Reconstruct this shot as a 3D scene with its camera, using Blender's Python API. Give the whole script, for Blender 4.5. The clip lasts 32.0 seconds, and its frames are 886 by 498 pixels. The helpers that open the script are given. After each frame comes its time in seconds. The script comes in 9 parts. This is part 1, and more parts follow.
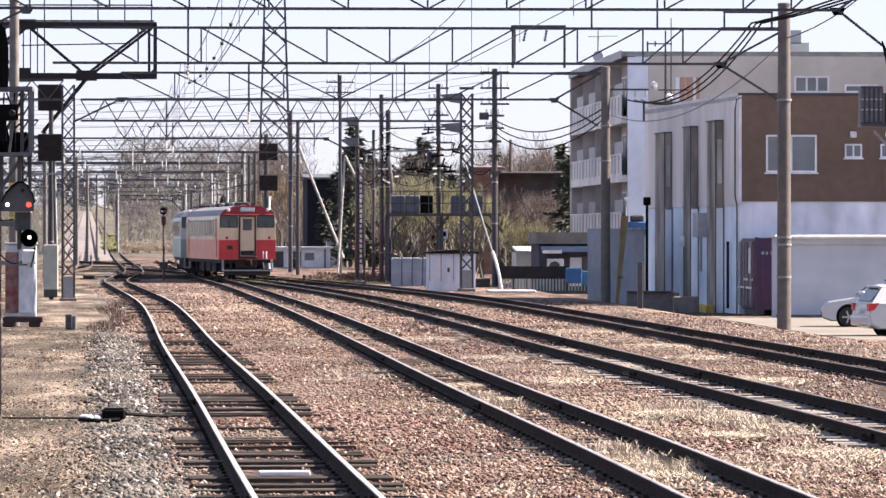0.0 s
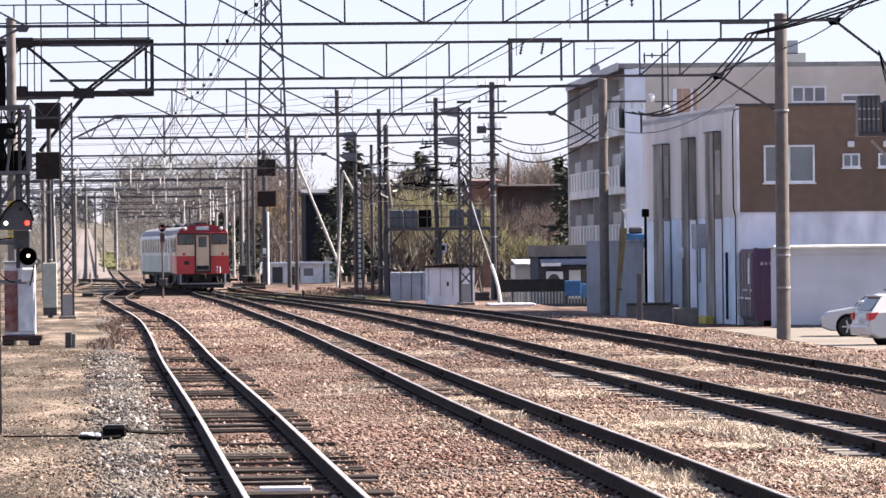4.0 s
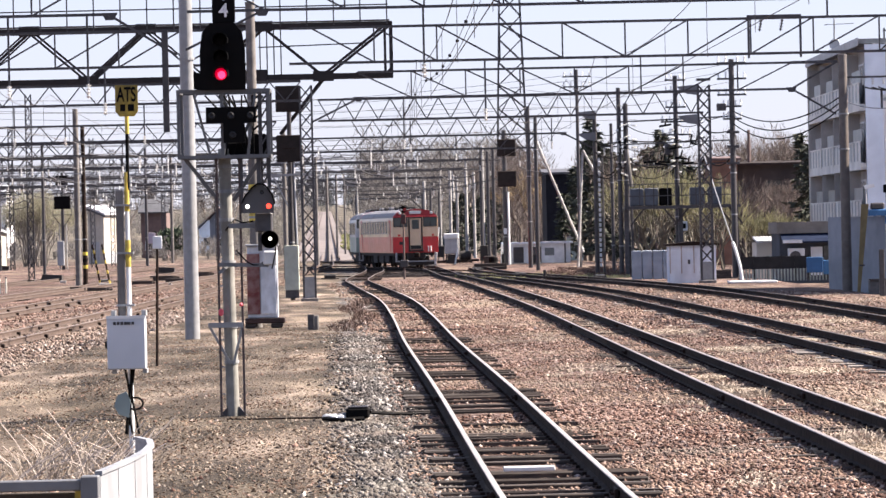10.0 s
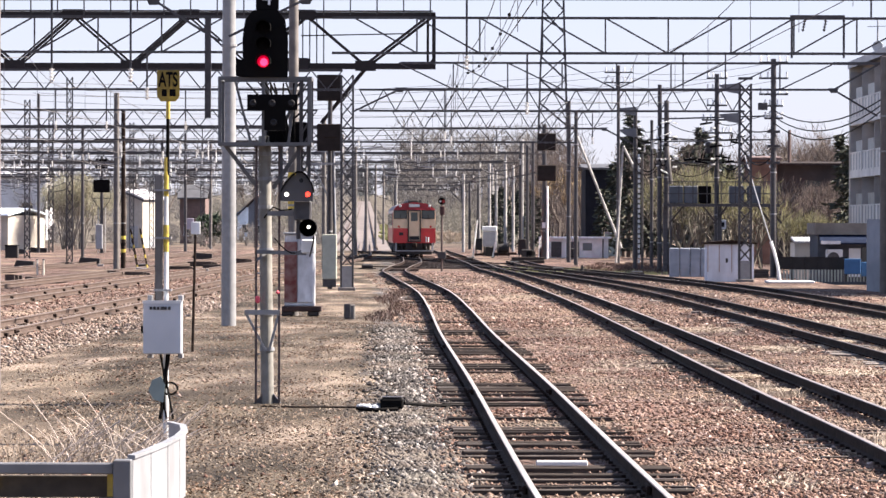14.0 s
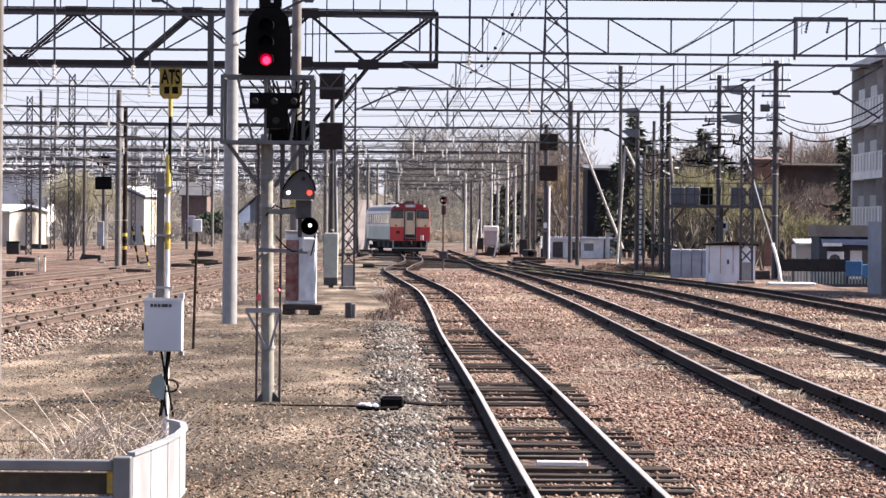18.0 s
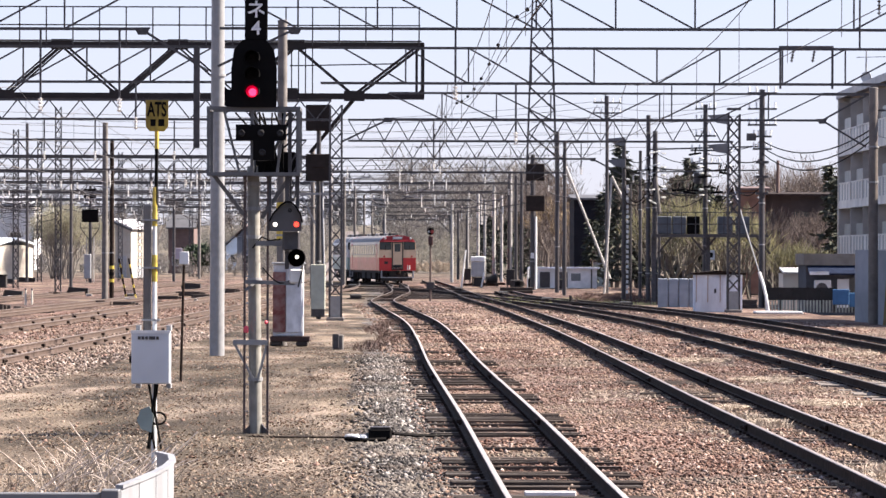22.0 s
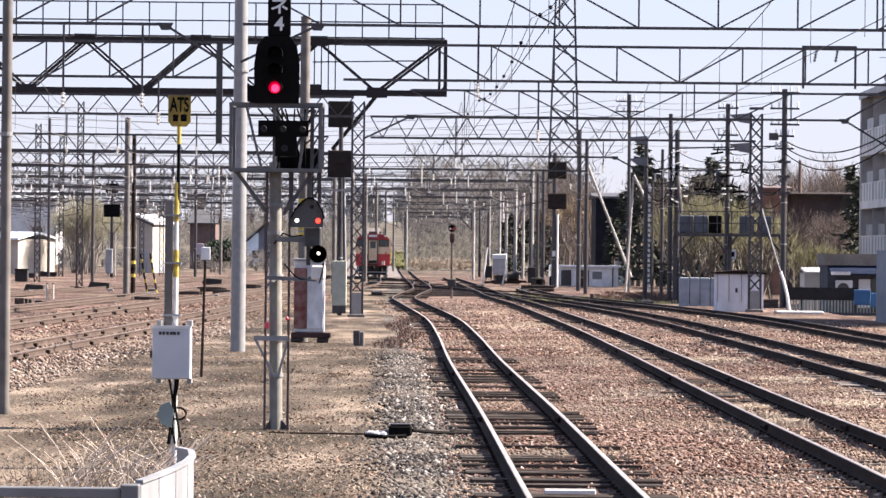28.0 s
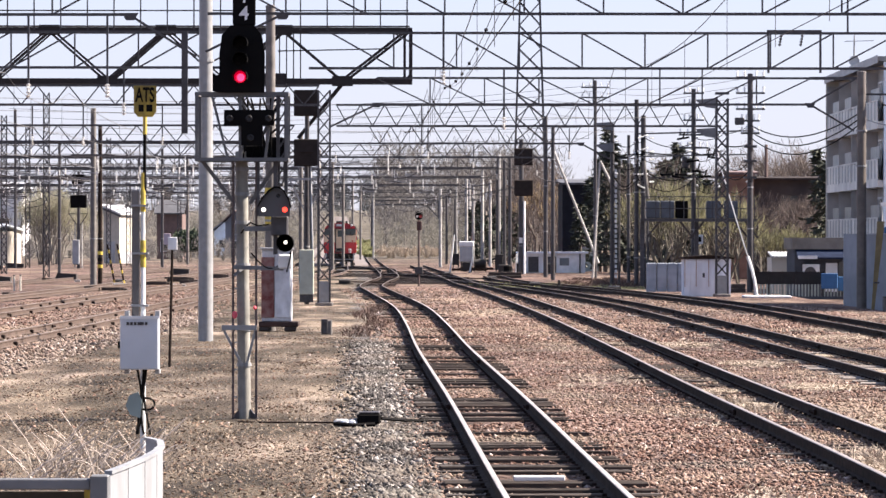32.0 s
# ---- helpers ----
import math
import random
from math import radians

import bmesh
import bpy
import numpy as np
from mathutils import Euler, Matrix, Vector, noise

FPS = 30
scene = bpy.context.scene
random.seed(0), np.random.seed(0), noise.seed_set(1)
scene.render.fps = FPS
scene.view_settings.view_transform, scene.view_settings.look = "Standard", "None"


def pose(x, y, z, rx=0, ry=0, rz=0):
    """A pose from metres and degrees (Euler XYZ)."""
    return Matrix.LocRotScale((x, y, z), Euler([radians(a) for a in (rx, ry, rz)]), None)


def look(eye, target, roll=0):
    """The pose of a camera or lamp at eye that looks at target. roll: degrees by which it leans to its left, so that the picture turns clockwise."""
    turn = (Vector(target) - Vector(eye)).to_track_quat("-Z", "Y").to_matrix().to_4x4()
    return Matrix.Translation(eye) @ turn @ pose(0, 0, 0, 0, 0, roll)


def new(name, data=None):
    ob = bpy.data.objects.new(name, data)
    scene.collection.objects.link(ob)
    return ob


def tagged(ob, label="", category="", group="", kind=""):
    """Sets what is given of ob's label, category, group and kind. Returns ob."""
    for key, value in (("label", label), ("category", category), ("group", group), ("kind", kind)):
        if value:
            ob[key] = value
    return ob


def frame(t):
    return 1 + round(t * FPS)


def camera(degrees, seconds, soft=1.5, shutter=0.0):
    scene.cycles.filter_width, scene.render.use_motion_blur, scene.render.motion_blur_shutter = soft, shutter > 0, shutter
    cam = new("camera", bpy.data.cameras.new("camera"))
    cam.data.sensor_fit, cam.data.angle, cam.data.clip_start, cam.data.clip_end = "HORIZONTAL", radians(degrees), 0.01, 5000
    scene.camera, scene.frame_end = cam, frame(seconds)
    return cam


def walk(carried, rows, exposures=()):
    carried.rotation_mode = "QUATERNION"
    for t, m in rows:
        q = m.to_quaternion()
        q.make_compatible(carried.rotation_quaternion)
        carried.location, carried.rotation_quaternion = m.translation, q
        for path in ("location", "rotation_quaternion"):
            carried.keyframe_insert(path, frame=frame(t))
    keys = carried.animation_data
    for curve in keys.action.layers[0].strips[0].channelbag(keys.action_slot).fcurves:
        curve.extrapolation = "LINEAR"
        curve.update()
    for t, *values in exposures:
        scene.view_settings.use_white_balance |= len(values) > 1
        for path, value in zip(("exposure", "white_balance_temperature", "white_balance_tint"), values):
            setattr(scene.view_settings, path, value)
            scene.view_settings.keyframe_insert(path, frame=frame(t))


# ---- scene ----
# The camera stands on a platform end and pans by hand; a long lens, no travel.
cam = camera(10.79, 32.0)
EYE = 2.5
PAN = [  # seconds, yaw, pitch, roll in degrees
    (0.0, -3.201, -0.186, 0.000),
    (0.5, -3.210, -0.162, 0.051),
    (1.0, -3.237, -0.127, 0.117),
    (1.5, -3.238, -0.093, 0.173),
    (2.0, -3.207, -0.044, 0.297),
    (2.5, -3.141, -0.004, 0.395),
    (4.5, -3.302, -0.020, 0.697),
    (5.0, -3.468, 0.011, 0.724),
    (5.5, -3.630, 0.070, 0.749),
    (6.0, -3.771, 0.153, 0.852),
    (6.5, -3.815, 0.213, 0.940),
    (7.0, -3.670, 0.235, 1.074),
    (7.5, -3.224, 0.212, 1.250),
    (8.0, -2.510, 0.128, 1.441),
    (8.5, -1.650, 0.004, 1.602),
    (9.0, -1.000, -0.098, 1.646),
    (9.5, -0.522, -0.173, 1.557),
    (10.0, -0.275, -0.218, 1.286),
    (10.5, -0.173, -0.252, 0.943),
    (11.0, -0.134, -0.295, 0.540),
    (11.5, -0.107, -0.283, 0.302),
    (12.0, -0.086, -0.256, 0.121),
    (12.5, -0.064, -0.224, 0.026),
    (13.0, 0.000, -0.227, -0.036),
    (13.5, 0.081, -0.258, -0.090),
    (14.0, 0.194, -0.309, -0.108),
    (14.5, 0.324, -0.321, -0.174),
    (16.5, 0.431, -0.300, -0.433),
    (17.0, 0.337, -0.325, -0.517),
    (17.5, 0.260, -0.336, -0.522),
    (18.0, 0.213, -0.317, -0.511),
    (18.5, 0.203, -0.297, -0.485),
    (19.0, 0.190, -0.278, -0.399),
    (19.5, 0.161, -0.252, -0.338),
    (20.0, 0.099, -0.217, -0.310),
    (20.5, 0.048, -0.167, -0.271),
    (21.0, 0.026, -0.093, -0.239),
    (21.5, 0.027, -0.018, -0.196),
    (22.0, 0.054, 0.060, -0.177),
    (22.5, 0.081, 0.096, -0.250),
    (23.0, 0.070, 0.100, -0.324),
    (23.5, 0.059, 0.087, -0.386),
    (24.0, 0.057, 0.089, -0.401),
    (24.5, 0.083, 0.089, -0.415),
    (25.0, 0.155, 0.098, -0.390),
    (25.5, 0.250, 0.095, -0.326),
    (27.5, 0.305, 0.023, -0.565),
    (28.0, 0.316, 0.025, -0.595),
    (28.5, 0.309, 0.045, -0.590),
    (29.0, 0.296, 0.035, -0.489),
    (29.5, 0.251, 0.013, -0.367),
    (30.0, 0.190, -0.034, -0.255),
    (30.5, 0.112, -0.066, -0.165),
    (31.0, 0.017, -0.096, -0.113),
    (31.5, -0.056, -0.106, -0.087),
    (32.0, -0.087, -0.124, -0.045),
]
walk(cam, [(t, pose(0, 0, EYE, 90 + pitch, roll, yaw)) for t, yaw, pitch, roll in PAN],
     [(0.0, 2.25, 6380, 10.8), (7.0, 2.26, 6380, 10.8), (8.2, 2.23, 6380, 10.8), (9.5, 2.16, 6380, 10.8), (11.0, 2.15, 6380, 10.8), (20.0, 2.12, 6380, 10.8), (32.0, 2.11, 6380, 10.8)])

# ---- world, sun ----
SUN_AZ, SUN_EL = radians(81), radians(40)      # clockwise from the view ahead
world = bpy.data.worlds.new("world")
scene.world = world
world.use_nodes = True
wn = world.node_tree
sky = wn.nodes.new("ShaderNodeTexSky")
sky.sky_type, sky.sun_disc = "NISHITA", False
sky.sun_elevation, sky.sun_rotation = SUN_EL, SUN_AZ
sky.air_density, sky.dust_density, sky.ozone_density = 1.0, 0.3, 2.5
wn.nodes["Background"].inputs[1].default_value = 0.081
tint = wn.nodes.new("ShaderNodeVectorMath")      # spring haze: a little more violet
tint.operation = "MULTIPLY"
tint.inputs[1].default_value = (1.25, 1.26, 1.56)
haze = wn.nodes.new("ShaderNodeGamma")            # thin high haze evens the dome out
haze.inputs[1].default_value = 0.38
wn.links.new(sky.outputs[0], haze.inputs[0])
wn.links.new(haze.outputs[0], tint.inputs[0])
wn.links.new(tint.outputs[0], wn.nodes["Background"].inputs[0])
sun = new("sun", bpy.data.lights.new("sun", "SUN"))
sun.data.energy, sun.data.angle, sun.data.color = 5.0, radians(0.5), (1.0, 0.87, 0.74)
sun.matrix_world = look((math.sin(SUN_AZ) * math.cos(SUN_EL), math.cos(SUN_AZ) * math.cos(SUN_EL), math.sin(SUN_EL)), (0, 0, 0))


# ---- materials ----
def mat(name, c1, c2=None, rough=0.7, metal=0.0, scale=3.0, big=0.4, bump=0.0, stretch=(1, 1, 1), island=0.0, spec=0.5, grime=0.25, coords="Object"):
    m = bpy.data.materials.new(name)
    m.use_nodes = True
    n, l = m.node_tree.nodes, m.node_tree.links
    b = n["Principled BSDF"]
    c2 = c2 or tuple(0.75 * x for x in c1)
    tc = n.new("ShaderNodeTexCoord")
    mp = n.new("ShaderNodeMapping")
    mp.inputs["Scale"].default_value = stretch
    l.new(tc.outputs[coords], mp.inputs[0])
    fine = n.new("ShaderNodeTexNoise")
    fine.inputs["Scale"].default_value, fine.inputs["Detail"].default_value = scale, 6
    l.new(mp.outputs[0], fine.inputs[0])
    wide = n.new("ShaderNodeTexNoise")
    wide.inputs["Scale"].default_value, wide.inputs["Detail"].default_value = big, 3
    l.new(mp.outputs[0], wide.inputs[0])
    ramp = n.new("ShaderNodeMapRange")
    ramp.inputs[1].default_value, ramp.inputs[2].default_value = 0.35, 0.65
    l.new(fine.outputs[0], ramp.inputs[0])
    mix = n.new("ShaderNodeMix")
    mix.data_type = "RGBA"
    mix.inputs[6].default_value, mix.inputs[7].default_value = (*c1, 1), (*c2, 1)
    l.new(ramp.outputs[0], mix.inputs[0])
    dirt = n.new("ShaderNodeMapRange")
    dirt.inputs[1].default_value, dirt.inputs[2].default_value = 0.3, 0.7
    dirt.inputs[3].default_value, dirt.inputs[4].default_value = 1 - grime, 1 + grime * 0.4
    l.new(wide.outputs[0], dirt.inputs[0])
    mul = n.new("ShaderNodeVectorMath")
    mul.operation = "SCALE"
    l.new(mix.outputs[2], mul.inputs[0])
    l.new(dirt.outputs[0], mul.inputs["Scale"])
    out = mul.outputs[0]
    if island:
        info = n.new("ShaderNodeObjectInfo")
        geo = n.new("ShaderNodeNewGeometry")
        add = n.new("ShaderNodeMath")
        l.new(info.outputs["Random"], add.inputs[0])
        l.new(geo.outputs["Random Per Island"], add.inputs[1])
        vary = n.new("ShaderNodeMapRange")
        vary.inputs[2].default_value = 2.0
        vary.inputs[3].default_value, vary.inputs[4].default_value = 1 - island, 1 + island
        l.new(add.outputs[0], vary.inputs[0])
        again = n.new("ShaderNodeVectorMath")
        again.operation = "SCALE"
        l.new(out, again.inputs[0])
        l.new(vary.outputs[0], again.inputs["Scale"])
        out = again.outputs[0]
    l.new(out, b.inputs["Base Color"])
    b.inputs["Metallic"].default_value = metal
    b.inputs["Specular IOR Level"].default_value = spec
    rr = n.new("ShaderNodeMapRange")
    rr.inputs[3].default_value, rr.inputs[4].default_value = max(0.03, rough - 0.12), min(1, rough + 0.12)
    l.new(fine.outputs[0], rr.inputs[0])
    l.new(rr.outputs[0], b.inputs["Roughness"])
    if bump:
        bp = n.new("ShaderNodeBump")
        bp.inputs["Strength"].default_value, bp.inputs["Distance"].default_value = 1.0, bump
        l.new(fine.outputs[0], bp.inputs["Height"])
        l.new(bp.outputs[0], b.inputs["Normal"])
    return m


def glow(name, colour, power):
    m = bpy.data.materials.new(name)
    m.use_nodes = True
    b = m.node_tree.nodes["Principled BSDF"]
    b.inputs["Base Color"].default_value = (*colour, 1)
    b.inputs["Emission Color"].default_value = (*colour, 1)
    b.inputs["Emission Strength"].default_value = power
    b.inputs["Roughness"].default_value = 0.2
    return m


STEEL = mat("galvanised_steel", (0.243, 0.248, 0.257), (0.198, 0.203, 0.211), 0.42, 0.0, 6, 0.5, grime=0.15)
DARK_STEEL = mat("weathered_dark_steel", (0.046, 0.043, 0.048), (0.026, 0.024, 0.028), 0.45, 0.0, 8, 0.8, spec=0.5)
BLACK = mat("black_paint", (0.004, 0.004, 0.0045), (0.006, 0.0055, 0.0055), 0.8, 0, 10, 1, spec=0.06)
EDGE_CONCRETE = mat("weathered_pole_concrete", (0.12, 0.103, 0.094), (0.08, 0.068, 0.062), 0.5, 0, 4, 0.3, 0.002, spec=0.5)
CONCRETE = mat("pole_concrete", (0.148, 0.136, 0.131), (0.101, 0.094, 0.090), 0.85, 0, 4, 0.3, 0.004)
RUST = mat("rusty_rail", (0.033, 0.021, 0.017), (0.013, 0.0095, 0.0085), 0.85, 0.0, 9, 0.7, 0.004, spec=0.1, grime=0.45)
SHINE = mat("polished_rail_head", (0.468, 0.425, 0.399), (0.221, 0.191, 0.174), 0.45, 0.1, 20, 0.6)
SLEEPER = mat("tarred_sleeper_wood", (0.06, 0.043, 0.035), (0.024, 0.019, 0.017), 0.85, 0, 9, 1, 0.01, (0.3, 4, 4), 0.5)
WHITE = mat("white_paint", (0.72, 0.73, 0.74), (0.60, 0.61, 0.62), 0.55, 0, 3, 0.5)
DULL = mat("dull_grey_paint", (0.15, 0.155, 0.17), (0.11, 0.115, 0.125), 0.6, 0, 3, 0.6)
GREY = mat("grey_paint", (0.36, 0.37, 0.39), (0.30, 0.31, 0.33), 0.5, 0, 3, 0.6)
YELLOW = mat("yellow_paint", (0.56, 0.42, 0.04), (0.34, 0.26, 0.05), 0.5, 0, 12, 2)
POST = mat("pale_post_concrete", (0.24, 0.235, 0.215), (0.17, 0.165, 0.15), 0.85, 0, 6, 1, 0.004)
ENAMEL = mat("dark_brown_enamel", (0.03, 0.024, 0.022), (0.022, 0.018, 0.017), 0.8, 0, 4, 1, spec=0.1)
LIGHT_RUST = mat("light_rust", (0.105, 0.078, 0.066), (0.05, 0.036, 0.031), 0.85, 0, 9, 0.7, 0.003, spec=0.15)
CREAM = mat("cream_paint", (0.70, 0.52, 0.345), (0.63, 0.465, 0.305), 0.35, 0, 2, 0.4)
RED = mat("vermilion_paint", (0.54, 0.018, 0.022), (0.46, 0.016, 0.019), 0.32, 0, 2, 0.4)
for glossy in (CREAM, RED):
    for node in glossy.node_tree.nodes:
        if node.type == "BSDF_PRINCIPLED":
            node.inputs["Coat Weight"].default_value = 0.35
            node.inputs["Coat Roughness"].default_value = 0.2
BROWN = mat("brown_siding", (0.145, 0.093, 0.060), (0.123, 0.079, 0.051), 0.6, 0, 3, 0.3)
DARK_GLASS = mat("dark_glass", (0.03, 0.035, 0.04), (0.02, 0.024, 0.03), 0.12, 0, 2, 0.4)
RED_LAMP = glow("red_signal_lamp", (1.0, 0.03, 0.10), 0.85)
RED_RIM = glow("dim_red_lens", (0.5, 0.0, 0.025), 0.25)
AMBER_RED = glow("red_repeater_lamp", (1.0, 0.045, 0.025), 0.9)
PALE_POLE = mat("pale_pole_concrete", (0.384, 0.376, 0.368), (0.240, 0.236, 0.232), 0.85, 0, 4, 0.3)
WHITE_LAMP = glow("white_signal_lamp", (1.0, 0.93, 0.8), 1.0)


# ---- mesh helpers ----
class Shape:
    """Collects boxes, bars, tubes and turned forms into one mesh."""

    def __init__(self):
        self.v, self.f, self.m, self.mats = [], [], [], []

    def add(self, verts, faces, k=0):
        o = len(self.v)
        self.v += [tuple(p) for p in verts]
        self.f += [tuple(i + o for i in f) for f in faces]
        self.m += [k] * len(faces)
        return self

    def box(self, x0, x1, y0, y1, z0, z1, c=0.0, k=0):
        if c <= 0:
            vs = [(x, y, z) for z in (z0, z1) for y in (y0, y1) for x in (x0, x1)]
            return self.add(vs, [(0, 2, 3, 1), (4, 5, 7, 6), (0, 1, 5, 4), (2, 6, 7, 3), (0, 4, 6, 2), (1, 3, 7, 5)], k)
        vs, fs = [], []
        c = min(c, (x1 - x0) * 0.45, (y1 - y0) * 0.45, (z1 - z0) * 0.45)
        lo, hi = (x0, y0, z0), (x1, y1, z1)
        ids = {}
        for sx in (0, 1):
            for sy in (0, 1):
                for sz in (0, 1):
                    for ax in range(3):
                        p = [(hi[i] if s else lo[i]) for i, s in enumerate((sx, sy, sz))]
                        for i, s in enumerate((sx, sy, sz)):
                            if i != ax:
                                p[i] += -c if s else c
                        ids[sx, sy, sz, ax] = len(vs)
                        vs.append(p)
        for ax in range(3):
            a, b = [i for i in range(3) if i != ax]
            for s in (0, 1):
                ring = []
                for sa, sb in ((0, 0), (1, 0), (1, 1), (0, 1)):
                    key = [0, 0, 0]
                    key[ax], key[a], key[b] = s, sa, sb
                    ring.append(ids[(*key, ax)])
                fs.append(ring)
            for sa in (0, 1):
                for sb in (0, 1):
                    k0, k1 = [0, 0, 0], [0, 0, 0]
                    k0[ax], k1[ax] = 0, 1
                    k0[a] = k1[a] = sa
                    k0[b] = k1[b] = sb
                    fs.append([ids[(*k0, a)], ids[(*k1, a)], ids[(*k1, b)], ids[(*k0, b)]])
        for s in ids:
            if s[3] == 0:
                fs.append([ids[(*s[:3], 0)], ids[(*s[:3], 1)], ids[(*s[:3], 2)]])
        return self.add(vs, fs, k)

    def tube(self, p, q, r, r2=None, n=8, k=0):
        p, q = Vector(p), Vector(q)
        r2 = r if r2 is None else r2
        w = (q - p).normalized()
        a = w.orthogonal().normalized()
        b = w.cross(a)
        vs = [p + r * (math.cos(t) * a + math.sin(t) * b) for t in np.linspace(0, 2 * math.pi, n, endpoint=False)]
        vs += [q + r2 * (math.cos(t) * a + math.sin(t) * b) for t in np.linspace(0, 2 * math.pi, n, endpoint=False)]
        fs = [(i, (i + 1) % n, n + (i + 1) % n, n + i) for i in range(n)]
        return self.add(vs, fs + [tuple(range(n - 1, -1, -1)), tuple(range(n, 2 * n))], k)

    def bar(self, p, q, w, h=None, k=0):
        """A square-edged bar from p to q."""
        p, q = Vector(p), Vector(q)
        h = w if h is None else h
        d = (q - p).normalized()
        a = d.cross(Vector((0, 1, 0)))
        if a.length < 0.01:
            a = Vector((1, 0, 0))
        a.normalize()
        b = d.cross(a)
        vs = [e + sa * w / 2 * a + sb * h / 2 * b for e in (p, q) for sa, sb in ((-1, -1), (1, -1), (1, 1), (-1, 1))]
        return self.add(vs, [(0, 3, 2, 1), (4, 5, 6, 7), (0, 1, 5, 4), (1, 2, 6, 5), (2, 3, 7, 6), (3, 0, 4, 7)], k)

    def path(self, pts, r, n=5, k=0):
        """One bent tube through the points."""
        pts = [Vector(p) for p in pts]
        vs = []
        for i, p in enumerate(pts):
            w = (pts[min(i + 1, len(pts) - 1)] - pts[max(i - 1, 0)]).normalized()
            a = w.cross(Vector((0.31, 0.17, 0.93))).normalized()
            c = w.cross(a)
            vs += [p + r * (math.cos(t) * a + math.sin(t) * c) for t in np.linspace(0, 2 * math.pi, n, endpoint=False)]
        fs = [(i * n + j, i * n + (j + 1) % n, (i + 1) * n + (j + 1) % n, (i + 1) * n + j) for i in range(len(pts) - 1) for j in range(n)]
        return self.add(vs, fs + [tuple(range(n - 1, -1, -1)), tuple(range((len(pts) - 1) * n, len(pts) * n))], k)

    def sweep(self, pts, outline, k=0):
        """A closed outline (across, up) drawn along level points."""
        n = len(outline)
        vs = []
        for i, p in enumerate(pts):
            a, b = Vector(pts[max(0, i - 1)]), Vector(pts[min(len(pts) - 1, i + 1)])
            side = (b - a).cross(Vector((0, 0, 1))).normalized()
            vs += [Vector(p) + side * x + Vector((0, 0, z)) for x, z in outline]
        fs = [(i * n + j, i * n + (j + 1) % n, (i + 1) * n + (j + 1) % n, (i + 1) * n + j) for i in range(len(pts) - 1) for j in range(n)]
        return self.add(vs, fs + [tuple(range(n - 1, -1, -1)), tuple(range((len(pts) - 1) * n, len(pts) * n))], k)

    def turned(self, profile, centre=(0, 0, 0), axis="z", n=14, k=0):
        """A profile of (radius, along) turned round an axis."""
        vs, m = [], len(profile)
        for i in range(n):
            t = 2 * math.pi * i / n
            for r, z in profile:
                p = (r * math.cos(t), r * math.sin(t), z)
                p = p if axis == "z" else (p[0], p[2], p[1]) if axis == "y" else (p[2], p[0], p[1])
                vs.append(Vector(p) + Vector(centre))
        fs = [(i * m + j, ((i + 1) % n) * m + j, ((i + 1) % n) * m + j + 1, i * m + j + 1) for i in range(n) for j in range(m - 1)]
        fs += [tuple(i * m for i in range(n)), tuple(i * m + m - 1 for i in range(n))]
        return self.add(vs, fs, k)

    def prism(self, outline, axis, a, b, k=0):
        """An outline of two coordinates drawn from a to b along an axis."""
        n = len(outline)
        def at(p, s):
            return (s, *p) if axis == "x" else (p[0], s, p[1]) if axis == "y" else (*p, s)
        vs = [at(p, s) for s in (a, b) for p in outline]
        return self.add(vs, [(i, (i + 1) % n, n + (i + 1) % n, n + i) for i in range(n)] + [tuple(range(n - 1, -1, -1)), tuple(range(n, 2 * n))], k)

    def mesh(self, name, materials):
        me = bpy.data.meshes.new(name)
        me.from_pydata(self.v, [], self.f)
        for m in materials if isinstance(materials, (list, tuple)) else [materials]:
            me.materials.append(m)
        me.polygons.foreach_set("material_index", self.m)
        me.validate()
        bm = bmesh.new()
        bm.from_mesh(me)
        if len(bm.faces) < 60000:
            bmesh.ops.recalc_face_normals(bm, faces=bm.faces)
        bm.to_mesh(me)
        bm.free()
        return me


def thing(name, place, label, category, group="", kind="", turn=0.0):
    ob = new(name)
    ob.matrix_world = pose(*place, 0, 0, turn)
    return tagged(ob, label, category, group, kind)


def part(name, shape, material, parent=None, label="", smooth=False):
    ob = new(name, shape.mesh(name, material) if isinstance(shape, Shape) else shape)
    if smooth:
        ob.data.polygons.foreach_set("use_smooth", [True] * len(ob.data.polygons))
    if parent:
        ob.parent = parent
    if label:
        ob["label"] = label
    return ob


def solo(name, shape, material, label, category, place=(0, 0, 0), turn=0.0, group="", kind="", smooth=False):
    ob = part(name, shape, material, None, "", smooth)
    ob.matrix_world = pose(*place, 0, 0, turn)
    return tagged(ob, label, category, group, kind)


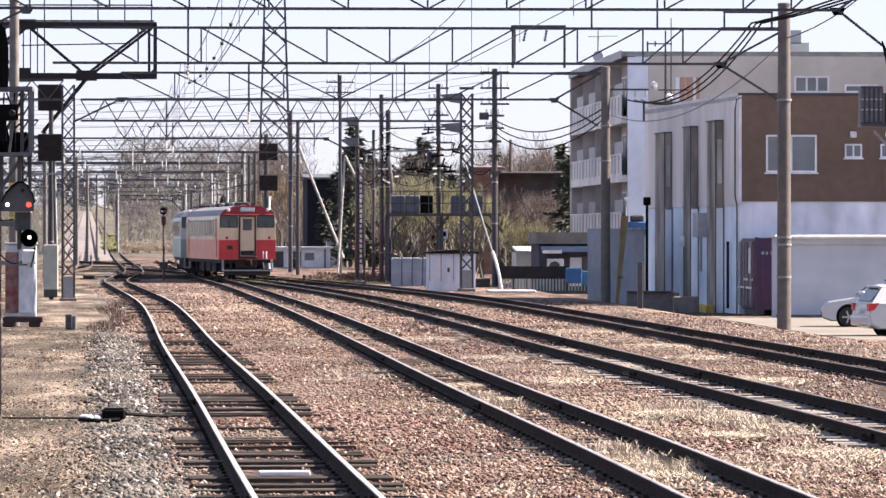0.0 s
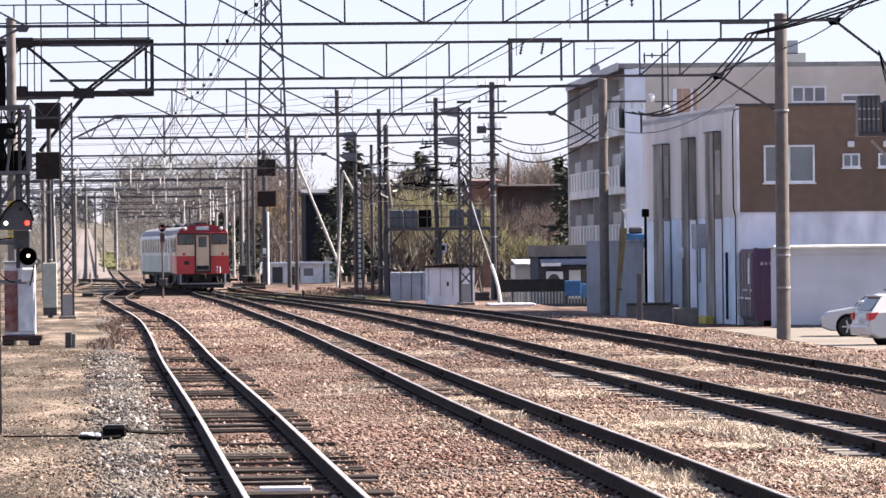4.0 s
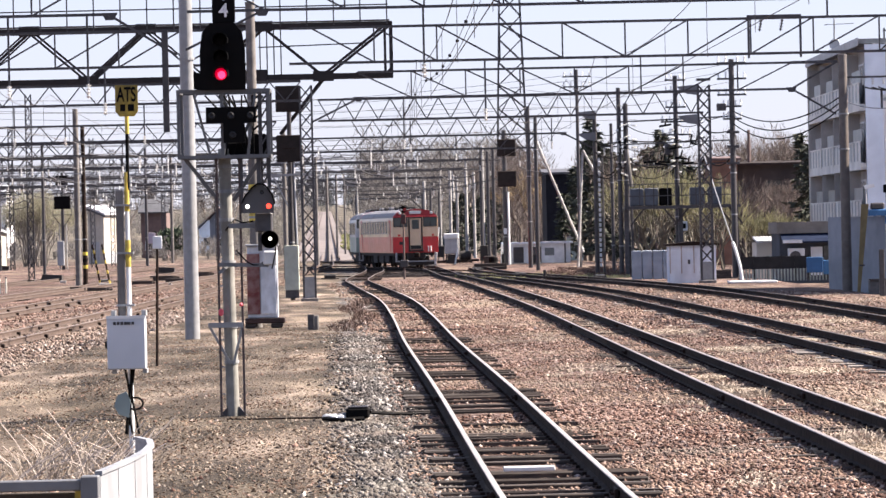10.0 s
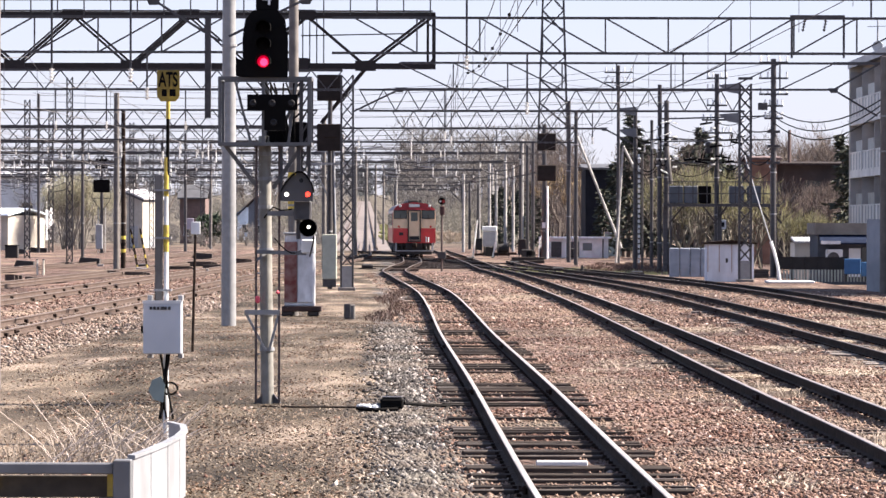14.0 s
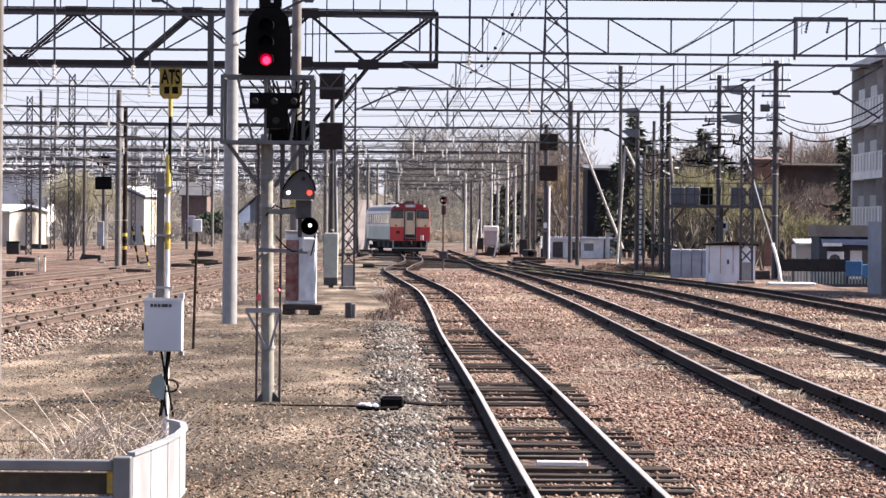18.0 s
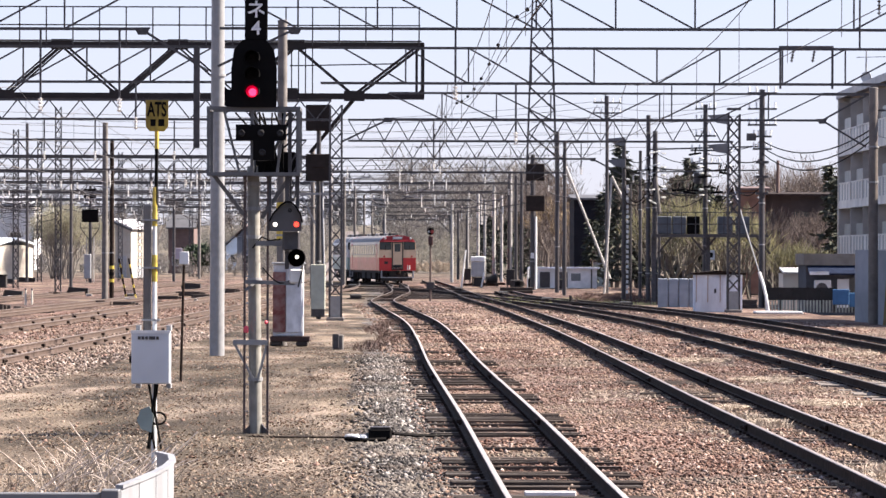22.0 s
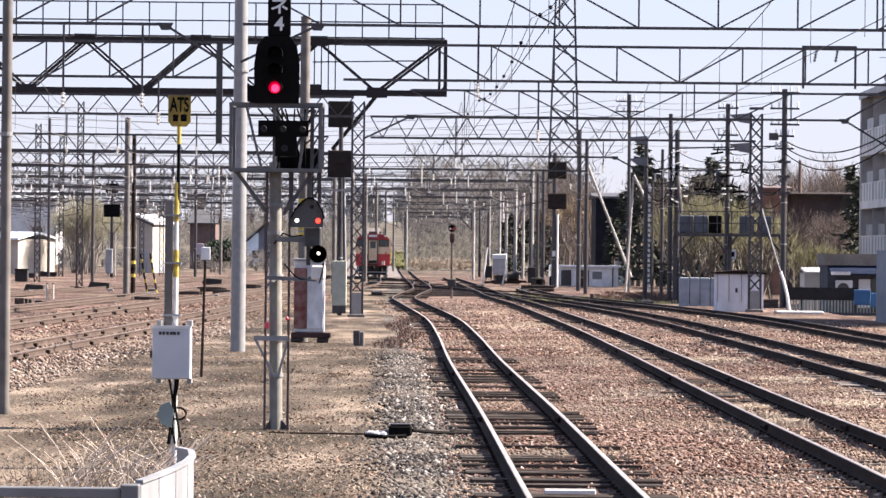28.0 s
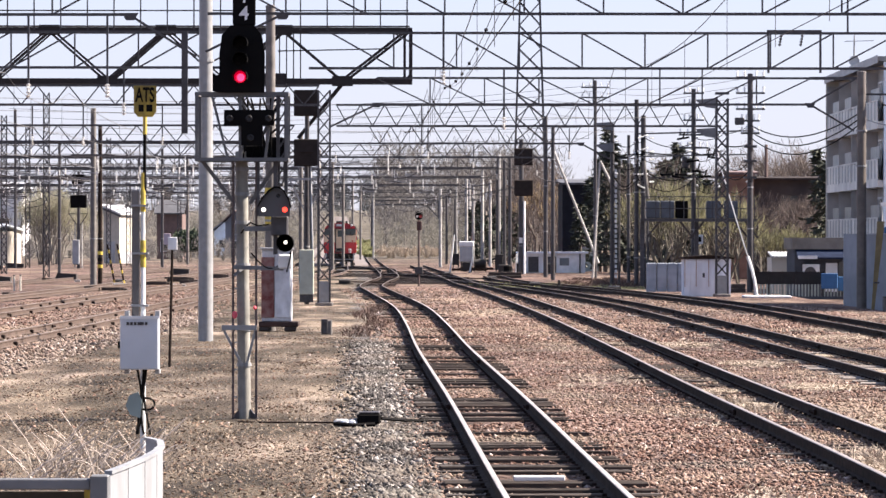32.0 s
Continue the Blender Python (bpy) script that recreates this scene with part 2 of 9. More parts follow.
# ---- plan: tracks as (ahead, across) ----
TRACKS = {
    "T1": [(30, 1.45), (41, 1.24), (68, 0.79), (102, 0.16), (130, -0.25), (160, -0.8), (212, -2.5), (236, -3.25), (260, -3.2), (290, -2.9), (330, -3.4)],
    "T2": [(30, 5.15), (52, 4.98), (70, 4.73), (107, 4.36), (145, 3.93), (180, 3.3), (214, 2.6), (250, 1.6), (280, 1.1), (420, -1.7)],
    "T3": [(45, 9.0), (62, 8.76), (70, 8.61), (92, 8.28), (127, 7.82), (170, 7.0), (205, 5.6), (235, 3.9), (262, 1.9), (275, 1.2)],
    "T4": [(60, 12.7), (87, 12.4), (107, 12.12), (132, 11.8), (177, 10.7), (210, 8.7), (240, 6.3), (262, 4.6), (300, 3.6)],
    "L1": [(60, -11.0), (112, -10.4), (145, -9.8), (183, -9.4), (230, -8.75), (267, -8.2), (340, -7.1), (405, -8.2), (520, -10.4), (800, -16), (1500, -30), (2600, -52)],
    "L2": [(90, -15.4), (144, -14.35), (212, -13.3), (267, -12.3), (400, -12.0), (520, -14.2), (800, -19.8), (1500, -33.8), (2600, -55.8)],
    "L3": [(130, -19.0), (240, -16.8), (400, -15.8), (520, -18), (800, -23.6), (1500, -37.6), (2600, -59.6)],
    "L4": [(170, -25.0), (260, -23), (400, -21)],
    "X1": [(278, 1.1), (285, 1.05), (300, -0.2), (313, -2.0), (324, -3.2), (340, -3.6)],
    "X2": [(324, -3.25), (366, -3.9), (376, -4.4), (384, -5.3), (394, -6.7), (405, -8.1), (415, -8.5)],
    "M1": [(320, -3.2), (420, -5.2), (520, -7.0), (800, -12.2), (1500, -26.2), (2600, -48.2)],
}


def land(y):
    """Height of the ground, level in the yard and rising far ahead."""
    t = max(0.0, y - 520)
    return 0.0078 * t * t / (t + 260)


def line(rows, step):
    """Points along a track, smoothly bent."""
    ys = np.array([r[0] for r in rows], float)
    xs = np.array([r[1] for r in rows], float)
    m = np.gradient(xs, ys)
    out = []
    for y in np.arange(ys[0], ys[-1] + 1e-6, step):
        i = min(len(ys) - 2, int(np.searchsorted(ys, y, "right")) - 1)
        h = ys[i + 1] - ys[i]
        t = (y - ys[i]) / h
        x = (2 * t**3 - 3 * t**2 + 1) * xs[i] + (t**3 - 2 * t**2 + t) * h * m[i] + (3 * t**2 - 2 * t**3) * xs[i + 1] + (t**3 - t**2) * h * m[i + 1]
        out.append((float(x), float(y), land(y)))
    return out


# ---- ground ----
def ground_material():
    m = bpy.data.materials.new("yard_ground")
    m.use_nodes = True
    n, l = m.node_tree.nodes, m.node_tree.links
    b = n["Principled BSDF"]
    geo = n.new("ShaderNodeNewGeometry")
    sep = n.new("ShaderNodeSeparateXYZ")
    l.new(geo.outputs["Position"], sep.inputs[0])

    along = n.new("ShaderNodeMapping")          # trodden ground runs with the tracks
    along.inputs["Scale"].default_value = (1.0, 0.22, 1.0)
    l.new(geo.outputs["Position"], along.inputs[0])

    def noise_of(scale, detail=4):
        x = n.new("ShaderNodeTexNoise")
        x.inputs["Scale"].default_value, x.inputs["Detail"].default_value = scale, detail
        l.new(along.outputs[0], x.inputs[0])
        return x.outputs[0]

    def math_node(op, a, c):
        x = n.new("ShaderNodeMath")
        x.operation = op
        for i, s in enumerate((a, c)):
            if isinstance(s, (int, float)):
                x.inputs[i].default_value = s
            else:
                l.new(s, x.inputs[i])
        return x.outputs[0]

    def ramp(fac, stops, blend="LINEAR"):
        x = n.new("ShaderNodeValToRGB")
        x.color_ramp.interpolation = blend
        e = x.color_ramp.elements
        while len(e) < len(stops):
            e.new(0.5)
        for k, (pos, col) in enumerate(stops):
            e[k].position, e[k].color = pos, (*col, 1)
        l.new(fac, x.inputs[0])
        return x.outputs[0]

    def mixed(fac, a, c, kind="MIX"):
        x = n.new("ShaderNodeMix")
        x.data_type, x.blend_type = "RGBA", kind
        if isinstance(fac, float):
            x.inputs[0].default_value = fac
        else:
            l.new(fac, x.inputs[0])
        for i, s in ((6, a), (7, c)):
            if isinstance(s, tuple):
                x.inputs[i].default_value = (*s, 1)
            else:
                l.new(s, x.inputs[i])
        return x.outputs[2]

    cells = n.new("ShaderNodeTexVoronoi")
    cells.inputs["Scale"].default_value = 13
    l.new(geo.outputs["Position"], cells.inputs["Vector"])
    pick = n.new("ShaderNodeSeparateColor")
    l.new(cells.outputs["Color"], pick.inputs[0])
    stone = ramp(pick.outputs[0], [(0, (0.035, 0.019, 0.015)), (0.3, (0.136, 0.077, 0.061)), (0.6, (0.214, 0.136, 0.111)), (0.85, (0.302, 0.213, 0.179)), (1, (0.438, 0.336, 0.292))])
    grey = ramp(pick.outputs[0], [(0, (0.035, 0.031, 0.03)), (0.55, (0.14, 0.124, 0.116)), (0.85, (0.28, 0.257, 0.243)), (1, (0.5, 0.475, 0.455))])
    dirt = ramp(noise_of(0.8, 9), [(0.32, (0.075, 0.058, 0.044)), (0.5, (0.16, 0.13, 0.107)), (0.66, (0.375, 0.314, 0.266))])
    dirt = mixed(0.3, dirt, ramp(pick.outputs[0], [(0, (0.045, 0.033, 0.025)), (1, (0.28, 0.22, 0.165))]))
    patch = n.new("ShaderNodeMapRange")
    patch.inputs[1].default_value, patch.inputs[2].default_value = 0.43, 0.59
    l.new(noise_of(0.32, 7), patch.inputs[0])
    dirt = mixed(patch.outputs[0], mixed(1.0, dirt, (0.48, 0.46, 0.40), "MULTIPLY"), mixed(1.0, dirt, (1.55, 1.5, 1.45), "MULTIPLY"))
    # how far across the yard a place lies, with a frayed edge
    across = math_node("ADD", sep.outputs[0], math_node("MULTIPLY", sep.outputs[1], 0.018))
    frayed = math_node("ADD", across, math_node("MULTIPLY", math_node("SUBTRACT", noise_of(0.7, 6), 0.5), 2.0))
    def step(a, c):
        x = n.new("ShaderNodeMapRange")
        x.inputs[1].default_value, x.inputs[2].default_value = a, c
        l.new(frayed, x.inputs[0])
        return x.outputs[0]
    col = mixed(step(-7.6, -6.9), stone, dirt)
    col = mixed(step(-0.05, 0.3), col, grey)
    col = mixed(step(0.95, 1.5), col, stone)
    straw = n.new("ShaderNodeMapRange")
    straw.inputs[1].default_value, straw.inputs[2].default_value, straw.inputs[4].default_value = 0.53, 0.63, 0.7
    l.new(noise_of(0.22, 6), straw.inputs[0])
    col = mixed(straw.outputs[0], col, (0.38, 0.30, 0.225))
    moss = n.new("ShaderNodeMapRange")
    moss.inputs[1].default_value, moss.inputs[2].default_value, moss.inputs[4].default_value = 0.6, 0.75, 0.6
    l.new(noise_of(0.11, 5), moss.inputs[0])
    col = mixed(moss.outputs[0], col, (0.085, 0.07, 0.045))
    # far ahead the yard gives way to rough grass
    far = n.new("ShaderNodeMapRange")
    far.inputs[1].default_value, far.inputs[2].default_value = 430, 620
    l.new(sep.outputs[1], far.inputs[0])
    col = mixed(far.outputs[0], col, ramp(noise_of(0.05, 5), [(0.35, (0.15, 0.13, 0.105)), (0.6, (0.20, 0.175, 0.14)), (0.75, (0.25, 0.22, 0.175))]))
    for scale, lo, hi in ((0.4, 0.5, 1.15), (0.09, 0.43, 0.76)):
        worn = n.new("ShaderNodeMapRange")
        worn.inputs[1].default_value, worn.inputs[2].default_value = 0.38, 0.62
        worn.inputs[3].default_value, worn.inputs[4].default_value = lo, hi
        l.new(noise_of(scale, 8), worn.inputs[0])
        dull = n.new("ShaderNodeVectorMath")
        dull.operation = "SCALE"
        l.new(col, dull.inputs[0])
        l.new(worn.outputs[0], dull.inputs["Scale"])
        col = dull.outputs[0]
    l.new(col, b.inputs["Base Color"])
    b.inputs["Roughness"].default_value = 0.95
    b.inputs["Specular IOR Level"].default_value = 0.2
    bp = n.new("ShaderNodeBump")
    bp.inputs["Strength"].default_value, bp.inputs["Distance"].default_value = 1.0, 0.06
    l.new(cells.outputs["Distance"], bp.inputs["Height"])
    l.new(bp.outputs[0], b.inputs["Normal"])
    return m


def surface(x, y):
    """The trodden yard surface."""
    def ease(v, a, b):
        k = min(1.0, max(0.0, (v - a) / (b - a)))
        return k * k * (3 - 2 * k)
    lot = 0.32 * ease(x, 15.6, 17.6) * ease(y, 110, 122) * (1 - ease(y, 330, 420))
    return land(y) - 0.035 - lot + (0.022 if y < 75 else 0.006) * noise.noise((x * 0.5, y * 0.2, 0.0))


def build_ground():
    ys = [-60, 0, 20] + list(np.arange(30, 130, 1.5)) + list(np.arange(130, 520, 8.0)) + list(np.arange(520, 4900, 120.0))
    xs = sorted(set(list(np.arange(-16, 30, 0.8)) + [-2500, -900, -300, -120, -60, -40, -30, -22, 34, 45, 70, 130, 300, 900, 2500]))
    s, n = Shape(), len(xs)
    s.add([(x, y, surface(x, y)) for y in ys for x in xs], [(j * n + i, j * n + i + 1, (j + 1) * n + i + 1, (j + 1) * n + i) for j in range(len(ys) - 1) for i in range(n - 1)])
    solo("ground", s, ground_material(), "brown earth and gravel of a railway yard", "ground", kind="structure", smooth=True)


build_ground()


def scatter(name, count, where, size, material, label, category, seed, flat=0.7):
    """Many small broken stones joined into one object."""
    rng = np.random.default_rng(seed)
    p = np.array(where(rng, count))
    n = len(p)
    base = np.array([(1, 0, 0), (0, 1, 0), (-1, 0, 0), (0, -1, 0), (0, 0, 1), (0, 0, -0.7)], float)
    r = size[0] + (size[1] - size[0]) * rng.random(n) ** 2
    v = base[None] * (0.5 + 0.95 * rng.random((n, 6, 1))) + rng.normal(0, 0.24, (n, 6, 3))
    a = rng.random(n) * 6.283
    c, s = np.cos(a)[:, None], np.sin(a)[:, None]
    v = np.stack([v[..., 0] * c - v[..., 1] * s, v[..., 0] * s + v[..., 1] * c, v[..., 2] * flat], -1) * r[:, None, None] + p[:, None, :]
    f = np.array([(0, 1, 4), (1, 2, 4), (2, 3, 4), (3, 0, 4), (1, 0, 5), (2, 1, 5), (3, 2, 5), (0, 3, 5)])
    f = (f[None] + (np.arange(n) * 6)[:, None, None]).reshape(-1, 3)
    me = bpy.data.meshes.new(name)
    me.vertices.add(n * 6)
    me.vertices.foreach_set("co", v.reshape(-1))
    me.loops.add(len(f) * 3)
    me.loops.foreach_set("vertex_index", f.reshape(-1).astype(np.int32))
    me.polygons.add(len(f))
    me.polygons.foreach_set("loop_start", np.arange(0, len(f) * 3, 3, dtype=np.int32))
    me.polygons.foreach_set("loop_total", np.full(len(f), 3, dtype=np.int32))
    me.update(calc_edges=True)
    me.materials.append(material)
    tagged(new(name, me), label, category, kind="stuff")


def stone_material(name, stops, dust=(0.42, 0.325, 0.25), spread=0.55):
    """Stones of mixed colours, duller and dustier in some patches than in others."""
    m = bpy.data.materials.new(name)
    m.use_nodes = True
    n, l = m.node_tree.nodes, m.node_tree.links
    geo, ramp = n.new("ShaderNodeNewGeometry"), n.new("ShaderNodeValToRGB")
    e = ramp.color_ramp.elements
    while len(e) < len(stops):
        e.new(0.5)
    for k, (pos, col) in enumerate(stops):
        e[k].position, e[k].color = pos, (*(0.61 * v for v in col), 1)
    l.new(geo.outputs["Random Per Island"], ramp.inputs[0])
    out = ramp.outputs[0]
    for scale, lo, hi, colour, amount in ((0.21, 0.48, 0.62, dust, 0.6), (0.5, 0.52, 0.68, (0.08, 0.058, 0.046), spread), (0.33, 0.55, 0.7, (0.27, 0.25, 0.215), 0.6)):
        tex, rng_, mix = n.new("ShaderNodeTexNoise"), n.new("ShaderNodeMapRange"), n.new("ShaderNodeMix")
        tex.inputs["Scale"].default_value, tex.inputs["Detail"].default_value = scale, 6
        shift = n.new("ShaderNodeVectorMath")
        shift.inputs[1].default_value = (scale * 90, 0, 0)
        l.new(geo.outputs["Position"], shift.inputs[0])
        l.new(shift.outputs[0], tex.inputs[0])
        rng_.inputs[1].default_value, rng_.inputs[2].default_value, rng_.inputs[4].default_value = lo, hi, amount
        l.new(tex.outputs[0], rng_.inputs[0])
        mix.data_type = "RGBA"
        mix.inputs[7].default_value = (*(0.61 * v for v in colour), 1)
        l.new(rng_.outputs[0], mix.inputs[0])
        l.new(out, mix.inputs[6])
        out = mix.outputs[2]
    l.new(out, n["Principled BSDF"].inputs["Base Color"])
    n["Principled BSDF"].inputs["Roughness"].default_value = 0.9
    n["Principled BSDF"].inputs["Specular IOR Level"].default_value = 0.2
    return m


WARM_STONE = stone_material("warm_ballast_stone", [(0, (0.022, 0.013, 0.011)), (0.38, (0.126, 0.065, 0.049)), (0.68, (0.273, 0.165, 0.131)), (0.9, (0.439, 0.305, 0.251)), (1, (0.690, 0.570, 0.523))])
GREY_STONE = stone_material("grey_ballast_stone", [(0, (0.012, 0.011, 0.011)), (0.45, (0.068, 0.062, 0.06)), (0.82, (0.18, 0.165, 0.157)), (1, (0.6, 0.56, 0.53))], (0.27, 0.222, 0.19), 0.6)


PEBBLE = stone_material("earth_pebble", [(0, (0.05, 0.036, 0.026)), (0.35, (0.14, 0.104, 0.075)), (0.7, (0.23, 0.178, 0.137)), (0.92, (0.34, 0.28, 0.22)), (1, (0.5, 0.44, 0.37))])


def near_track(rows, y):
    return float(np.interp(y, [r[0] for r in rows], [r[1] for r in rows]))


MATS = [(6.84, 65.2, 0.59), (7.15, 65, 0.65), (7.44, 64.6, 0.65), (7.65, 63, 0.65), (7.8, 60, 0.59), (4.67, 77.5, 0.39), (4.75, 71, 0.39), (4.78, 51.7, 0.45), (4.9, 50, 0.52), (5.18, 48.8, 0.52), (8.26, 101, 0.45), (10.2, 80, 0.65), (9.9, 80, 0.52), (7.48, 53.4, 0.65), (6.0, 112, 0.78), (10.9, 105, 0.78), (8.65, 89, 0.52), (6.6, 80, 0.65), (6.4, 95, 0.65), (10.5, 95, 0.65), (10.2, 120, 0.91), (6.9, 58, 0.39)]


def matted(x, y):
    """How thickly dead grass covers the stones at a place, 0 to 1."""
    g = max(0.0, min(1.0, 2.2 * noise.noise((x * 0.55, y * 0.16, 3.0)) - 0.35))
    for mx, my, r in MATS:
        g = max(g, 1.3 - math.hypot(x - mx, (y - my) / 4) / r)
    return max(0.0, min(1.0, g))


def ballast_places(rng, count):
    out = []
    while len(out) < count:
        y = 38 + 110 * rng.random() ** 1.5
        x = rng.uniform(near_track(TRACKS["T1"], y) - 1.3, min(14.5, 0.125 * y + 1.8))
        if rng.random() > 1.15 * matted(x, y):
            out.append((x, y, surface(x, y) + 0.005))
    return out


def far_ballast_places(rng, count):
    out = []
    while len(out) < count:
        y = 115 + 125 * rng.random() ** 1.3
        x = rng.uniform(near_track(TRACKS["T1"], y) - 1.6, near_track(TRACKS["T4"], y) + 1.6)
        out.append((x, y, surface(x, y)))
    return out


def shoulder_places(rng, count):
    out = []
    while len(out) < count:
        y = 39 + 78 * rng.random() ** 1.2
        x = near_track(TRACKS["T1"], y) - 1.1 + rng.normal(-0.42, 0.28)
        out.append((x, y, surface(x, y) + 0.005))
    return out


def dirt_places(rng, count):
    out = []
    while len(out) < count:
        y = 40 + 150 * rng.random() ** 1.3
        x = rng.uniform(-0.1 * y - 0.5, near_track(TRACKS["T1"], y) - 1.8)
        out.append((x, y, surface(x, y)))
    return out


def near_dirt_places(rng, count):
    out = []
    while len(out) < count:
        y = 41 + 22 * rng.random() ** 1.2
        x = rng.uniform(-0.085 * y, near_track(TRACKS["T1"], y) - 1.2)
        if noise.noise((x * 0.5, y * 0.12, 9.0)) > rng.uniform(-0.9, 0.5):
            out.append((x, y, surface(x, y)))
    return out


def side_track_places(rng, count):
    out = []
    while len(out) < count:
        y = 90 + 170 * rng.random() ** 1.2
        x = rng.uniform(near_track(TRACKS["L2"], y) - 2.5, near_track(TRACKS["L1"], y) + 2.0)
        out.append((x, y, surface(x, y)))
    return out


def left_bank_places(rng, count):
    out = []
    while len(out) < count:
        y = 70 + 90 * rng.random()
        x = near_track(TRACKS["L1"], y) + rng.uniform(-1.5, 2.8)
        out.append((x, y, surface(x, y) + 0.01))
    return out


scatter("ballast_stones", 92000, ballast_places, (0.012, 0.04), WARM_STONE, "loose brown and tan ballast stones between the tracks", "gravel", 5)
scatter("shoulder_gravel", 16000, shoulder_places, (0.018, 0.055), GREY_STONE, "grey broken gravel beside the track", "gravel", 6)
scatter("dirt_pebbles", 12000, dirt_places, (0.008, 0.028), PEBBLE, "fine pebbles on trodden earth", "gravel", 17)
scatter("dirt_stones", 2200, dirt_places, (0.015, 0.045), WARM_STONE, "scattered stones on trodden earth", "gravel", 7)
scatter("fine_gravel", 13000, near_dirt_places, (0.006, 0.019), stone_material("fine_orange_gravel", [(0, (0.05, 0.034, 0.024)), (0.4, (0.16, 0.118, 0.088)), (0.75, (0.29, 0.222, 0.17)), (0.95, (0.4, 0.32, 0.245)), (1, (0.55, 0.48, 0.4))]), "fine orange-brown gravel on the earth", "gravel", 27)
scatter("side_track_ballast", 13000, side_track_places, (0.03, 0.075), WARM_STONE, "brown ballast of the side tracks", "gravel", 28)
scatter("far_ballast", 15000, far_ballast_places, (0.03, 0.075), WARM_STONE, "coarse brown ballast further up the yard", "gravel", 9)
def edge_places(rng, count):
    out = []
    while len(out) < count:
        y = 82 + 95 * rng.random() ** 1.2
        x = near_track(TRACKS["T4"], y) + 0.9 + 3.2 * rng.random() ** 1.4
        out.append((x, y, surface(x, y)))
    return out


scatter("edge_gravel", 7000, edge_places, (0.02, 0.06), WARM_STONE, "loose gravel along the yard edge", "gravel", 66)
scatter("bank_gravel", 13000, left_bank_places, (0.025, 0.065), stone_material("pale_ballast_stone", [(0, (0.05, 0.036, 0.03)), (0.35, (0.16, 0.112, 0.092)), (0.7, (0.31, 0.24, 0.202)), (0.92, (0.48, 0.395, 0.345)), (1, (0.68, 0.61, 0.56))], (0.38, 0.3, 0.255), 0.5), "pale ballast shoulder of the side tracks", "gravel", 8)

# ---- tracks ----
RAIL = [(-0.062, 0.0), (0.062, 0.0), (0.062, 0.012), (0.012, 0.03), (0.012, 0.105), (0.033, 0.118), (0.033, 0.148), (-0.033, 0.148), (-0.033, 0.118), (-0.012, 0.105), (-0.012, 0.03), (-0.062, 0.012)]
HEAD = [(-0.03, 0.148), (0.03, 0.148), (0.026, 0.156), (-0.026, 0.156)]
FISHPLATE = Shape().box(-0.022, 0.022, -0.3, 0.3, 0.035, 0.115, 0.01)
for dy in (-0.2, -0.07, 0.07, 0.2):
    FISHPLATE.tube((-0.05, dy, 0.07), (0.05, dy, 0.07), 0.016, n=6)
FISHPLATE = FISHPLATE.mesh("fishplate", RUST)


BRACE = Shape().box(-0.1, 0.1, -0.14, 0.14, 0.0, 0.09, 0.01).mesh("rail_brace", RUST)
HALF_WORN = mat("dulled_rail_head", (0.29, 0.255, 0.24), (0.15, 0.128, 0.118), 0.5, 0.05, 16, 0.7)
WORN = mat("worn_brown_rail_head", (0.13, 0.108, 0.1), (0.085, 0.07, 0.065), 0.6, 0.0, 12, 0.8, spec=0.25)


def sleeper_mesh(seed, w, material):
    rng = random.Random(seed)
    s = Shape().box(-1.05, 1.05, -w / 2, w / 2, -0.14, 0.0, 0.012)
    s.v = [(x + rng.uniform(-0.02, 0.02) * (abs(x) > 1), y + rng.uniform(-0.012, 0.012), z + rng.uniform(-0.008, 0.008)) for x, y, z in s.v]
    return s.mesh("sleeper", material)


PALE_SLEEPER = mat("weathered_pale_sleeper", (0.230, 0.205, 0.189), (0.107, 0.090, 0.082), 0.9, 0, 7, 0.8, 0.008, (0.4, 3, 3), 0.5)
SLEEPERS = [sleeper_mesh(k, w, SLEEPER) for k, w in enumerate((0.2, 0.22, 0.19, 0.21))]
PALE_SLEEPERS = [sleeper_mesh(k + 9, w, PALE_SLEEPER) for k, w in enumerate((0.2, 0.22, 0.19))]


def offset_run(pts, side):
    run = []
    for i, p in enumerate(pts):
        a, b = pts[max(0, i - 1)], pts[min(len(pts) - 1, i + 1)]
        d = Vector((b[0] - a[0], b[1] - a[1], 0)).normalized()
        run.append((p[0] + side * d.y, p[1] - side * d.x, p[2]))
    return run


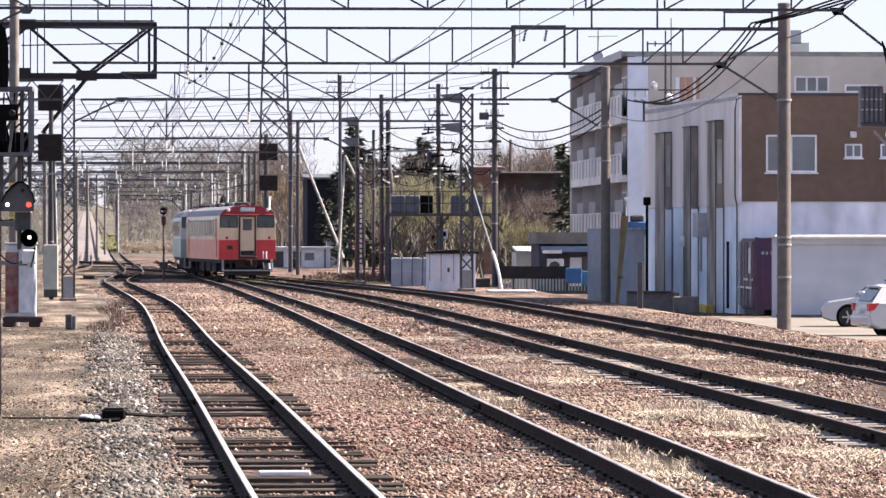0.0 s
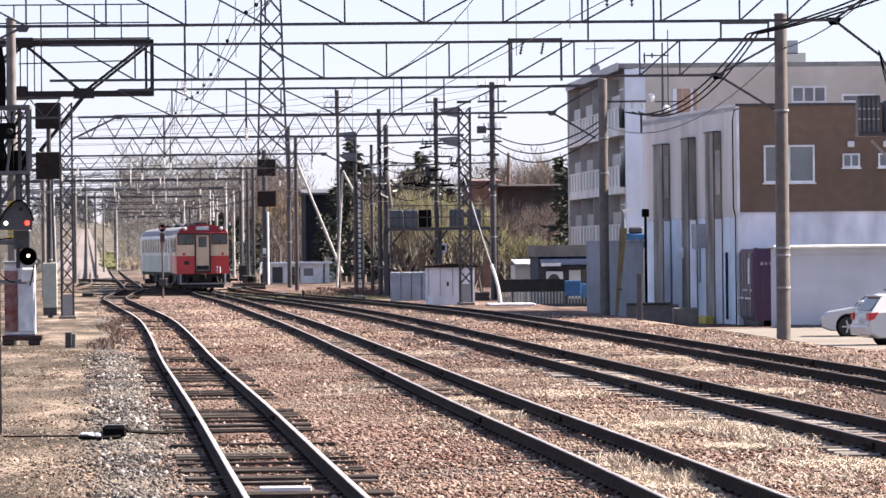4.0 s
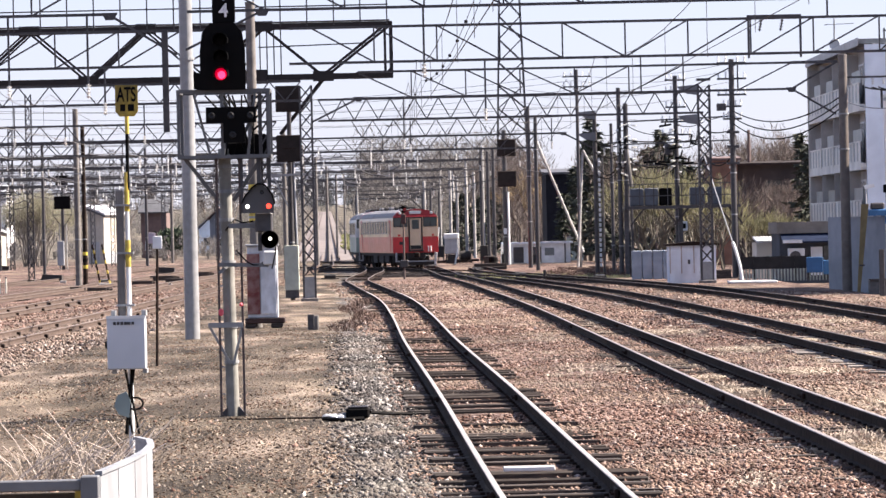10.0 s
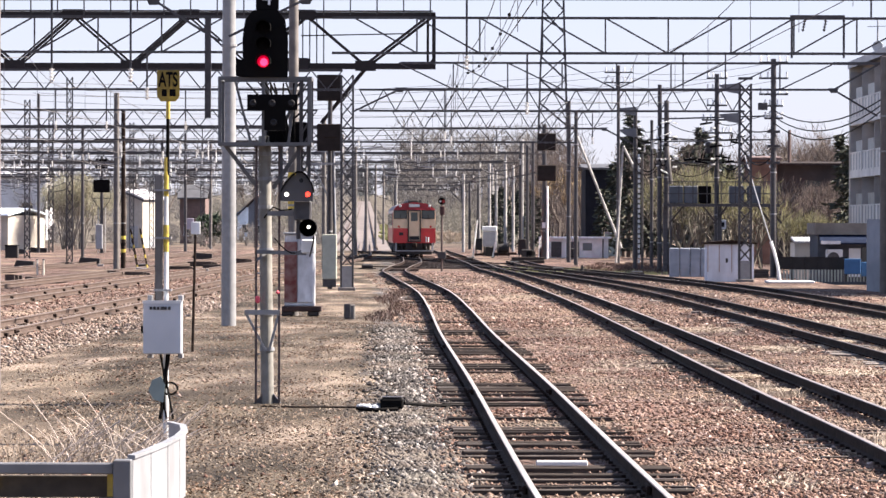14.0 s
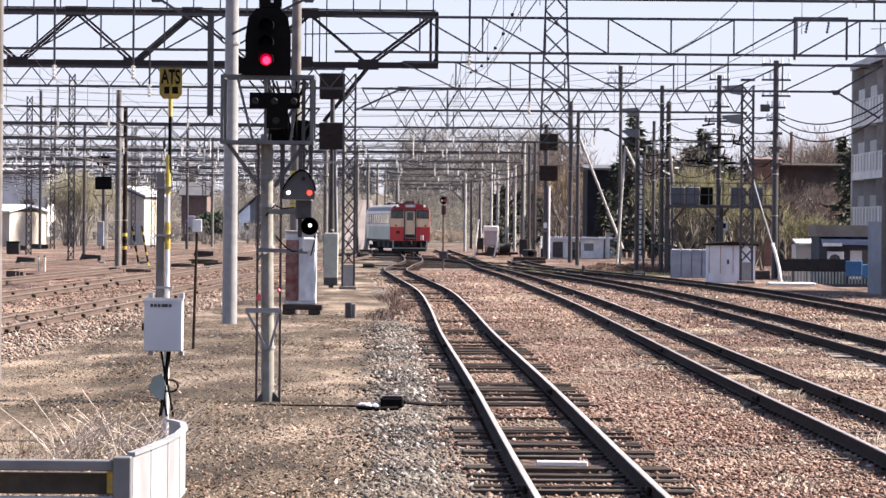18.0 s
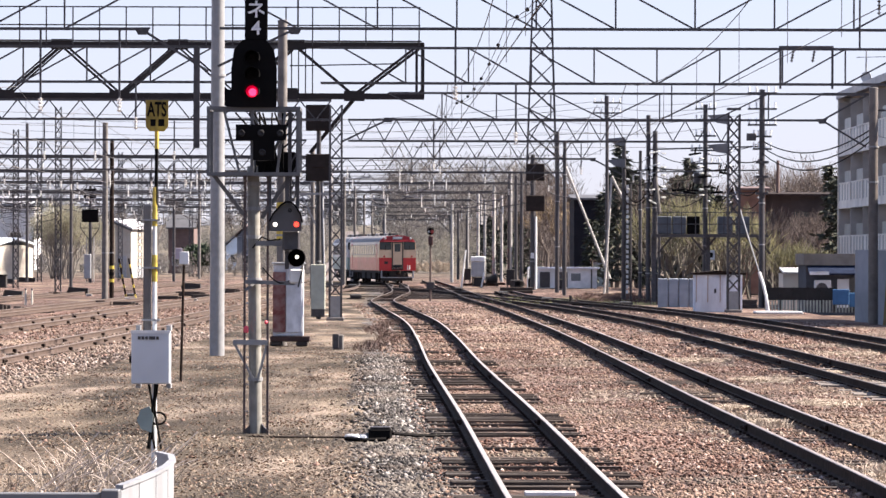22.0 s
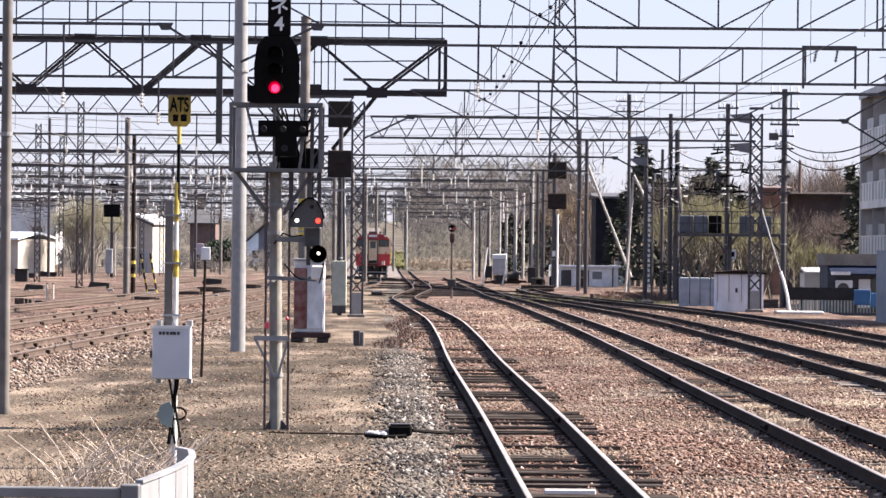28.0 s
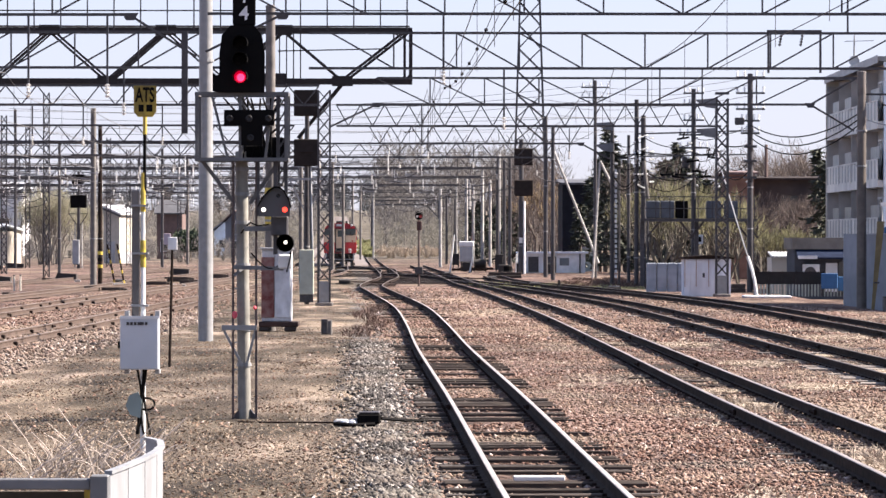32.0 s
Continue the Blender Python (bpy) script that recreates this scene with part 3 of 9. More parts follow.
def build_track(key, label, sleepers=(0, 0), meshes=SLEEPERS, sunk=0.0, joint0=0.0, seed=0):
    rows = TRACKS[key]
    pts = line(rows, 3.0 if rows[0][0] < 300 else 6.0)
    ob = thing("railway_track", (0, 0, 0), label, "track", "yard tracks")
    for side in (-0.566, 0.566):
        run = offset_run(pts, side)
        rail = part("rail", Shape().sweep(run, RAIL), LIGHT_RUST if key[0] == "L" else RUST, ob)
        # T1 and T2 heads turn dull past 186 m: grazing-angle look put into colour
        bright_run = [q for q in run if q[1] <= 186] if key in ("T1", "T2") else []
        rest_ = [q for q in run if q[1] >= (bright_run[-1][1] if bright_run else 0)]
        if bright_run:
            part("rail_head", Shape().sweep(bright_run, HEAD), SHINE if key == "T1" else HALF_WORN, rail, "bright near stretch of worn rail head")
        part("rail_head", Shape().sweep(rest_, HEAD), WORN, rail, "dull brown rail head")
        if joint0:
            for y in np.arange(joint0, min(rows[-1][0], 200), 25.0):
                for dx in (-0.034, 0.034):
                    j = part("fishplate", FISHPLATE, None, rail)
                    x = near_track([(q[1], q[0]) for q in run], y)
                    j.matrix_local = pose(x + dx, y, 0)
    if key in ("L1", "L2"):
        for side in (-0.566, 0.566):
            run, y = [(q[1], q[0]) for q in offset_run(pts, side)], rows[0][0] + 24.0
            for k in range(9):
                y += 4.5 + 6.0 * abs(math.sin(5.1 * k + 9 * side))
                br = part("rail_brace", BRACE, None, ob)
                br.matrix_local = pose(near_track(run, y), y, land(y))
    if sleepers[1] > 100:
        gear = Shape()
        for side in (-0.566, 0.566):
            run = [(q[1], q[0]) for q in offset_run(pts, side)]
            for y in np.arange(rows[0][0] + 0.4, 105, 0.66):
                x = near_track(run, y)
                for o in (-0.085, 0.085):
                    gear.box(x + o - 0.022, x + o + 0.022, y - 0.03, y + 0.03, 0.0, 0.028)
        tagged(part("fixing_run", gear, RUST, ob), kind="stuff")
    rng = random.Random(seed)
    rest = Shape()
    y, count, last = rows[0][0] + 0.3, 0, min(rows[-1][0], 420)
    while y < last:
        x, x2 = near_track(rows, y), near_track(rows, y + 1)
        yaw = math.degrees(math.atan2(x - x2, 1)) + rng.uniform(-0.7, 0.7)
        deep = 0.4 if y < 72 else 0.62 if y < 98 else 0.93
        z = land(y) - sunk + 0.012 * rng.uniform(-1, 1) - (0.075 if rng.random() < (deep if key != "T2" else max(deep, 0.65)) else 0)
        if sleepers[0] <= y <= sleepers[1] and count < 300:
            o = part("sleeper", rng.choice(meshes), None, ob)
            o.matrix_local = pose(x + rng.uniform(-0.03, 0.03), y, z, 0, 0, yaw)
            count += 1
        elif y > sleepers[1]:
            rest.box(x - 1.05, x + 1.05, y - 0.1, y + 0.1, z - 0.1, z)
        y += 0.66 + rng.uniform(-0.05, 0.05)
    if rest.v:
        tagged(part("sleeper_run", rest, SLEEPER, ob), kind="stuff")
    return ob


BLADE = mat("dry_straw", (0.461, 0.385, 0.305), (0.352, 0.293, 0.230), 0.9, 0, 3, 1, 0, (1, 1, 1), 0.35)


def tuft(name, spots, label, seed, blades=60, tall=0.3, material=None, lean=1.0, thin=1.0):
    rng = random.Random(seed)
    s = Shape()
    for x, y, r in spots:
        for _ in range(blades):
            a, q = rng.uniform(0, 6.283), r * math.sqrt(rng.random())
            px, py = x + q * math.cos(a), y + 2.2 * q * math.sin(a)
            h, b, w = tall * rng.uniform(0.35, 1), rng.uniform(0, 6.283), thin * rng.uniform(0.005, 0.011)
            lx, ly = lean * h * rng.uniform(0.2, 1.1) * math.cos(b), lean * h * rng.uniform(0.2, 1.1) * math.sin(b)
            z = surface(px, py) - 0.01
            s.add([(px - w, py, z), (px + w, py, z), (px + lx * 0.4 + w, py + ly * 0.4, z + h * 0.7), (px + lx * 0.4 - w, py + ly * 0.4, z + h * 0.7), (px + lx, py + ly, z + h)],
                  [(0, 1, 2, 3), (3, 2, 4)])
    me = bpy.data.meshes.new(name)
    me.from_pydata(s.v, [], s.f)
    me.materials.append(material or BLADE)
    tagged(new(name, me), label, "grass", kind="stuff")


# ---- overhead line gantries ----
def truss(ob, x0, x1, z0, z1, step, style, w, centre=5.75, y=0.0, material=None, nodes=None):
    m = material or DARK_STEEL
    for z, nm in ((z0, "bottom_chord"), (z1, "top_chord")):
        part(nm, Shape().bar((x0, y, z), (x1, y, z), w, w), m, ob)
    n = max(2, round((x1 - x0) / step))
    xs = nodes or np.linspace(x0, x1, n + 1)
    for i in range(len(xs) - 1):
        a, b = xs[i], xs[i + 1]
        if style == "pratt":
            if i:
                part("upright", Shape().bar((a, y, z0), (a, y, z1), w * 0.62), m, ob)
            flip = (a + b) / 2 > centre
            part("brace", Shape().bar((a, y, z0 if flip else z1), (b, y, z1 if flip else z0), w * 0.62), m, ob)
        else:
            c = (a + b) / 2
            part("brace", Shape().bar((a, y, z1), (c, y, z0), w * 0.5), m, ob)
            part("brace", Shape().bar((c, y, z0), (b, y, z1), w * 0.5), m, ob)


def round_pole(name, x, y, h, r, label, material=None, bands=(), group="line poles", foot=False):
    ob = thing(name, (x, y, 0), label, "pole", group)
    part("shaft", Shape().turned([(r, -0.4), (r, -0.38), (r * 0.86, h - 0.03), (r * 0.86, h)], n=18), material or CONCRETE, ob, smooth=True)
    part("cap", Shape().turned([(r * 0.5, h + 0.03), (r * 0.9, h + 0.01), (r * 0.92, h - 0.04)], n=14), material or CONCRETE, ob)
    for z in bands:
        part("steel_band", Shape().turned([(r * 0.99, z - 0.03), (r * 1.08, z - 0.03), (r * 1.08, z + 0.03), (r * 0.99, z + 0.03)], n=14), STEEL, ob)
    if foot:
        part("footing", Shape().turned([(r * 1.7, -0.3), (r * 1.7, 0.02), (r * 1.5, 0.06), (r * 1.0, 0.07)], n=12), CONCRETE, ob)
    return ob


def lattice_mast(x, y, h, w, label, step=None, taper=1.0, name="lattice_mast", plate=0.9, material=None, thick=None):
    m = material or DARK_STEEL
    ob = thing(name, (x, y, land(y)), label, "mast", "lattice masts")
    step = step or w * 1.0
    t = thick or 0.05 * (w / 0.5)
    def half(z):
        return w / 2 * (1 + (taper - 1) * z / h)
    for sx in (-1, 1):
        for sy in (-1, 1):
            part("leg", Shape().bar((sx * half(0), sy * half(0), 0), (sx * half(h), sy * half(h), h), t * 1.5), m, ob)
    z = plate
    if plate:
        part("base_plate", Shape().box(-w / 2, w / 2, -w / 2 - 0.01, -w / 2 + 0.01, 0.1, plate), STEEL, ob)
        part("footing", Shape().box(-w * 0.75, w * 0.75, -w * 0.75, w * 0.75, -0.3, 0.1, 0.03), CONCRETE, ob)
    n = max(1, round((h - z) / step))
    joined = Shape()
    for i in range(n):
        a, b = z + (h - z) * i / n, z + (h - z) * (i + 1) / n
        ha, hb = half(a), half(b)
        for sy in (-1, 1):
            for sx in (-1, 1):
                if plate:
                    part("lacing_bar", Shape().bar((-sx * ha, sy * ha, a), (sx * hb, sy * hb, b), t * 0.9), m, ob)
                else:
                    joined.bar((-sx * ha, sy * ha, a), (sx * hb, sy * hb, b), t * 0.9)
    if not plate:
        tagged(part("lacing", joined, m, ob), kind="stuff")
    return ob


def insulator(s, p, q, r=0.06, n=4):
    p, q = Vector(p), Vector(q)
    s.tube(p, q, r * 0.35, n=6)
    for i in range(n):
        c = p.lerp(q, (i + 0.5) / n)
        s.tube(c - (q - p).normalized() * 0.02, c + (q - p).normalized() * 0.02, r, r * 0.6, 8)
    return s


def gantry(y, x0, x1, z0, z1, step, style, w=0.1, centre=5.75, knees=(), label="dark steel lattice gantry beam spanning the tracks", nodes=None):
    ob = thing("overhead_gantry", (0, y, 0), label, "gantry", "overhead gantries")
    truss(ob, x0, x1, z0, z1, step, style, w, centre, nodes=nodes)
    for (xa, za), (xb, zb) in knees:
        part("knee_brace", Shape().bar((xa, 0, za), (xb, 0, zb), w * 0.85), DARK_STEEL, ob)
        part("gusset", Shape().prism([(xa - 0.2, za + 0.06), (xa + 0.2, za + 0.06), (xa + 0.1, za - 0.12), (xa - 0.1, za - 0.12)], "y", -0.02, 0.02), DARK_STEEL, ob)
    return ob


PORCELAIN = mat("porcelain", (0.75, 0.75, 0.74), (0.62, 0.62, 0.6), 0.25, 0, 5, 1)


def hanger(ob, x, z0, z1):
    part("drop_rod", Shape().bar((x, 0, z0), (x, 0, z1 + 0.35), 0.05), DARK_STEEL, ob)
    part("insulator", insulator(Shape(), (x, 0, z1 + 0.35), (x, 0, z1), 0.07, 4), PORCELAIN, ob)


def top_frame(ob, x0, x1, z0, z1):
    part("wire_frame", Shape().bar((x0, 0, z0), (x0, 0, z1), 0.05).bar((x1, 0, z0), (x1, 0, z1), 0.05).bar((x0 - 0.03, 0, z1), (x1 + 0.03, 0, z1), 0.05), DARK_STEEL, ob)


# ---- gantries across the yard ----
g = gantry(113, -5.5, 15.9, 7.92, 8.95, 1.95, "pratt", 0.068, 5.8, (((15.9, 7.92), (17.0, 7.06)), ((-3.7, 7.9), (-5.55, 7.0)), ((15.9, 7.92), (17.0, 8.7))), nodes=[-5.53 + 1.913 * k for k in range(11)] + [14.77, 15.9])
hanger(g, 0.18, 7.9, 6.2)
g = gantry(113.5, -30, -7.4, 7.92, 8.95, 1.95, "pratt", 0.07, -18, (((-7.4, 7.9), (-5.8, 6.9)),))
hanger(g, -7.95, 7.9, 5.9)
hanger(g, -9.86, 7.9, 5.9)
g = gantry(129, -3.5, 14.9, 7.19, 8.16, 1.72, "pratt", 0.07, 5.75, (((14.9, 7.19), (16.5, 6.2)), ((14.9, 7.19), (16.5, 8.05))), nodes=[-2.89 + 1.727 * k for k in range(9)] + [12.74, 13.85, 14.93])
top_frame(g, 15.00, 16.32, 8.16, 8.62)
top_frame(g, 11.32, 13.14, 8.16, 9.56)
part("wire_frame", Shape().bar((9.14, 0, 7.07), (9.14, 0, 8.16), 0.06).bar((10.57, 0, 7.07), (10.57, 0, 8.16), 0.06).bar((9.1, 0, 8.2), (10.6, 0, 8.2), 0.1), DARK_STEEL, g)
for x in (9.5, 10.08):
    part("insulator", insulator(Shape(), (x, 0, 8.12), (x - 0.06, 0, 7.8), 0.05), DARK_STEEL, g)
part("top_chord", Shape().bar((14.9, 0, 8.16), (16.5, 0, 8.16), 0.1), DARK_STEEL, g)
for x in (11.85, 12.54):
    part("insulator", insulator(Shape(), (x, 0, 9.53), (x, 0, 9.1), 0.06), DARK_STEEL, g)
hanger(g, 1.87, 7.2, 5.5)
g = gantry(129.4, -24, -4.7, 7.22, 8.2, 1.72, "pratt", 0.07, -14)
hanger(g, -6.93, 8.1, 5.4)
part("drop_post", Shape().bar((-6.93, 0, 8.2), (-6.93, 0, 5.4), 0.17), DARK_STEEL, g)
hanger(g, -8.61, 7.2, 5.9)
g = gantry(175, -2.2, 13.96, 7.52, 8.5, 1.8, "pratt", 0.08, 5.6, (((13.96, 7.52), (15.6, 6.54)), ((-2.2, 7.52), (-4.0, 6.65))), nodes=[-2.25 + 2.03 * k for k in range(9)])
part("top_chord", Shape().bar((13.96, 0, 8.5), (15.7, 0, 8.5), 0.11), DARK_STEEL, g)
part("brace", Shape().bar((13.96, 0, 7.52), (15.6, 0, 8.45), 0.07), DARK_STEEL, g)
top_frame(g, 8.35, 9.93, 7.55, 8.85)
hanger(g, -0.53, 7.5, 5.6)
g = gantry(177, -34, -4.4, 7.55, 8.28, 1.2, "warren", 0.09, -20, label="dark steel lattice beam over the side tracks")
for x in (70, 160, 300):
    hanger(g, (x - 784) * 0.021325, 7.5, 6.0)
g = gantry(212, -4.5, 12.9, 7.6, 8.55, 1.12, "warren", 0.095)
for x in (770, 1020):
    hanger(g, (x - 784) * 0.02554, 7.5, 6.1)
g = gantry(246, -3.5, 7.6, 7.5, 8.4, 1.12, "warren", 0.095, knees=(((7.6, 7.5), (9.3, 6.6)),))
for x in (720, 850):
    hanger(g, (x - 784) * 0.02964, 7.5, 6.2)
g = gantry(232, -46, -7.0, 7.3, 8.1, 1.3, "warren", 0.1, label="dark steel lattice beam over the side tracks")
for x in (100, 260, 330):
    hanger(g, (x - 784) * 0.02795, 7.3, 5.7)
for y, x0, xr in ((288, -30, 7.2), (335, -34, 6.1), (385, -40, 5.2), (440, -46, 4.4), (505, -50, 3.6), (570, -56, 2.5)):
    h = land(y)
    g = gantry(y, x0, xr, 7.5 + h, 8.35 + h, 1.5, "warren", 0.105)
    for k, x in enumerate(np.linspace(x0 + 2, xr - 1, 15)):
        drop = 5.9 + h + 0.7 * ((k * 5) % 4) / 3
        hanger(g, float(x), 7.5 + h, drop)
        part("steady_arm", Shape().path([(float(x), 0, drop), (float(x) + 0.5 * (-1) ** k, 0, drop - 0.28), (float(x) + 1.5 * (-1) ** k, 0, drop - 0.42)], 0.035, 4), DARK_STEEL, g)
    lattice_mast(float(x0), y + 0.6, 8.6, 0.4, "slim dark lattice mast of a distant gantry", 0.8, plate=0)
    round_pole("gantry_pole", xr, y + 0.6, 9.4 + h, 0.13, "concrete pole carrying a distant gantry", DARK_STEEL if y < 300 else PALE_POLE, (7.4 + h,), "gantry poles")
    if y == 570:
        round_pole("gantry_pole", -7.6, y + 0.6, 9.0 + h, 0.13, "pale concrete pole carrying a distant gantry", PALE_POLE, (7.4 + h,), "gantry poles")
for y in (262, 311, 360, 412, 472, 538):
    g = gantry(y, -0.115 * y - 4, -6.5 - 0.004 * y, 7.1 + land(y), 7.85 + land(y), 1.5, "warren", 0.1, label="slim dark lattice beam over the side tracks")
    for k, x in enumerate(np.linspace(-0.11 * y, -8.5, 11)):
        drop = 5.4 + land(y) + 0.9 * ((k * 7) % 5) / 4
        hanger(g, float(x), 7.1 + land(y), drop)
        part("steady_arm", Shape().path([(float(x), 0, drop), (float(x) + 0.5 * (-1) ** k, 0, drop - 0.25), (float(x) + 1.4 * (-1) ** k, 0, drop - 0.4)], 0.035, 4), DARK_STEEL, g)
    round_pole("gantry_pole", -6.5 - 0.004 * y, y + 0.4, 8.4 + land(y), 0.13, "concrete pole at the end of a slim beam", CONCRETE, (7.4 + land(y),), "gantry poles")
    lattice_mast(-0.115 * y - 4, y + 0.4, 8.2, 0.36, "slim lattice mast under a beam", 0.7, plate=0)
g = gantry(690, -9.4, 0.4, 7.5, 8.1, 1.6, "warren", 0.2, knees=(((-1.4, 7.5), (0.4, 5.6)),), label="plain dark portal over the far main tracks")
for x in (-9.4, 0.4):
    part("column", Shape().bar((x, 0, 0), (x, 0, 8.1), 0.3), DARK_STEEL, g)

round_pole("gantry_pole", -5.69, 116, 10.2, 0.185, "smooth grey steel tube pole of a gantry", STEEL, (6.9, 8.9))
p = round_pole("gantry_pole", -4.55, 129, 8.9, 0.15, "pale gantry pole with yellow warning bands", CONCRETE, (3.0, 6.2))
for z0, z1 in ((1.2, 2.05), (2.9, 3.9)):
    part("yellow_sleeve", Shape().turned([(0.152, z0), (0.157, z0), (0.155, z1), (0.15, z1)], n=14), YELLOW, p, "chipped yellow warning sleeve")
p = round_pole("gantry_pole", 16.66, 129, 8.86, 0.2, "grey concrete pole carrying a gantry beam", EDGE_CONCRETE, (1.3, 2.2, 2.4, 6.2))
p = round_pole("gantry_pole", 15.7, 173, 8.67, 0.19, "grey concrete pole carrying a gantry beam and cables", EDGE_CONCRETE, (6.5, 5.2))
part("crossarm", Shape().bar((0.1, 0, 7.84), (1.6, 0, 7.84), 0.07), DARK_STEEL, p)
for dx in (0.3, 0.75, 1.1, 1.5):
    part("insulator", insulator(Shape(), (dx, 0, 7.8), (dx, 0, 7.55), 0.06, 3), PORCELAIN, p)
round_pole("slim_pole", -7.0, 70.8, 9.5, 0.085, "slim pale concrete pole at the yard edge", CONCRETE, (4.2,))

CAGE_DARK = mat("dull_slat_paint", (0.11, 0.112, 0.118), (0.08, 0.082, 0.086), 0.6)
# utility pole cluster by the car park
p = round_pole("utility_pole", 17.10, 109, 10.6, 0.13, "concrete utility pole with crossarms and transformer", EDGE_CONCRETE, (2.0, 2.6, 4.4))
for z in (7.3, 6.45, 5.9, 5.3, 8.3):
    part("crossarm", Shape().bar((-0.2, -0.16, z), (0.75, -0.16, z), 0.075), STEEL, p)
    for dx in (-0.15, 0.1, 0.68):
        part("insulator", insulator(Shape(), (dx, -0.16, z + 0.04), (dx, -0.16, z + 0.26), 0.055, 3), PORCELAIN, p)
part("platform_beam", Shape().box(-1.25, 0.9, -0.3, 0.3, 5.00, 5.07), DARK_STEEL, p)
part("platform_strut", Shape().bar((-0.9, 0, 4.9), (0.0, 0, 3.9), 0.06), STEEL, p)
b = part("switch_rack", Shape().box(-1.25, -0.72, -0.2, 0.2, 5.05, 5.95, 0.02), DARK_STEEL, p, "dark slatted switch rack")
for i in range(5):
    part("slat", Shape().box(-1.24 + i * 0.11, -1.19 + i * 0.11, -0.225, -0.2, 5.1, 5.9), CAGE_DARK, b)
    for z in (5.38, 5.62):
        part("clip", Shape().box(-1.245 + i * 0.11, -1.185 + i * 0.11, -0.24, -0.226, z, z + 0.035), GREY, b)
b = part("transformer", Shape().turned([(0.05, 5.86), (0.2, 5.82), (0.24, 5.75), (0.24, 5.1), (0.2, 5.05)], (-0.42, 0, 0), n=16), mat("blue_grey_transformer", (0.085, 0.105, 0.125), (0.065, 0.08, 0.096), 0.45), p, "dark blue-grey drum transformer")
for dx in (-0.1, 0.1):
    part("bushing", insulator(Shape(), (-0.42 + dx, 0, 5.85), (-0.42 + dx, 0, 6.1), 0.05, 3), PORCELAIN, b)
part("meter_box", Shape().box(0.12, 0.34, -0.25, -0.1, 3.2, 3.75, 0.02), GREY, p)
for dx, r in ((-0.2, 0.045), (0.28, 0.05), (-0.27, 0.02)):
    part("conduit", Shape().tube((dx, -0.1, 0), (dx, -0.08, 6.2), r, n=8), STEEL if dx > 0 else BLACK, p)
for k in range(3):
    pts = [(-0.75 + 0.8 * t, -0.2, 7.0 - 1.3 * math.sin(math.pi * t) * (0.6 + 0.25 * k) + 0.6 * t) for t in np.linspace(0, 1, 9)]
    part("jumper_cable", Shape().path(pts, 0.018), BLACK, p)
p = round_pole("utility_pole", 17.55, 109.6, 10.6, 0.14, "second concrete utility pole of a pair", EDGE_CONCRETE, (2.5, 5.0))
part("red_tape", Shape().turned([(0.142, 1.28), (0.15, 1.28), (0.15, 1.42), (0.142, 1.42)], n=12), RED, p)
part("conduit", Shape().tube((-0.18, -0.05, 0), (-0.18, -0.05, 7), 0.03, n=8), STEEL, p)

# ---- lattice mast and dark signal bridge over the side tracks ----
lattice_mast(-4.22, 177, 8.1, 0.44, "dark lattice mast with grey base plates", 0.5)
TARRED = mat("tarred_bridge_steel", (0.014, 0.011, 0.012), (0.022, 0.018, 0.018), 0.6, 0, 6, 0.8, spec=0.25)
bridge = thing("signal_bridge", (0, 182, 0), "heavy black signal bridge with a walkway railing", "signal bridge")
bz0, bz1, bx0, bx1 = 8.60, 10.57, -26.40, -0.92
for z, nm in ((bz0, "bottom_chord"), (bz1, "top_chord")):
    for dy in (-0.5, 0.5):
        part(nm, Shape().box(bx0, bx1, dy - 0.07, dy + 0.07, z - 0.1, z + 0.1), TARRED, bridge)
nodes = [-1.07, -3.62] + [-5.95 - k * 2.25 for k in range(10)]
for k in range(11):
    a, b = nodes[k], nodes[k + 1]
    za, zb = (bz1, bz0) if k % 2 == 0 else (bz0, bz1)
    for dy in (-0.5, 0.5):
        for off in ((-0.1, 0.1) if k != 1 else (0,)):
            part("brace", Shape().bar((a + off, dy, za), (b + off, dy, zb), 0.065 if k != 1 else 0.1), TARRED, bridge)
    part("gusset", Shape().box(b - 0.4, b + 0.4, -0.6, -0.56, zb - 0.2, zb + 0.2), TARRED, bridge)
part("end_post", Shape().bar((bx1 - 0.06, -0.5, bz0), (bx1 - 0.06, -0.5, bz1), 0.14), TARRED, bridge)
part("end_post", Shape().bar((bx1 - 0.3, 0.5, bz0), (bx1 - 0.3, 0.5, bz1), 0.1), TARRED, bridge)
part("mid_rail", Shape().bar((-6.12, -0.55, 9.76), (-1.84, -0.55, 9.85), 0.045), TARRED, bridge)
part("bearing", Shape().box(-6.67, -5.79, -0.65, 0.4, 8.38, 8.90, 0.05), TARRED, bridge)
part("corner_plate", Shape().prism([(bx1 - 0.45, bz0 - 0.1), (bx1, bz0 - 0.1), (bx1, bz0 + 0.4)], "y", -0.6, -0.57), TARRED, bridge)
for z in (0.75, 1.45):
    part("handrail", Shape().bar((bx0, -0.6, bz1 + z), (bx1 - 0.15, -0.6, bz1 + z), 0.05), DARK_STEEL, bridge)
for k in range(24):
    x = bx1 - 0.2 - k * 1.03
    part("rail_post", Shape().bar((x, -0.6, bz1), (x, -0.6, bz1 + 1.47), 0.05), DARK_STEEL, bridge)
part("walkway", Shape().box(bx0, bx1 - 0.1, -0.65, 0.1, bz1 + 0.135, bz1 + 0.17), DARK_STEEL, bridge)
for dx in (0.2, 1.1):
    part("strut", Shape().bar((-3.62 + 0.05, -0.5 + dx, bz0), (-5.35, -0.2 + dx * 0.5, 6.40), 0.12), TARRED, bridge)
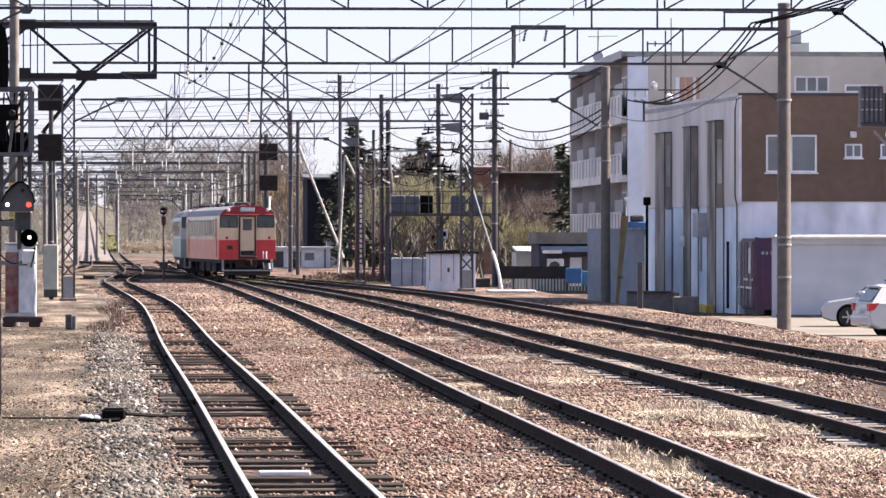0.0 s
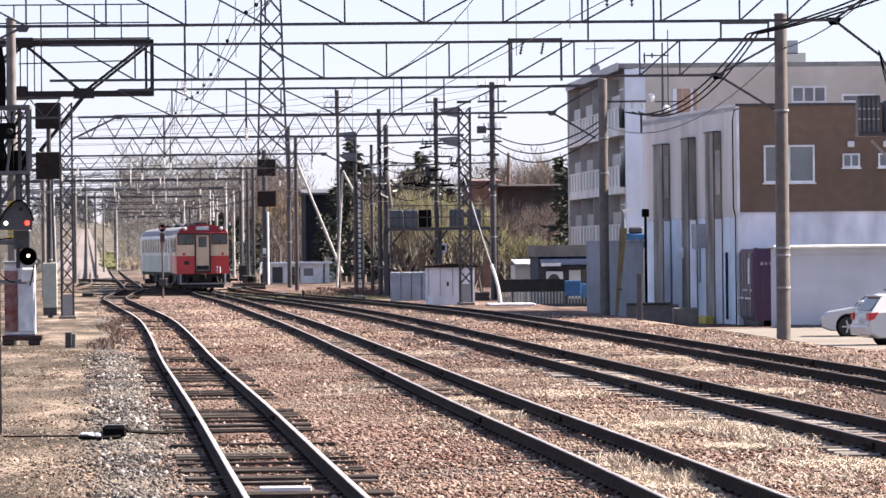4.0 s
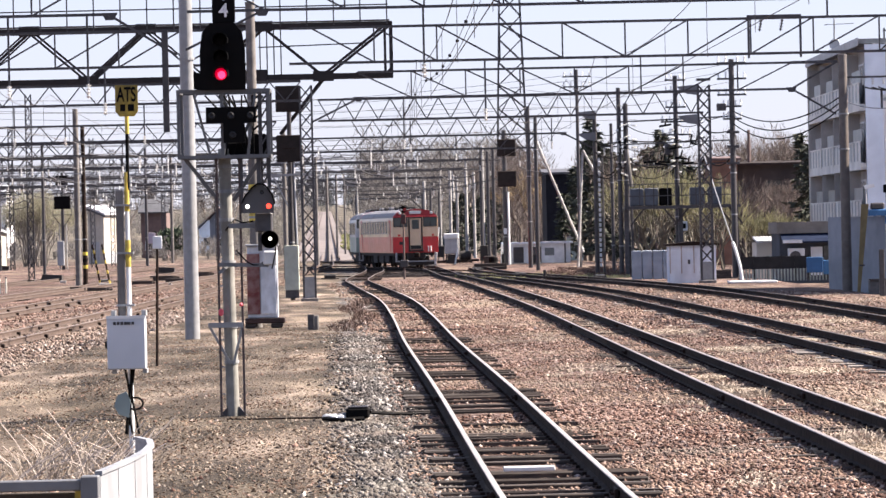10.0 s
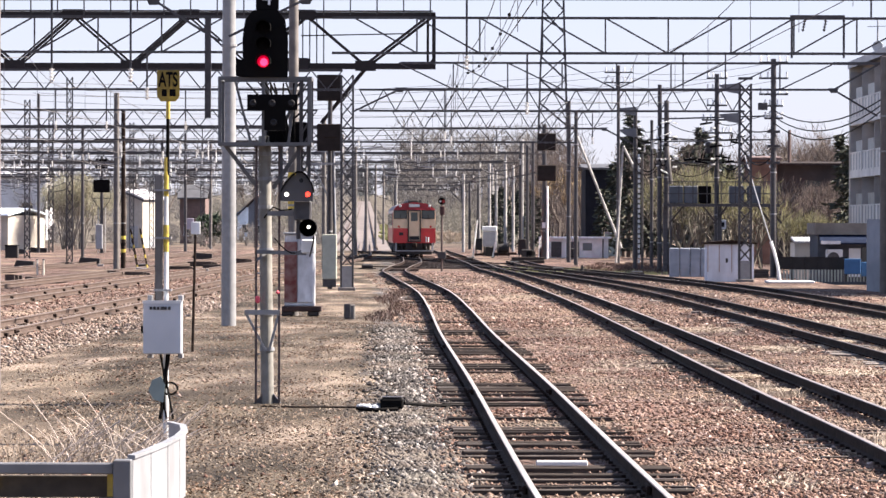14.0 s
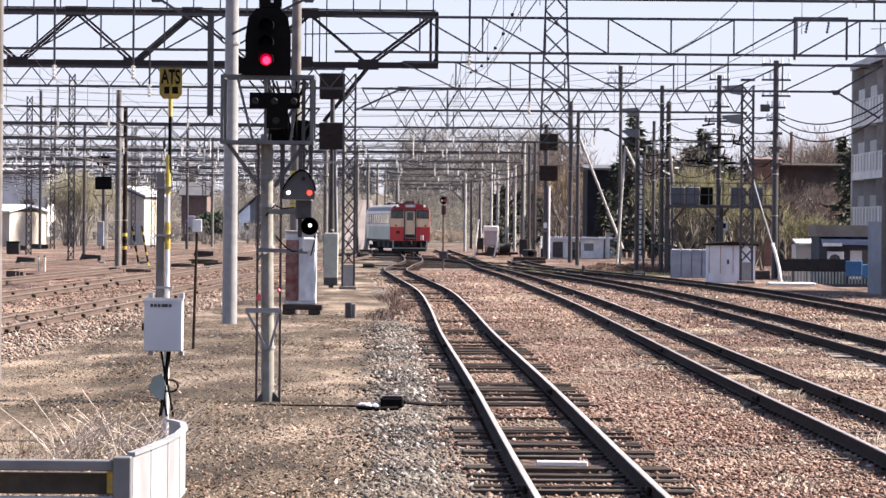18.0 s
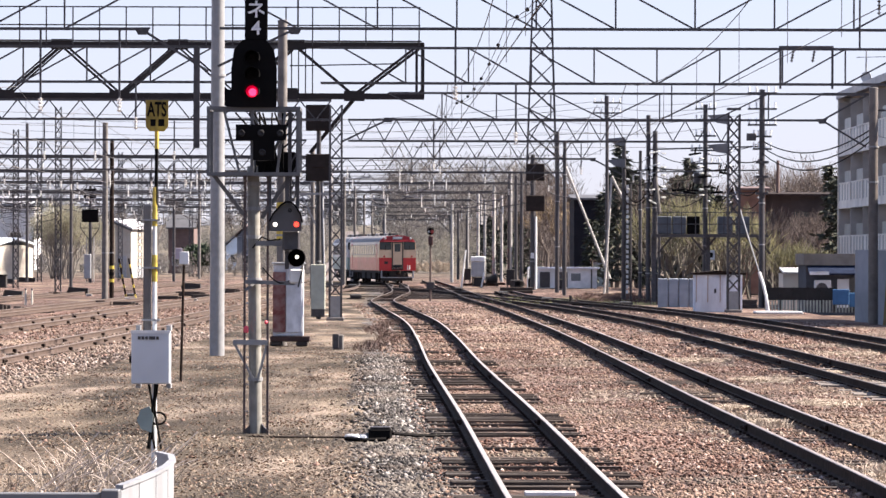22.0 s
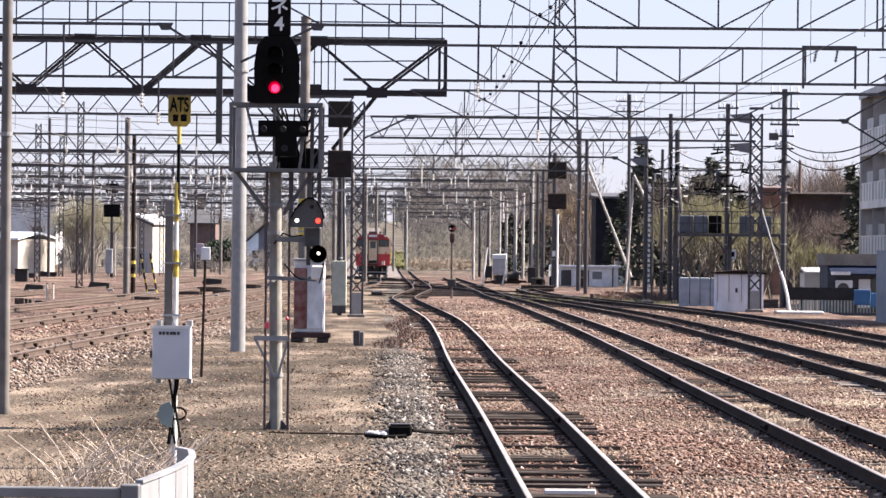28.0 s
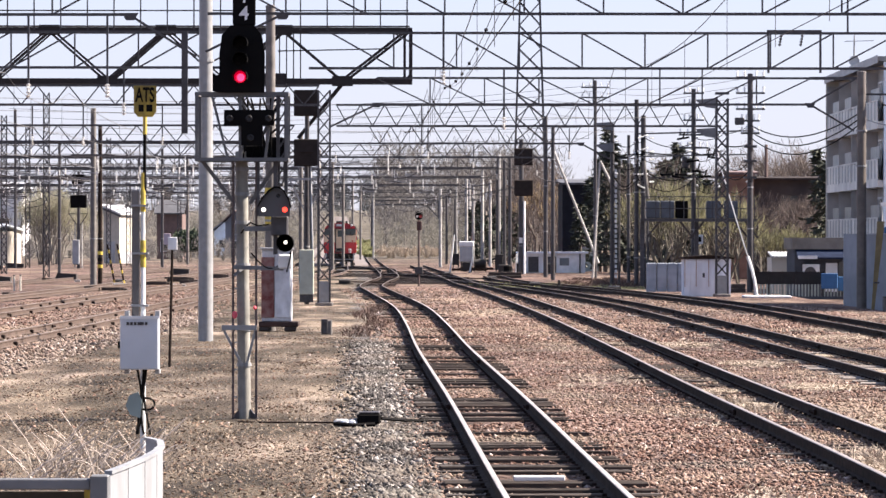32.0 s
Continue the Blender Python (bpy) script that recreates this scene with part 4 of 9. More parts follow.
for k in range(4):
    x = -6.05 + k * 0.27
    part("ladder_rod", Shape().bar((x, -0.55, bz0), (x, -0.55, bz1), 0.045), TARRED, bridge)

# the post under the bridge with two signal backs and a pale case
mp = round_pole("signal_mast", -4.99, 181.5, 7.9, 0.1, "steel signal mast with square dark signal backs", DARK_STEEL, (2.2,))
mp["category"] = "signal mast"
for y0, y1 in ((145, 191), (232, 280)):
    z0, z1 = 2.5 + (408 - y1) * 0.02187, 2.5 + (408 - y0) * 0.02187
    bk = part("signal_back", Shape().box(-0.5, 0.48, -0.3, -0.12, z0, z1, 0.03), ENAMEL, mp, "square dark brown signal back")
    part("hinge_bar", Shape().box(-0.25, 0.25, -0.33, -0.3, (z0 + z1) / 2 - 0.02, (z0 + z1) / 2 + 0.02), RUST, bk)
part("bracket", Shape().bar((-0.75, -0.2, 4.80), (0.95, -0.2, 4.82), 0.09), STEEL, mp)
for sx in (-1, 1):
    part("bracket_strut", Shape().bar((sx * 0.65, -0.2, 4.75), (sx * 0.1, -0.1, 3.6), 0.06), STEEL, mp)
part("case", Shape().box(-0.29, 0.27, -0.35, 0.1, 0.35, 2.08, 0.02), mat("pale_case_paint", (0.44, 0.46, 0.39), (0.36, 0.38, 0.325), 0.6), mp, "pale grey instrument case")
part("case_foot", Shape().box(-0.27, 0.25, -0.33, 0.08, 0.05, 0.35), DARK_STEEL, mp)
for dx in (-0.08, 0.16, 0.22):
    part("cable", Shape().tube((dx, -0.16, 2.1), (dx * 0.6, -0.14, 6.2), 0.04, n=6), GREY if dx > 0.2 else DARK_STEEL, mp)

# ---- near signal post (its foot is the origin) ----
sg = thing("railway_signal", (-2.69, 66.1, -0.02), "concrete signal post showing a red light, with caged platform", "railway signal")
part("post", Shape().tube((0, 0, -0.3), (-0.05, 0, 3.75), 0.092, 0.085, 24), POST, sg)
for side_ in (-1, 1):
    part("foot_bracket", Shape().prism([(side_ * 0.22, -0.05), (side_ * 0.08, -0.05), (side_ * 0.08, 0.12)], "y", -0.06, 0.06), DARK_STEEL, sg)
for z in (0.75, 1.25, 2.15, 2.75, 3.15, 3.5):
    part("clamp", Shape().turned([(0.09, z - 0.025), (0.105, z - 0.025), (0.105, z + 0.025), (0.09, z + 0.025)], (-0.013 * z, 0, 0), n=14), STEEL, sg)
for x in (-0.16, 0.165):
    part("stile", Shape().bar((x, -0.15, 0), (x, -0.15, 3.62), 0.032), mat("brown_stile_paint", (0.075, 0.05, 0.05), (0.05, 0.035, 0.035), 0.7), sg, "brown ladder stile")
for k in range(9):
    part("rung", Shape().bar((-0.16, -0.15, 0.3 + k * 0.38), (-0.1, -0.15, 0.3 + k * 0.38), 0.018), STEEL, sg)
part("lower_bracket", Shape().bar((-0.32, -0.17, 1.27), (0.17, -0.17, 1.27), 0.07, 0.05), STEEL, sg)
part("lower_bracket", Shape().bar((-0.3, -0.15, 1.25), (-0.02, -0.12, 0.72), 0.035).bar((0.16, -0.15, 1.25), (0.02, -0.12, 0.72), 0.035), STEEL, sg)
part("red_marker", Shape().box(-0.17, -0.1, -0.2, -0.15, 1.4, 1.5, 0.02), mat("red_tape", (0.7, 0.08, 0.12), None, 0.5), sg)
part("red_marker", Shape().box(0.12, 0.17, -0.2, -0.15, 1.52, 1.58, 0.02), bpy.data.materials["red_tape"], sg)
CAGE = mat("cage_grey_paint", (0.10, 0.103, 0.11), (0.075, 0.078, 0.084), 0.55, 0, 5, 1)
x0, x1, z0, z1 = -0.66, 0.6, 3.63, 4.55
for y in (-0.45, 0.45):
    for z in (z0, z1):
        part("cage_bar", Shape().bar((x0, y, z), (x1, y, z), 0.05), CAGE, sg)
    for x in (x0, -0.05, x1):
        part("cage_post", Shape().bar((x, y, z0), (x, y, z1), 0.045), CAGE, sg)
for x in (x0, x1):
    for z in (z0, z1):
        part("cage_bar", Shape().bar((x, -0.45, z), (x, 0.45, z), 0.05), CAGE, sg)
part("cage_brace", Shape().bar((-0.45, -0.45, z1), (-0.22, -0.45, z0), 0.035), CAGE, sg)
part("cage_brace", Shape().bar((0.3, -0.45, z0), (0.42, -0.45, z1), 0.035), CAGE, sg)
for xa, xb in ((-0.6, -0.14), (0.5, 0.08)):
    part("support_strut", Shape().bar((xa, -0.3, z0), (xb, -0.12, 3.02), 0.055), CAGE, sg)
part("cage_floor", Shape().box(x0, x1, -0.42, 0.42, z0 - 0.01, z0 + 0.02), DARK_STEEL, sg)

head = part("signal_head", Shape().prism([(-0.33, 4.56), (0.295, 4.56), (0.3, 5.1), (0.26, 5.36), (0.15, 5.5), (-0.18, 5.5), (-0.3, 5.36), (-0.335, 5.1)], "y", -0.62, -0.56), BLACK, sg, "black rounded signal backboard")
part("lamp_case", Shape().box(-0.18, 0.14, -0.56, -0.3, 4.62, 5.42, 0.03), BLACK, head)
for z in (5.25, 5.02, 4.78):
    lens = RED_RIM if z < 4.9 else BLACK
    part("lens", Shape().turned([(0.0, 0.0), (0.05, -0.012), (0.085, 0.0), (0.085, 0.03), (0.0, 0.03)], (-0.045, -0.64, z), "y", 18), lens, head, "dark red lens" if z < 4.9 else "")
    if z < 4.9:
        part("lamp", Shape().turned([(0.0, 0.0), (0.045, -0.01), (0.055, 0.0), (0.0, 0.005)], (-0.035, -0.66, z - 0.012), "y", 18), RED_LAMP, head, "glowing red lamp")
    arc = np.linspace(-0.35, math.pi + 0.35, 12)
    hood = Shape().prism([(-0.045 + 0.1 * math.cos(a), z + 0.1 * math.sin(a)) for a in arc] + [(-0.045 + 0.112 * math.cos(a), z + 0.112 * math.sin(a)) for a in arc[::-1]], "y", -0.86, -0.62)
    part("hood", hood, BLACK, head)
part("side_flap", Shape().prism([(-0.43, 4.58), (-0.33, 4.56), (-0.33, 4.8), (-0.43, 4.82)], "y", -0.6, -0.57), BLACK, head)
plate = part("route_plate", Shape().box(-0.15, 0.17, -0.6, -0.56, 5.5, 6.45, 0.01), BLACK, sg, "black plate with white route letters")


def writing(text, parent, x, y, z, size, material, bold=0.0):
    cu = bpy.data.curves.new("lettering", "FONT")
    cu.body, cu.size, cu.align_x, cu.align_y, cu.extrude, cu.offset = text, size, "CENTER", "CENTER", 0.003, bold
    tmp = bpy.data.objects.new("tmp_text", cu)
    scene.collection.objects.link(tmp)
    me = bpy.data.meshes.new_from_object(tmp.evaluated_get(bpy.context.evaluated_depsgraph_get()))
    bpy.data.objects.remove(tmp)
    me.materials.clear()
    me.materials.append(material)
    ob = new("lettering", me)
    ob.parent = parent
    ob.matrix_local = pose(x, y, z, 90, 0, 0)
    return ob


LETTER = mat("white_lettering", (0.75, 0.75, 0.76), (0.66, 0.66, 0.67), 0.5, 0, 9, 2)
for text, z in (("4", 5.66), ("\u30cd", 5.91), ("\u30cf", 6.16)):
    writing(text, plate, 0.01, -0.606, z, 0.27, LETTER, 0.004)

UNLIT = mat("unlit_lens", (0.012, 0.012, 0.014), (0.018, 0.018, 0.02), 0.5, spec=0.2)
tee = part("shunting_head", Shape().prism([(-0.27, 4.1), (0.43, 4.1), (0.43, 4.32), (-0.27, 4.32)], "y", -0.6, -0.52).prism([(-0.03, 3.82), (0.27, 3.82), (0.27, 4.1), (-0.03, 4.1)], "y", -0.6, -0.52), BLACK, sg, "black T-shaped shunting signal, unlit")
for x, z in ((-0.19, 4.2), (0.08, 4.2), (0.35, 4.2), (0.1, 3.93)):
    part("lens", Shape().turned([(0.0, 0), (0.035, -0.01), (0.05, 0.0), (0.05, 0.03)], (x, -0.615, z), "y", 14), UNLIT, tee)
for x in (0.47, 0.58):
    part("hanging_post", Shape().bar((x, -0.1, 4.55), (x, -0.1, 3.15), 0.05), DARK_STEEL, sg)
for k in range(7):
    z = 3.2 + k * 0.19
    part("lacing", Shape().bar((0.47, -0.1, z), (0.58, -0.1, z + 0.19), 0.022), DARK_STEEL, sg)
rep = part("repeater", Shape().prism([(0.22, 2.83), (0.65, 2.83), (0.655, 2.95), (0.63, 3.06), (0.56, 3.17), (0.5, 3.22), (0.43, 3.22), (0.36, 3.17), (0.26, 3.06), (0.215, 2.96)], "y", -0.62, -0.5), mat("dark_grey_enamel", (0.06, 0.06, 0.07), (0.045, 0.045, 0.05), 0.4), sg, "grey triangular repeater with white and red lights")
for x, z, m in ((0.285, 2.925, WHITE_LAMP), (0.58, 2.925, AMBER_RED), (0.49, 3.12, DARK_GLASS)):
    part("lens", Shape().turned([(0.0, 0), (0.02, -0.012), (0.036 if m is AMBER_RED else 0.022, 0.0), (0.036, 0.03)], (x, -0.635, z), "y", 16), m, rep)
part("hood", Shape().prism([(0.2, 2.97), (0.25, 3.08), (0.35, 3.2), (0.43, 3.25), (0.5, 3.25), (0.57, 3.2), (0.645, 3.08), (0.672, 2.96), (0.658, 2.95), (0.63, 3.065), (0.56, 3.175), (0.5, 3.225), (0.43, 3.225), (0.36, 3.175), (0.26, 3.065), (0.215, 2.96)], "y", -0.72, -0.5), BLACK, rep)
part("arm", Shape().bar((0.0, -0.3, 2.66), (0.6, -0.3, 2.66), 0.07), DULL, sg)
part("hanging_case", Shape().box(0.38, 0.62, -0.45, -0.2, 2.56, 2.84, 0.02), DARK_STEEL, sg)
disc = part("disc_signal", Shape().turned([(0.0, 0.0), (0.12, 0.0), (0.125, 0.02), (0.125, 0.06), (0.0, 0.06)], (0.585, -0.6, 2.46), "y", 22), BLACK, sg, "round black signal with a white light")
part("lens", Shape().turned([(0.0, 0), (0.015, -0.01), (0.024, 0.0), (0.024, 0.03)], (0.59, -0.615, 2.47), "y", 14), WHITE_LAMP, disc)
part("disc_hood", Shape().turned([(0.125, 0.0), (0.125, -0.15), (0.118, -0.15), (0.118, 0.0)], (0.585, -0.6, 2.46), "y", 20), BLACK, disc)
part("arm", Shape().bar((-0.15, -0.2, 2.12), (0.55, -0.3, 2.1), 0.055).bar((-0.15, -0.2, 2.0), (0.0, -0.1, 2.12), 0.04), DULL, sg)
part("junction_box", Shape().box(0.48, 0.68, -0.42, -0.25, 2.1, 2.3, 0.02), WHITE, sg)
part("cable", Shape().path([(0.1 + 0.55 * t, -0.3, 2.32 - 0.22 * math.sin(math.pi * t)) for t in np.linspace(0, 1, 8)], 0.01), BLACK, sg)
part("cable", Shape().path([(0.66, -0.45, 2.35 - 0.1 * t) if t < 1 else (0.6, -0.4, 2.05) for t in np.linspace(0, 1, 4)], 0.01), BLACK, sg)
part("cable", Shape().path([(-0.05, -0.1, 2.6), (0.08, -0.25, 2.75), (0.2, -0.3, 2.7), (0.35, -0.3, 2.72)], 0.011), BLACK, sg)

# lacing, cables and small gear in and under the cage
rngs = random.Random(6)
for x in (0.36, 0.45):
    part("ladder_stile", Shape().bar((x, 0.1, 3.66), (x, 0.1, 4.5), 0.03), BLACK, sg)
for k in range(6):
    part("ladder_rung", Shape().bar((0.36, 0.1, 3.72 + 0.14 * k), (0.45, 0.1, 3.8 + 0.14 * k), 0.025), BLACK, sg)
for k in range(8):
    xa, xb = rngs.uniform(-0.3, 0.4), rngs.uniform(-0.2, 0.5)
    part("cable", Shape().path([(xa, -0.2 + 0.05 * k, 4.5), ((xa + xb) / 2 + 0.05, -0.2, 4.2 - 0.03 * k), (xb, -0.15, 3.66)], 0.013), BLACK, sg)
part("relay_case", Shape().box(-0.02, 0.3, -0.05, 0.25, 3.66, 3.84, 0.02).box(0.32, 0.56, -0.1, 0.3, 3.66, 3.95, 0.03), BLACK, sg)
part("rear_strut", Shape().bar((-0.1, 0.2, 4.55), (0.2, 0.2, 3.9), 0.045).bar((0.5, 0.2, 4.5), (0.2, 0.2, 3.9), 0.045), CAGE, sg)
part("hanging_post", Shape().bar((0.2, -0.3, 2.84), (0.2, -0.3, 3.62), 0.04).bar((0.44, -0.3, 2.3), (0.44, -0.3, 3.62), 0.06), DARK_STEEL, sg)

# ---- relay box on its post with a yellow marker ----
rb = thing("marker_post", (-3.37, 54, -0.02), "post with grey relay box and yellow ATS marker plate", "marker post")
part("lower_post", Shape().tube((0, 0, -0.3), (0, 0, 3.07), 0.036, 0.024, 14), WHITE, rb)
part("upper_post", Shape().tube((0.015, 0, 3.07), (0.02, 0, 3.95), 0.02, 0.02, 10), BLACK, rb)
part("yellow_sleeve", Shape().turned([(0.026, 2.83), (0.029, 2.83), (0.028, 3.07), (0.024, 3.12), (0.024, 3.28), (0.0, 3.28)], n=12), YELLOW, rb, "chipped yellow sleeve")
part("yellow_sleeve", Shape().turned([(0.029, 2.19), (0.032, 2.19), (0.031, 2.5), (0.029, 2.5)], n=12), YELLOW, rb, "chipped yellow sleeve")
part("yellow_sleeve", Shape().turned([(0.021, 3.72), (0.024, 3.72), (0.024, 3.92), (0.021, 3.92)], (0.02, 0, 0), n=10), YELLOW, rb)
part("cable_duct", Shape().box(-0.13, -0.04, -0.03, 0.06, 1.6, 3.08, 0.015), CONCRETE, rb)
for z in (1.75, 2.35, 2.9):
    part("strap", Shape().box(-0.14, 0.065, -0.065, 0.065, z - 0.012, z + 0.012), STEEL, rb)
bx = part("relay_box", Shape().box(-0.245, 0.197, -0.3, -0.07, 1.02, 1.63, 0.012), mat("pale_blue_grey_enamel", (0.50, 0.53, 0.58), (0.46, 0.49, 0.54), 0.4, 0, 2, 0.6), rb, "pale blue-grey relay box")
part("lid_edge", Shape().box(-0.25, 0.202, -0.31, -0.3, 1.6, 1.635), WHITE, bx)
for k, w in enumerate((0.03, 0.03, 0.03, 0.045, 0.03, 0.03)):
    part("lettering_bar", Shape().box(-0.17 + k * 0.042, -0.17 + k * 0.042 + w, -0.312, -0.301, 1.53, 1.565), DARK_STEEL, bx)
for x in (-0.2, 0.15):
    for za, zb in ((1.63, 1.69), (0.97, 1.02)):
        part("clamp", Shape().box(x, x + 0.05, -0.2, 0.08, za, zb), STEEL, rb)
part("lock", Shape().box(-0.275, -0.245, -0.22, -0.16, 1.26, 1.34), BLACK, bx)
part("small_box", Shape().prism([(-0.14, 0.5), (-0.02, 0.46), (0.0, 0.66), (-0.05, 0.76), (-0.15, 0.72), (-0.19, 0.6)], "y", -0.16, -0.04), mat("grey_green_case", (0.25, 0.31, 0.30), (0.19, 0.24, 0.235), 0.6), rb, "grey-green junction case")
rngc = random.Random(4)
for k in range(5):
    pts = [(-0.06 + 0.03 * k + 0.05 * math.sin(3 * t + k), -0.08 - 0.02 * k, 1.02 - 0.75 * t) for t in np.linspace(0, 1, 7)]
    part("cable", Shape().path(pts, 0.014), BLACK, rb)
part("cable_coil", Shape().path([(0.05 + 0.09 * math.cos(a), -0.1, 0.62 + 0.07 * math.sin(a)) for a in np.linspace(0, 9, 20)], 0.012), BLACK, rb)
sp = part("marker_plate", Shape().prism([(-0.06, 3.92), (0.11, 3.92), (0.155, 3.98), (0.155, 4.28), (-0.105, 4.28), (-0.105, 3.98)], "y", -0.06, -0.04), mat("soiled_ochre_enamel", (0.34, 0.235, 0.022), (0.2, 0.14, 0.02), 0.6, 0, 14, 3, grime=0.5), rb, "faded yellow plate lettered in black")
writing("ATS", sp, 0.025, -0.066, 4.165, 0.23, BLACK, 0.006).data.transform(Matrix.Diagonal((0.55, 1, 1, 1)))
part("lettering_bar", Shape().box(-0.05, 0.01, -0.064, -0.0605, 3.98, 4.06).box(0.04, 0.11, -0.064, -0.0605, 3.98, 4.06), BLACK, sp)

# thin brown post with a white plate
wp = thing("sign_post", (-5.23, 92.6, -0.02), "thin rusty post with a small white plate", "sign post")
part("post", Shape().tube((-0.03, 0, -0.2), (0.03, 0, 2.35), 0.028, 0.025, 8), RUST, wp)
part("plate", Shape().box(-0.06, 0.13, -0.05, -0.03, 2.3, 2.55, 0.01), WHITE, wp)
part("plate", Shape().box(-0.14, 0.0, -0.045, -0.03, 2.4, 2.62, 0.01), mat("faded_lilac", (0.42, 0.36, 0.42), None, 0.6), wp)

# curved guard and rail at the platform end
GUARD = mat("off_white_sheet", (0.240, 0.248, 0.268), (0.200, 0.208, 0.224), 0.6, 0, 3, 0.8)
gd = thing("guard_fence", (0, 0, 0), "white corrugated guard curving round the platform end", "fence")
arc = [(-2.71, 38.8), (-2.62, 40.2), (-2.55, 41.8), (-2.535, 43.2), (-2.6, 44.6), (-2.8, 45.4)]
pts = []
for t in np.linspace(0, 1, 7):
    k = t * 5
    i = min(4, int(k))
    pts.append((arc[i][0] + (arc[i + 1][0] - arc[i][0]) * (k - i), arc[i][1] + (arc[i + 1][1] - arc[i][1]) * (k - i), 0))
for k in range(6):
    a, b = Vector(pts[k]), Vector(pts[k + 1])
    d = (b - a).normalized()
    s = Shape().sweep([a, a.lerp(b, 0.97)], [(-0.012, -0.4), (0.018, -0.4), (0.018, 0.55), (-0.012, 0.55)])
    part("panel", s, GUARD, gd, "")
part("top_rail", Shape().sweep([(x, y, 0.55) for x, y, z in pts], [(-0.03, 0), (0.035, 0), (0.035, 0.03), (-0.03, 0.03)]), GUARD, gd)
rl = thing("platform_rail", (0, 0, 0), "grey steel rail at the platform end", "rail")
part("beam", Shape().box(-5.2, -2.83, 38.45, 38.58, 0.44, 0.53, 0.01), DULL, rl)
part("end_post", Shape().box(-2.83, -2.68, 38.4, 38.6, -0.3, 0.56, 0.01), DULL, rl)
part("kick_board", Shape().box(-5.2, -2.77, 38.62, 38.68, 0.24, 0.42, 0.005), mat("dirty_dark_board", (0.035, 0.03, 0.026), (0.06, 0.05, 0.042), 0.9, 0, 9, 2), rl, "dark dirty kick board")
part("sill_strip", Shape().box(-5.2, -2.77, 38.6, 38.66, 0.17, 0.22, 0.005), GREY, rl)
for x in (-3.92, -2.89):
    part("hazard_plate", Shape().prism([(x, 0.25), (x + 0.1, 0.25), (x + 0.12, 0.34), (x + 0.12, 0.44), (x, 0.44)], "y", 38.58, 38.61), YELLOW, rl, "chipped yellow hazard plate")

# ---- track-side bits ----
cb = thing("equipment_cabinet", (-4.32, 128, 0), "peeling white and red-brown equipment cabinet on timber", "cabinet")
PEEL = mat("peeling_white_paint", (0.62, 0.64, 0.68), (0.42, 0.43, 0.46), 0.7, 0, 5, 1.2, 0.004, (1, 1, 0.6))
OXIDE = mat("red_oxide_paint", (0.12, 0.018, 0.015), (0.22, 0.13, 0.12), 0.75, 0, 5, 1, 0.004)
part("body", Shape().box(-0.42, 0.4, -0.3, 0.3, 0.25, 2.2, 0.02), PEEL, cb)
part("door", Shape().box(-0.43, -0.08, -0.34, -0.3, 0.35, 2.0, 0.01), OXIDE, cb, "red-brown flaking door")
part("door", Shape().box(-0.06, 0.36, -0.34, -0.3, 0.35, 2.1, 0.01), PEEL, cb)
part("roof", Shape().box(-0.46, 0.44, -0.38, 0.35, 2.2, 2.26, 0.01), GREY, cb)
for x0_, x1_ in ((-0.5, -0.2), (0.2, 0.52)):
    part("timber", Shape().box(x0_, x1_, -0.4, 0.4, -0.02, 0.1, 0.02), SLEEPER, cb)
part("plinth", Shape().box(-0.5, 0.58, -0.42, 0.4, 0.1, 0.246, 0.02), mat("dark_red_timber", (0.05, 0.022, 0.018), (0.028, 0.015, 0.013), 0.85), cb, "dark red timber plinth")
mk = thing("marker_block", (-2.90, 124, 0), "small concrete marker block with dark face", "marker")
part("block", Shape().box(-0.12, 0.16, -0.12, 0.12, -0.1, 0.36, 0.03), CONCRETE, mk)
part("face", Shape().box(-0.13, 0.04, -0.15, -0.12, 0.0, 0.38, 0.02), DARK_STEEL, mk)
tb = thing("track_box", (-0.92, 63.5, -0.03), "black track connection box with cables on stones", "track box")
part("box", Shape().box(-0.14, 0.18, -0.12, 0.12, 0.02, 0.17, 0.03), BLACK, tb)
part("lid", Shape().box(-0.12, 0.16, -0.1, 0.1, 0.17, 0.19, 0.01), DARK_STEEL, tb)
part("bracket", Shape().bar((-0.45, -0.1, 0.03), (-0.14, 0, 0.08), 0.05), STEEL, tb)
part("cable", Shape().path([(-0.45, -0.1, 0.03), (-0.2, -0.4, 0.02), (0.1, -0.3, 0.03)], 0.03), BLACK, tb)
part("cable", Shape().path([(0.18, 0, 0.1), (0.5, 0.6, 0.05), (0.8, 0.9, 0.03)], 0.025), BLACK, tb)
part("conduit", Shape().tube((-0.45, 0.3, 0.03), (-1.8, 1.2, 0.0), 0.012, n=6), RUST, tb)
for k in range(9):
    r = random.Random(k)
    part("stone", Shape().turned([(0.0, 0.09), (0.05, 0.07), (0.07, 0.02), (0.0, 0.0)], (-0.45 + 0.1 * r.random() + 0.03 * k, -0.15 + 0.3 * r.random(), 0), n=6), PEEL, tb)
solo("white_plank", Shape().box(-0.26, 0.27, -0.09, 0.09, 0.0, 0.05, 0.008), WHITE, "short white-painted plank between the rails", "plank", (1.06, 48.3, 0.01), 1.0)
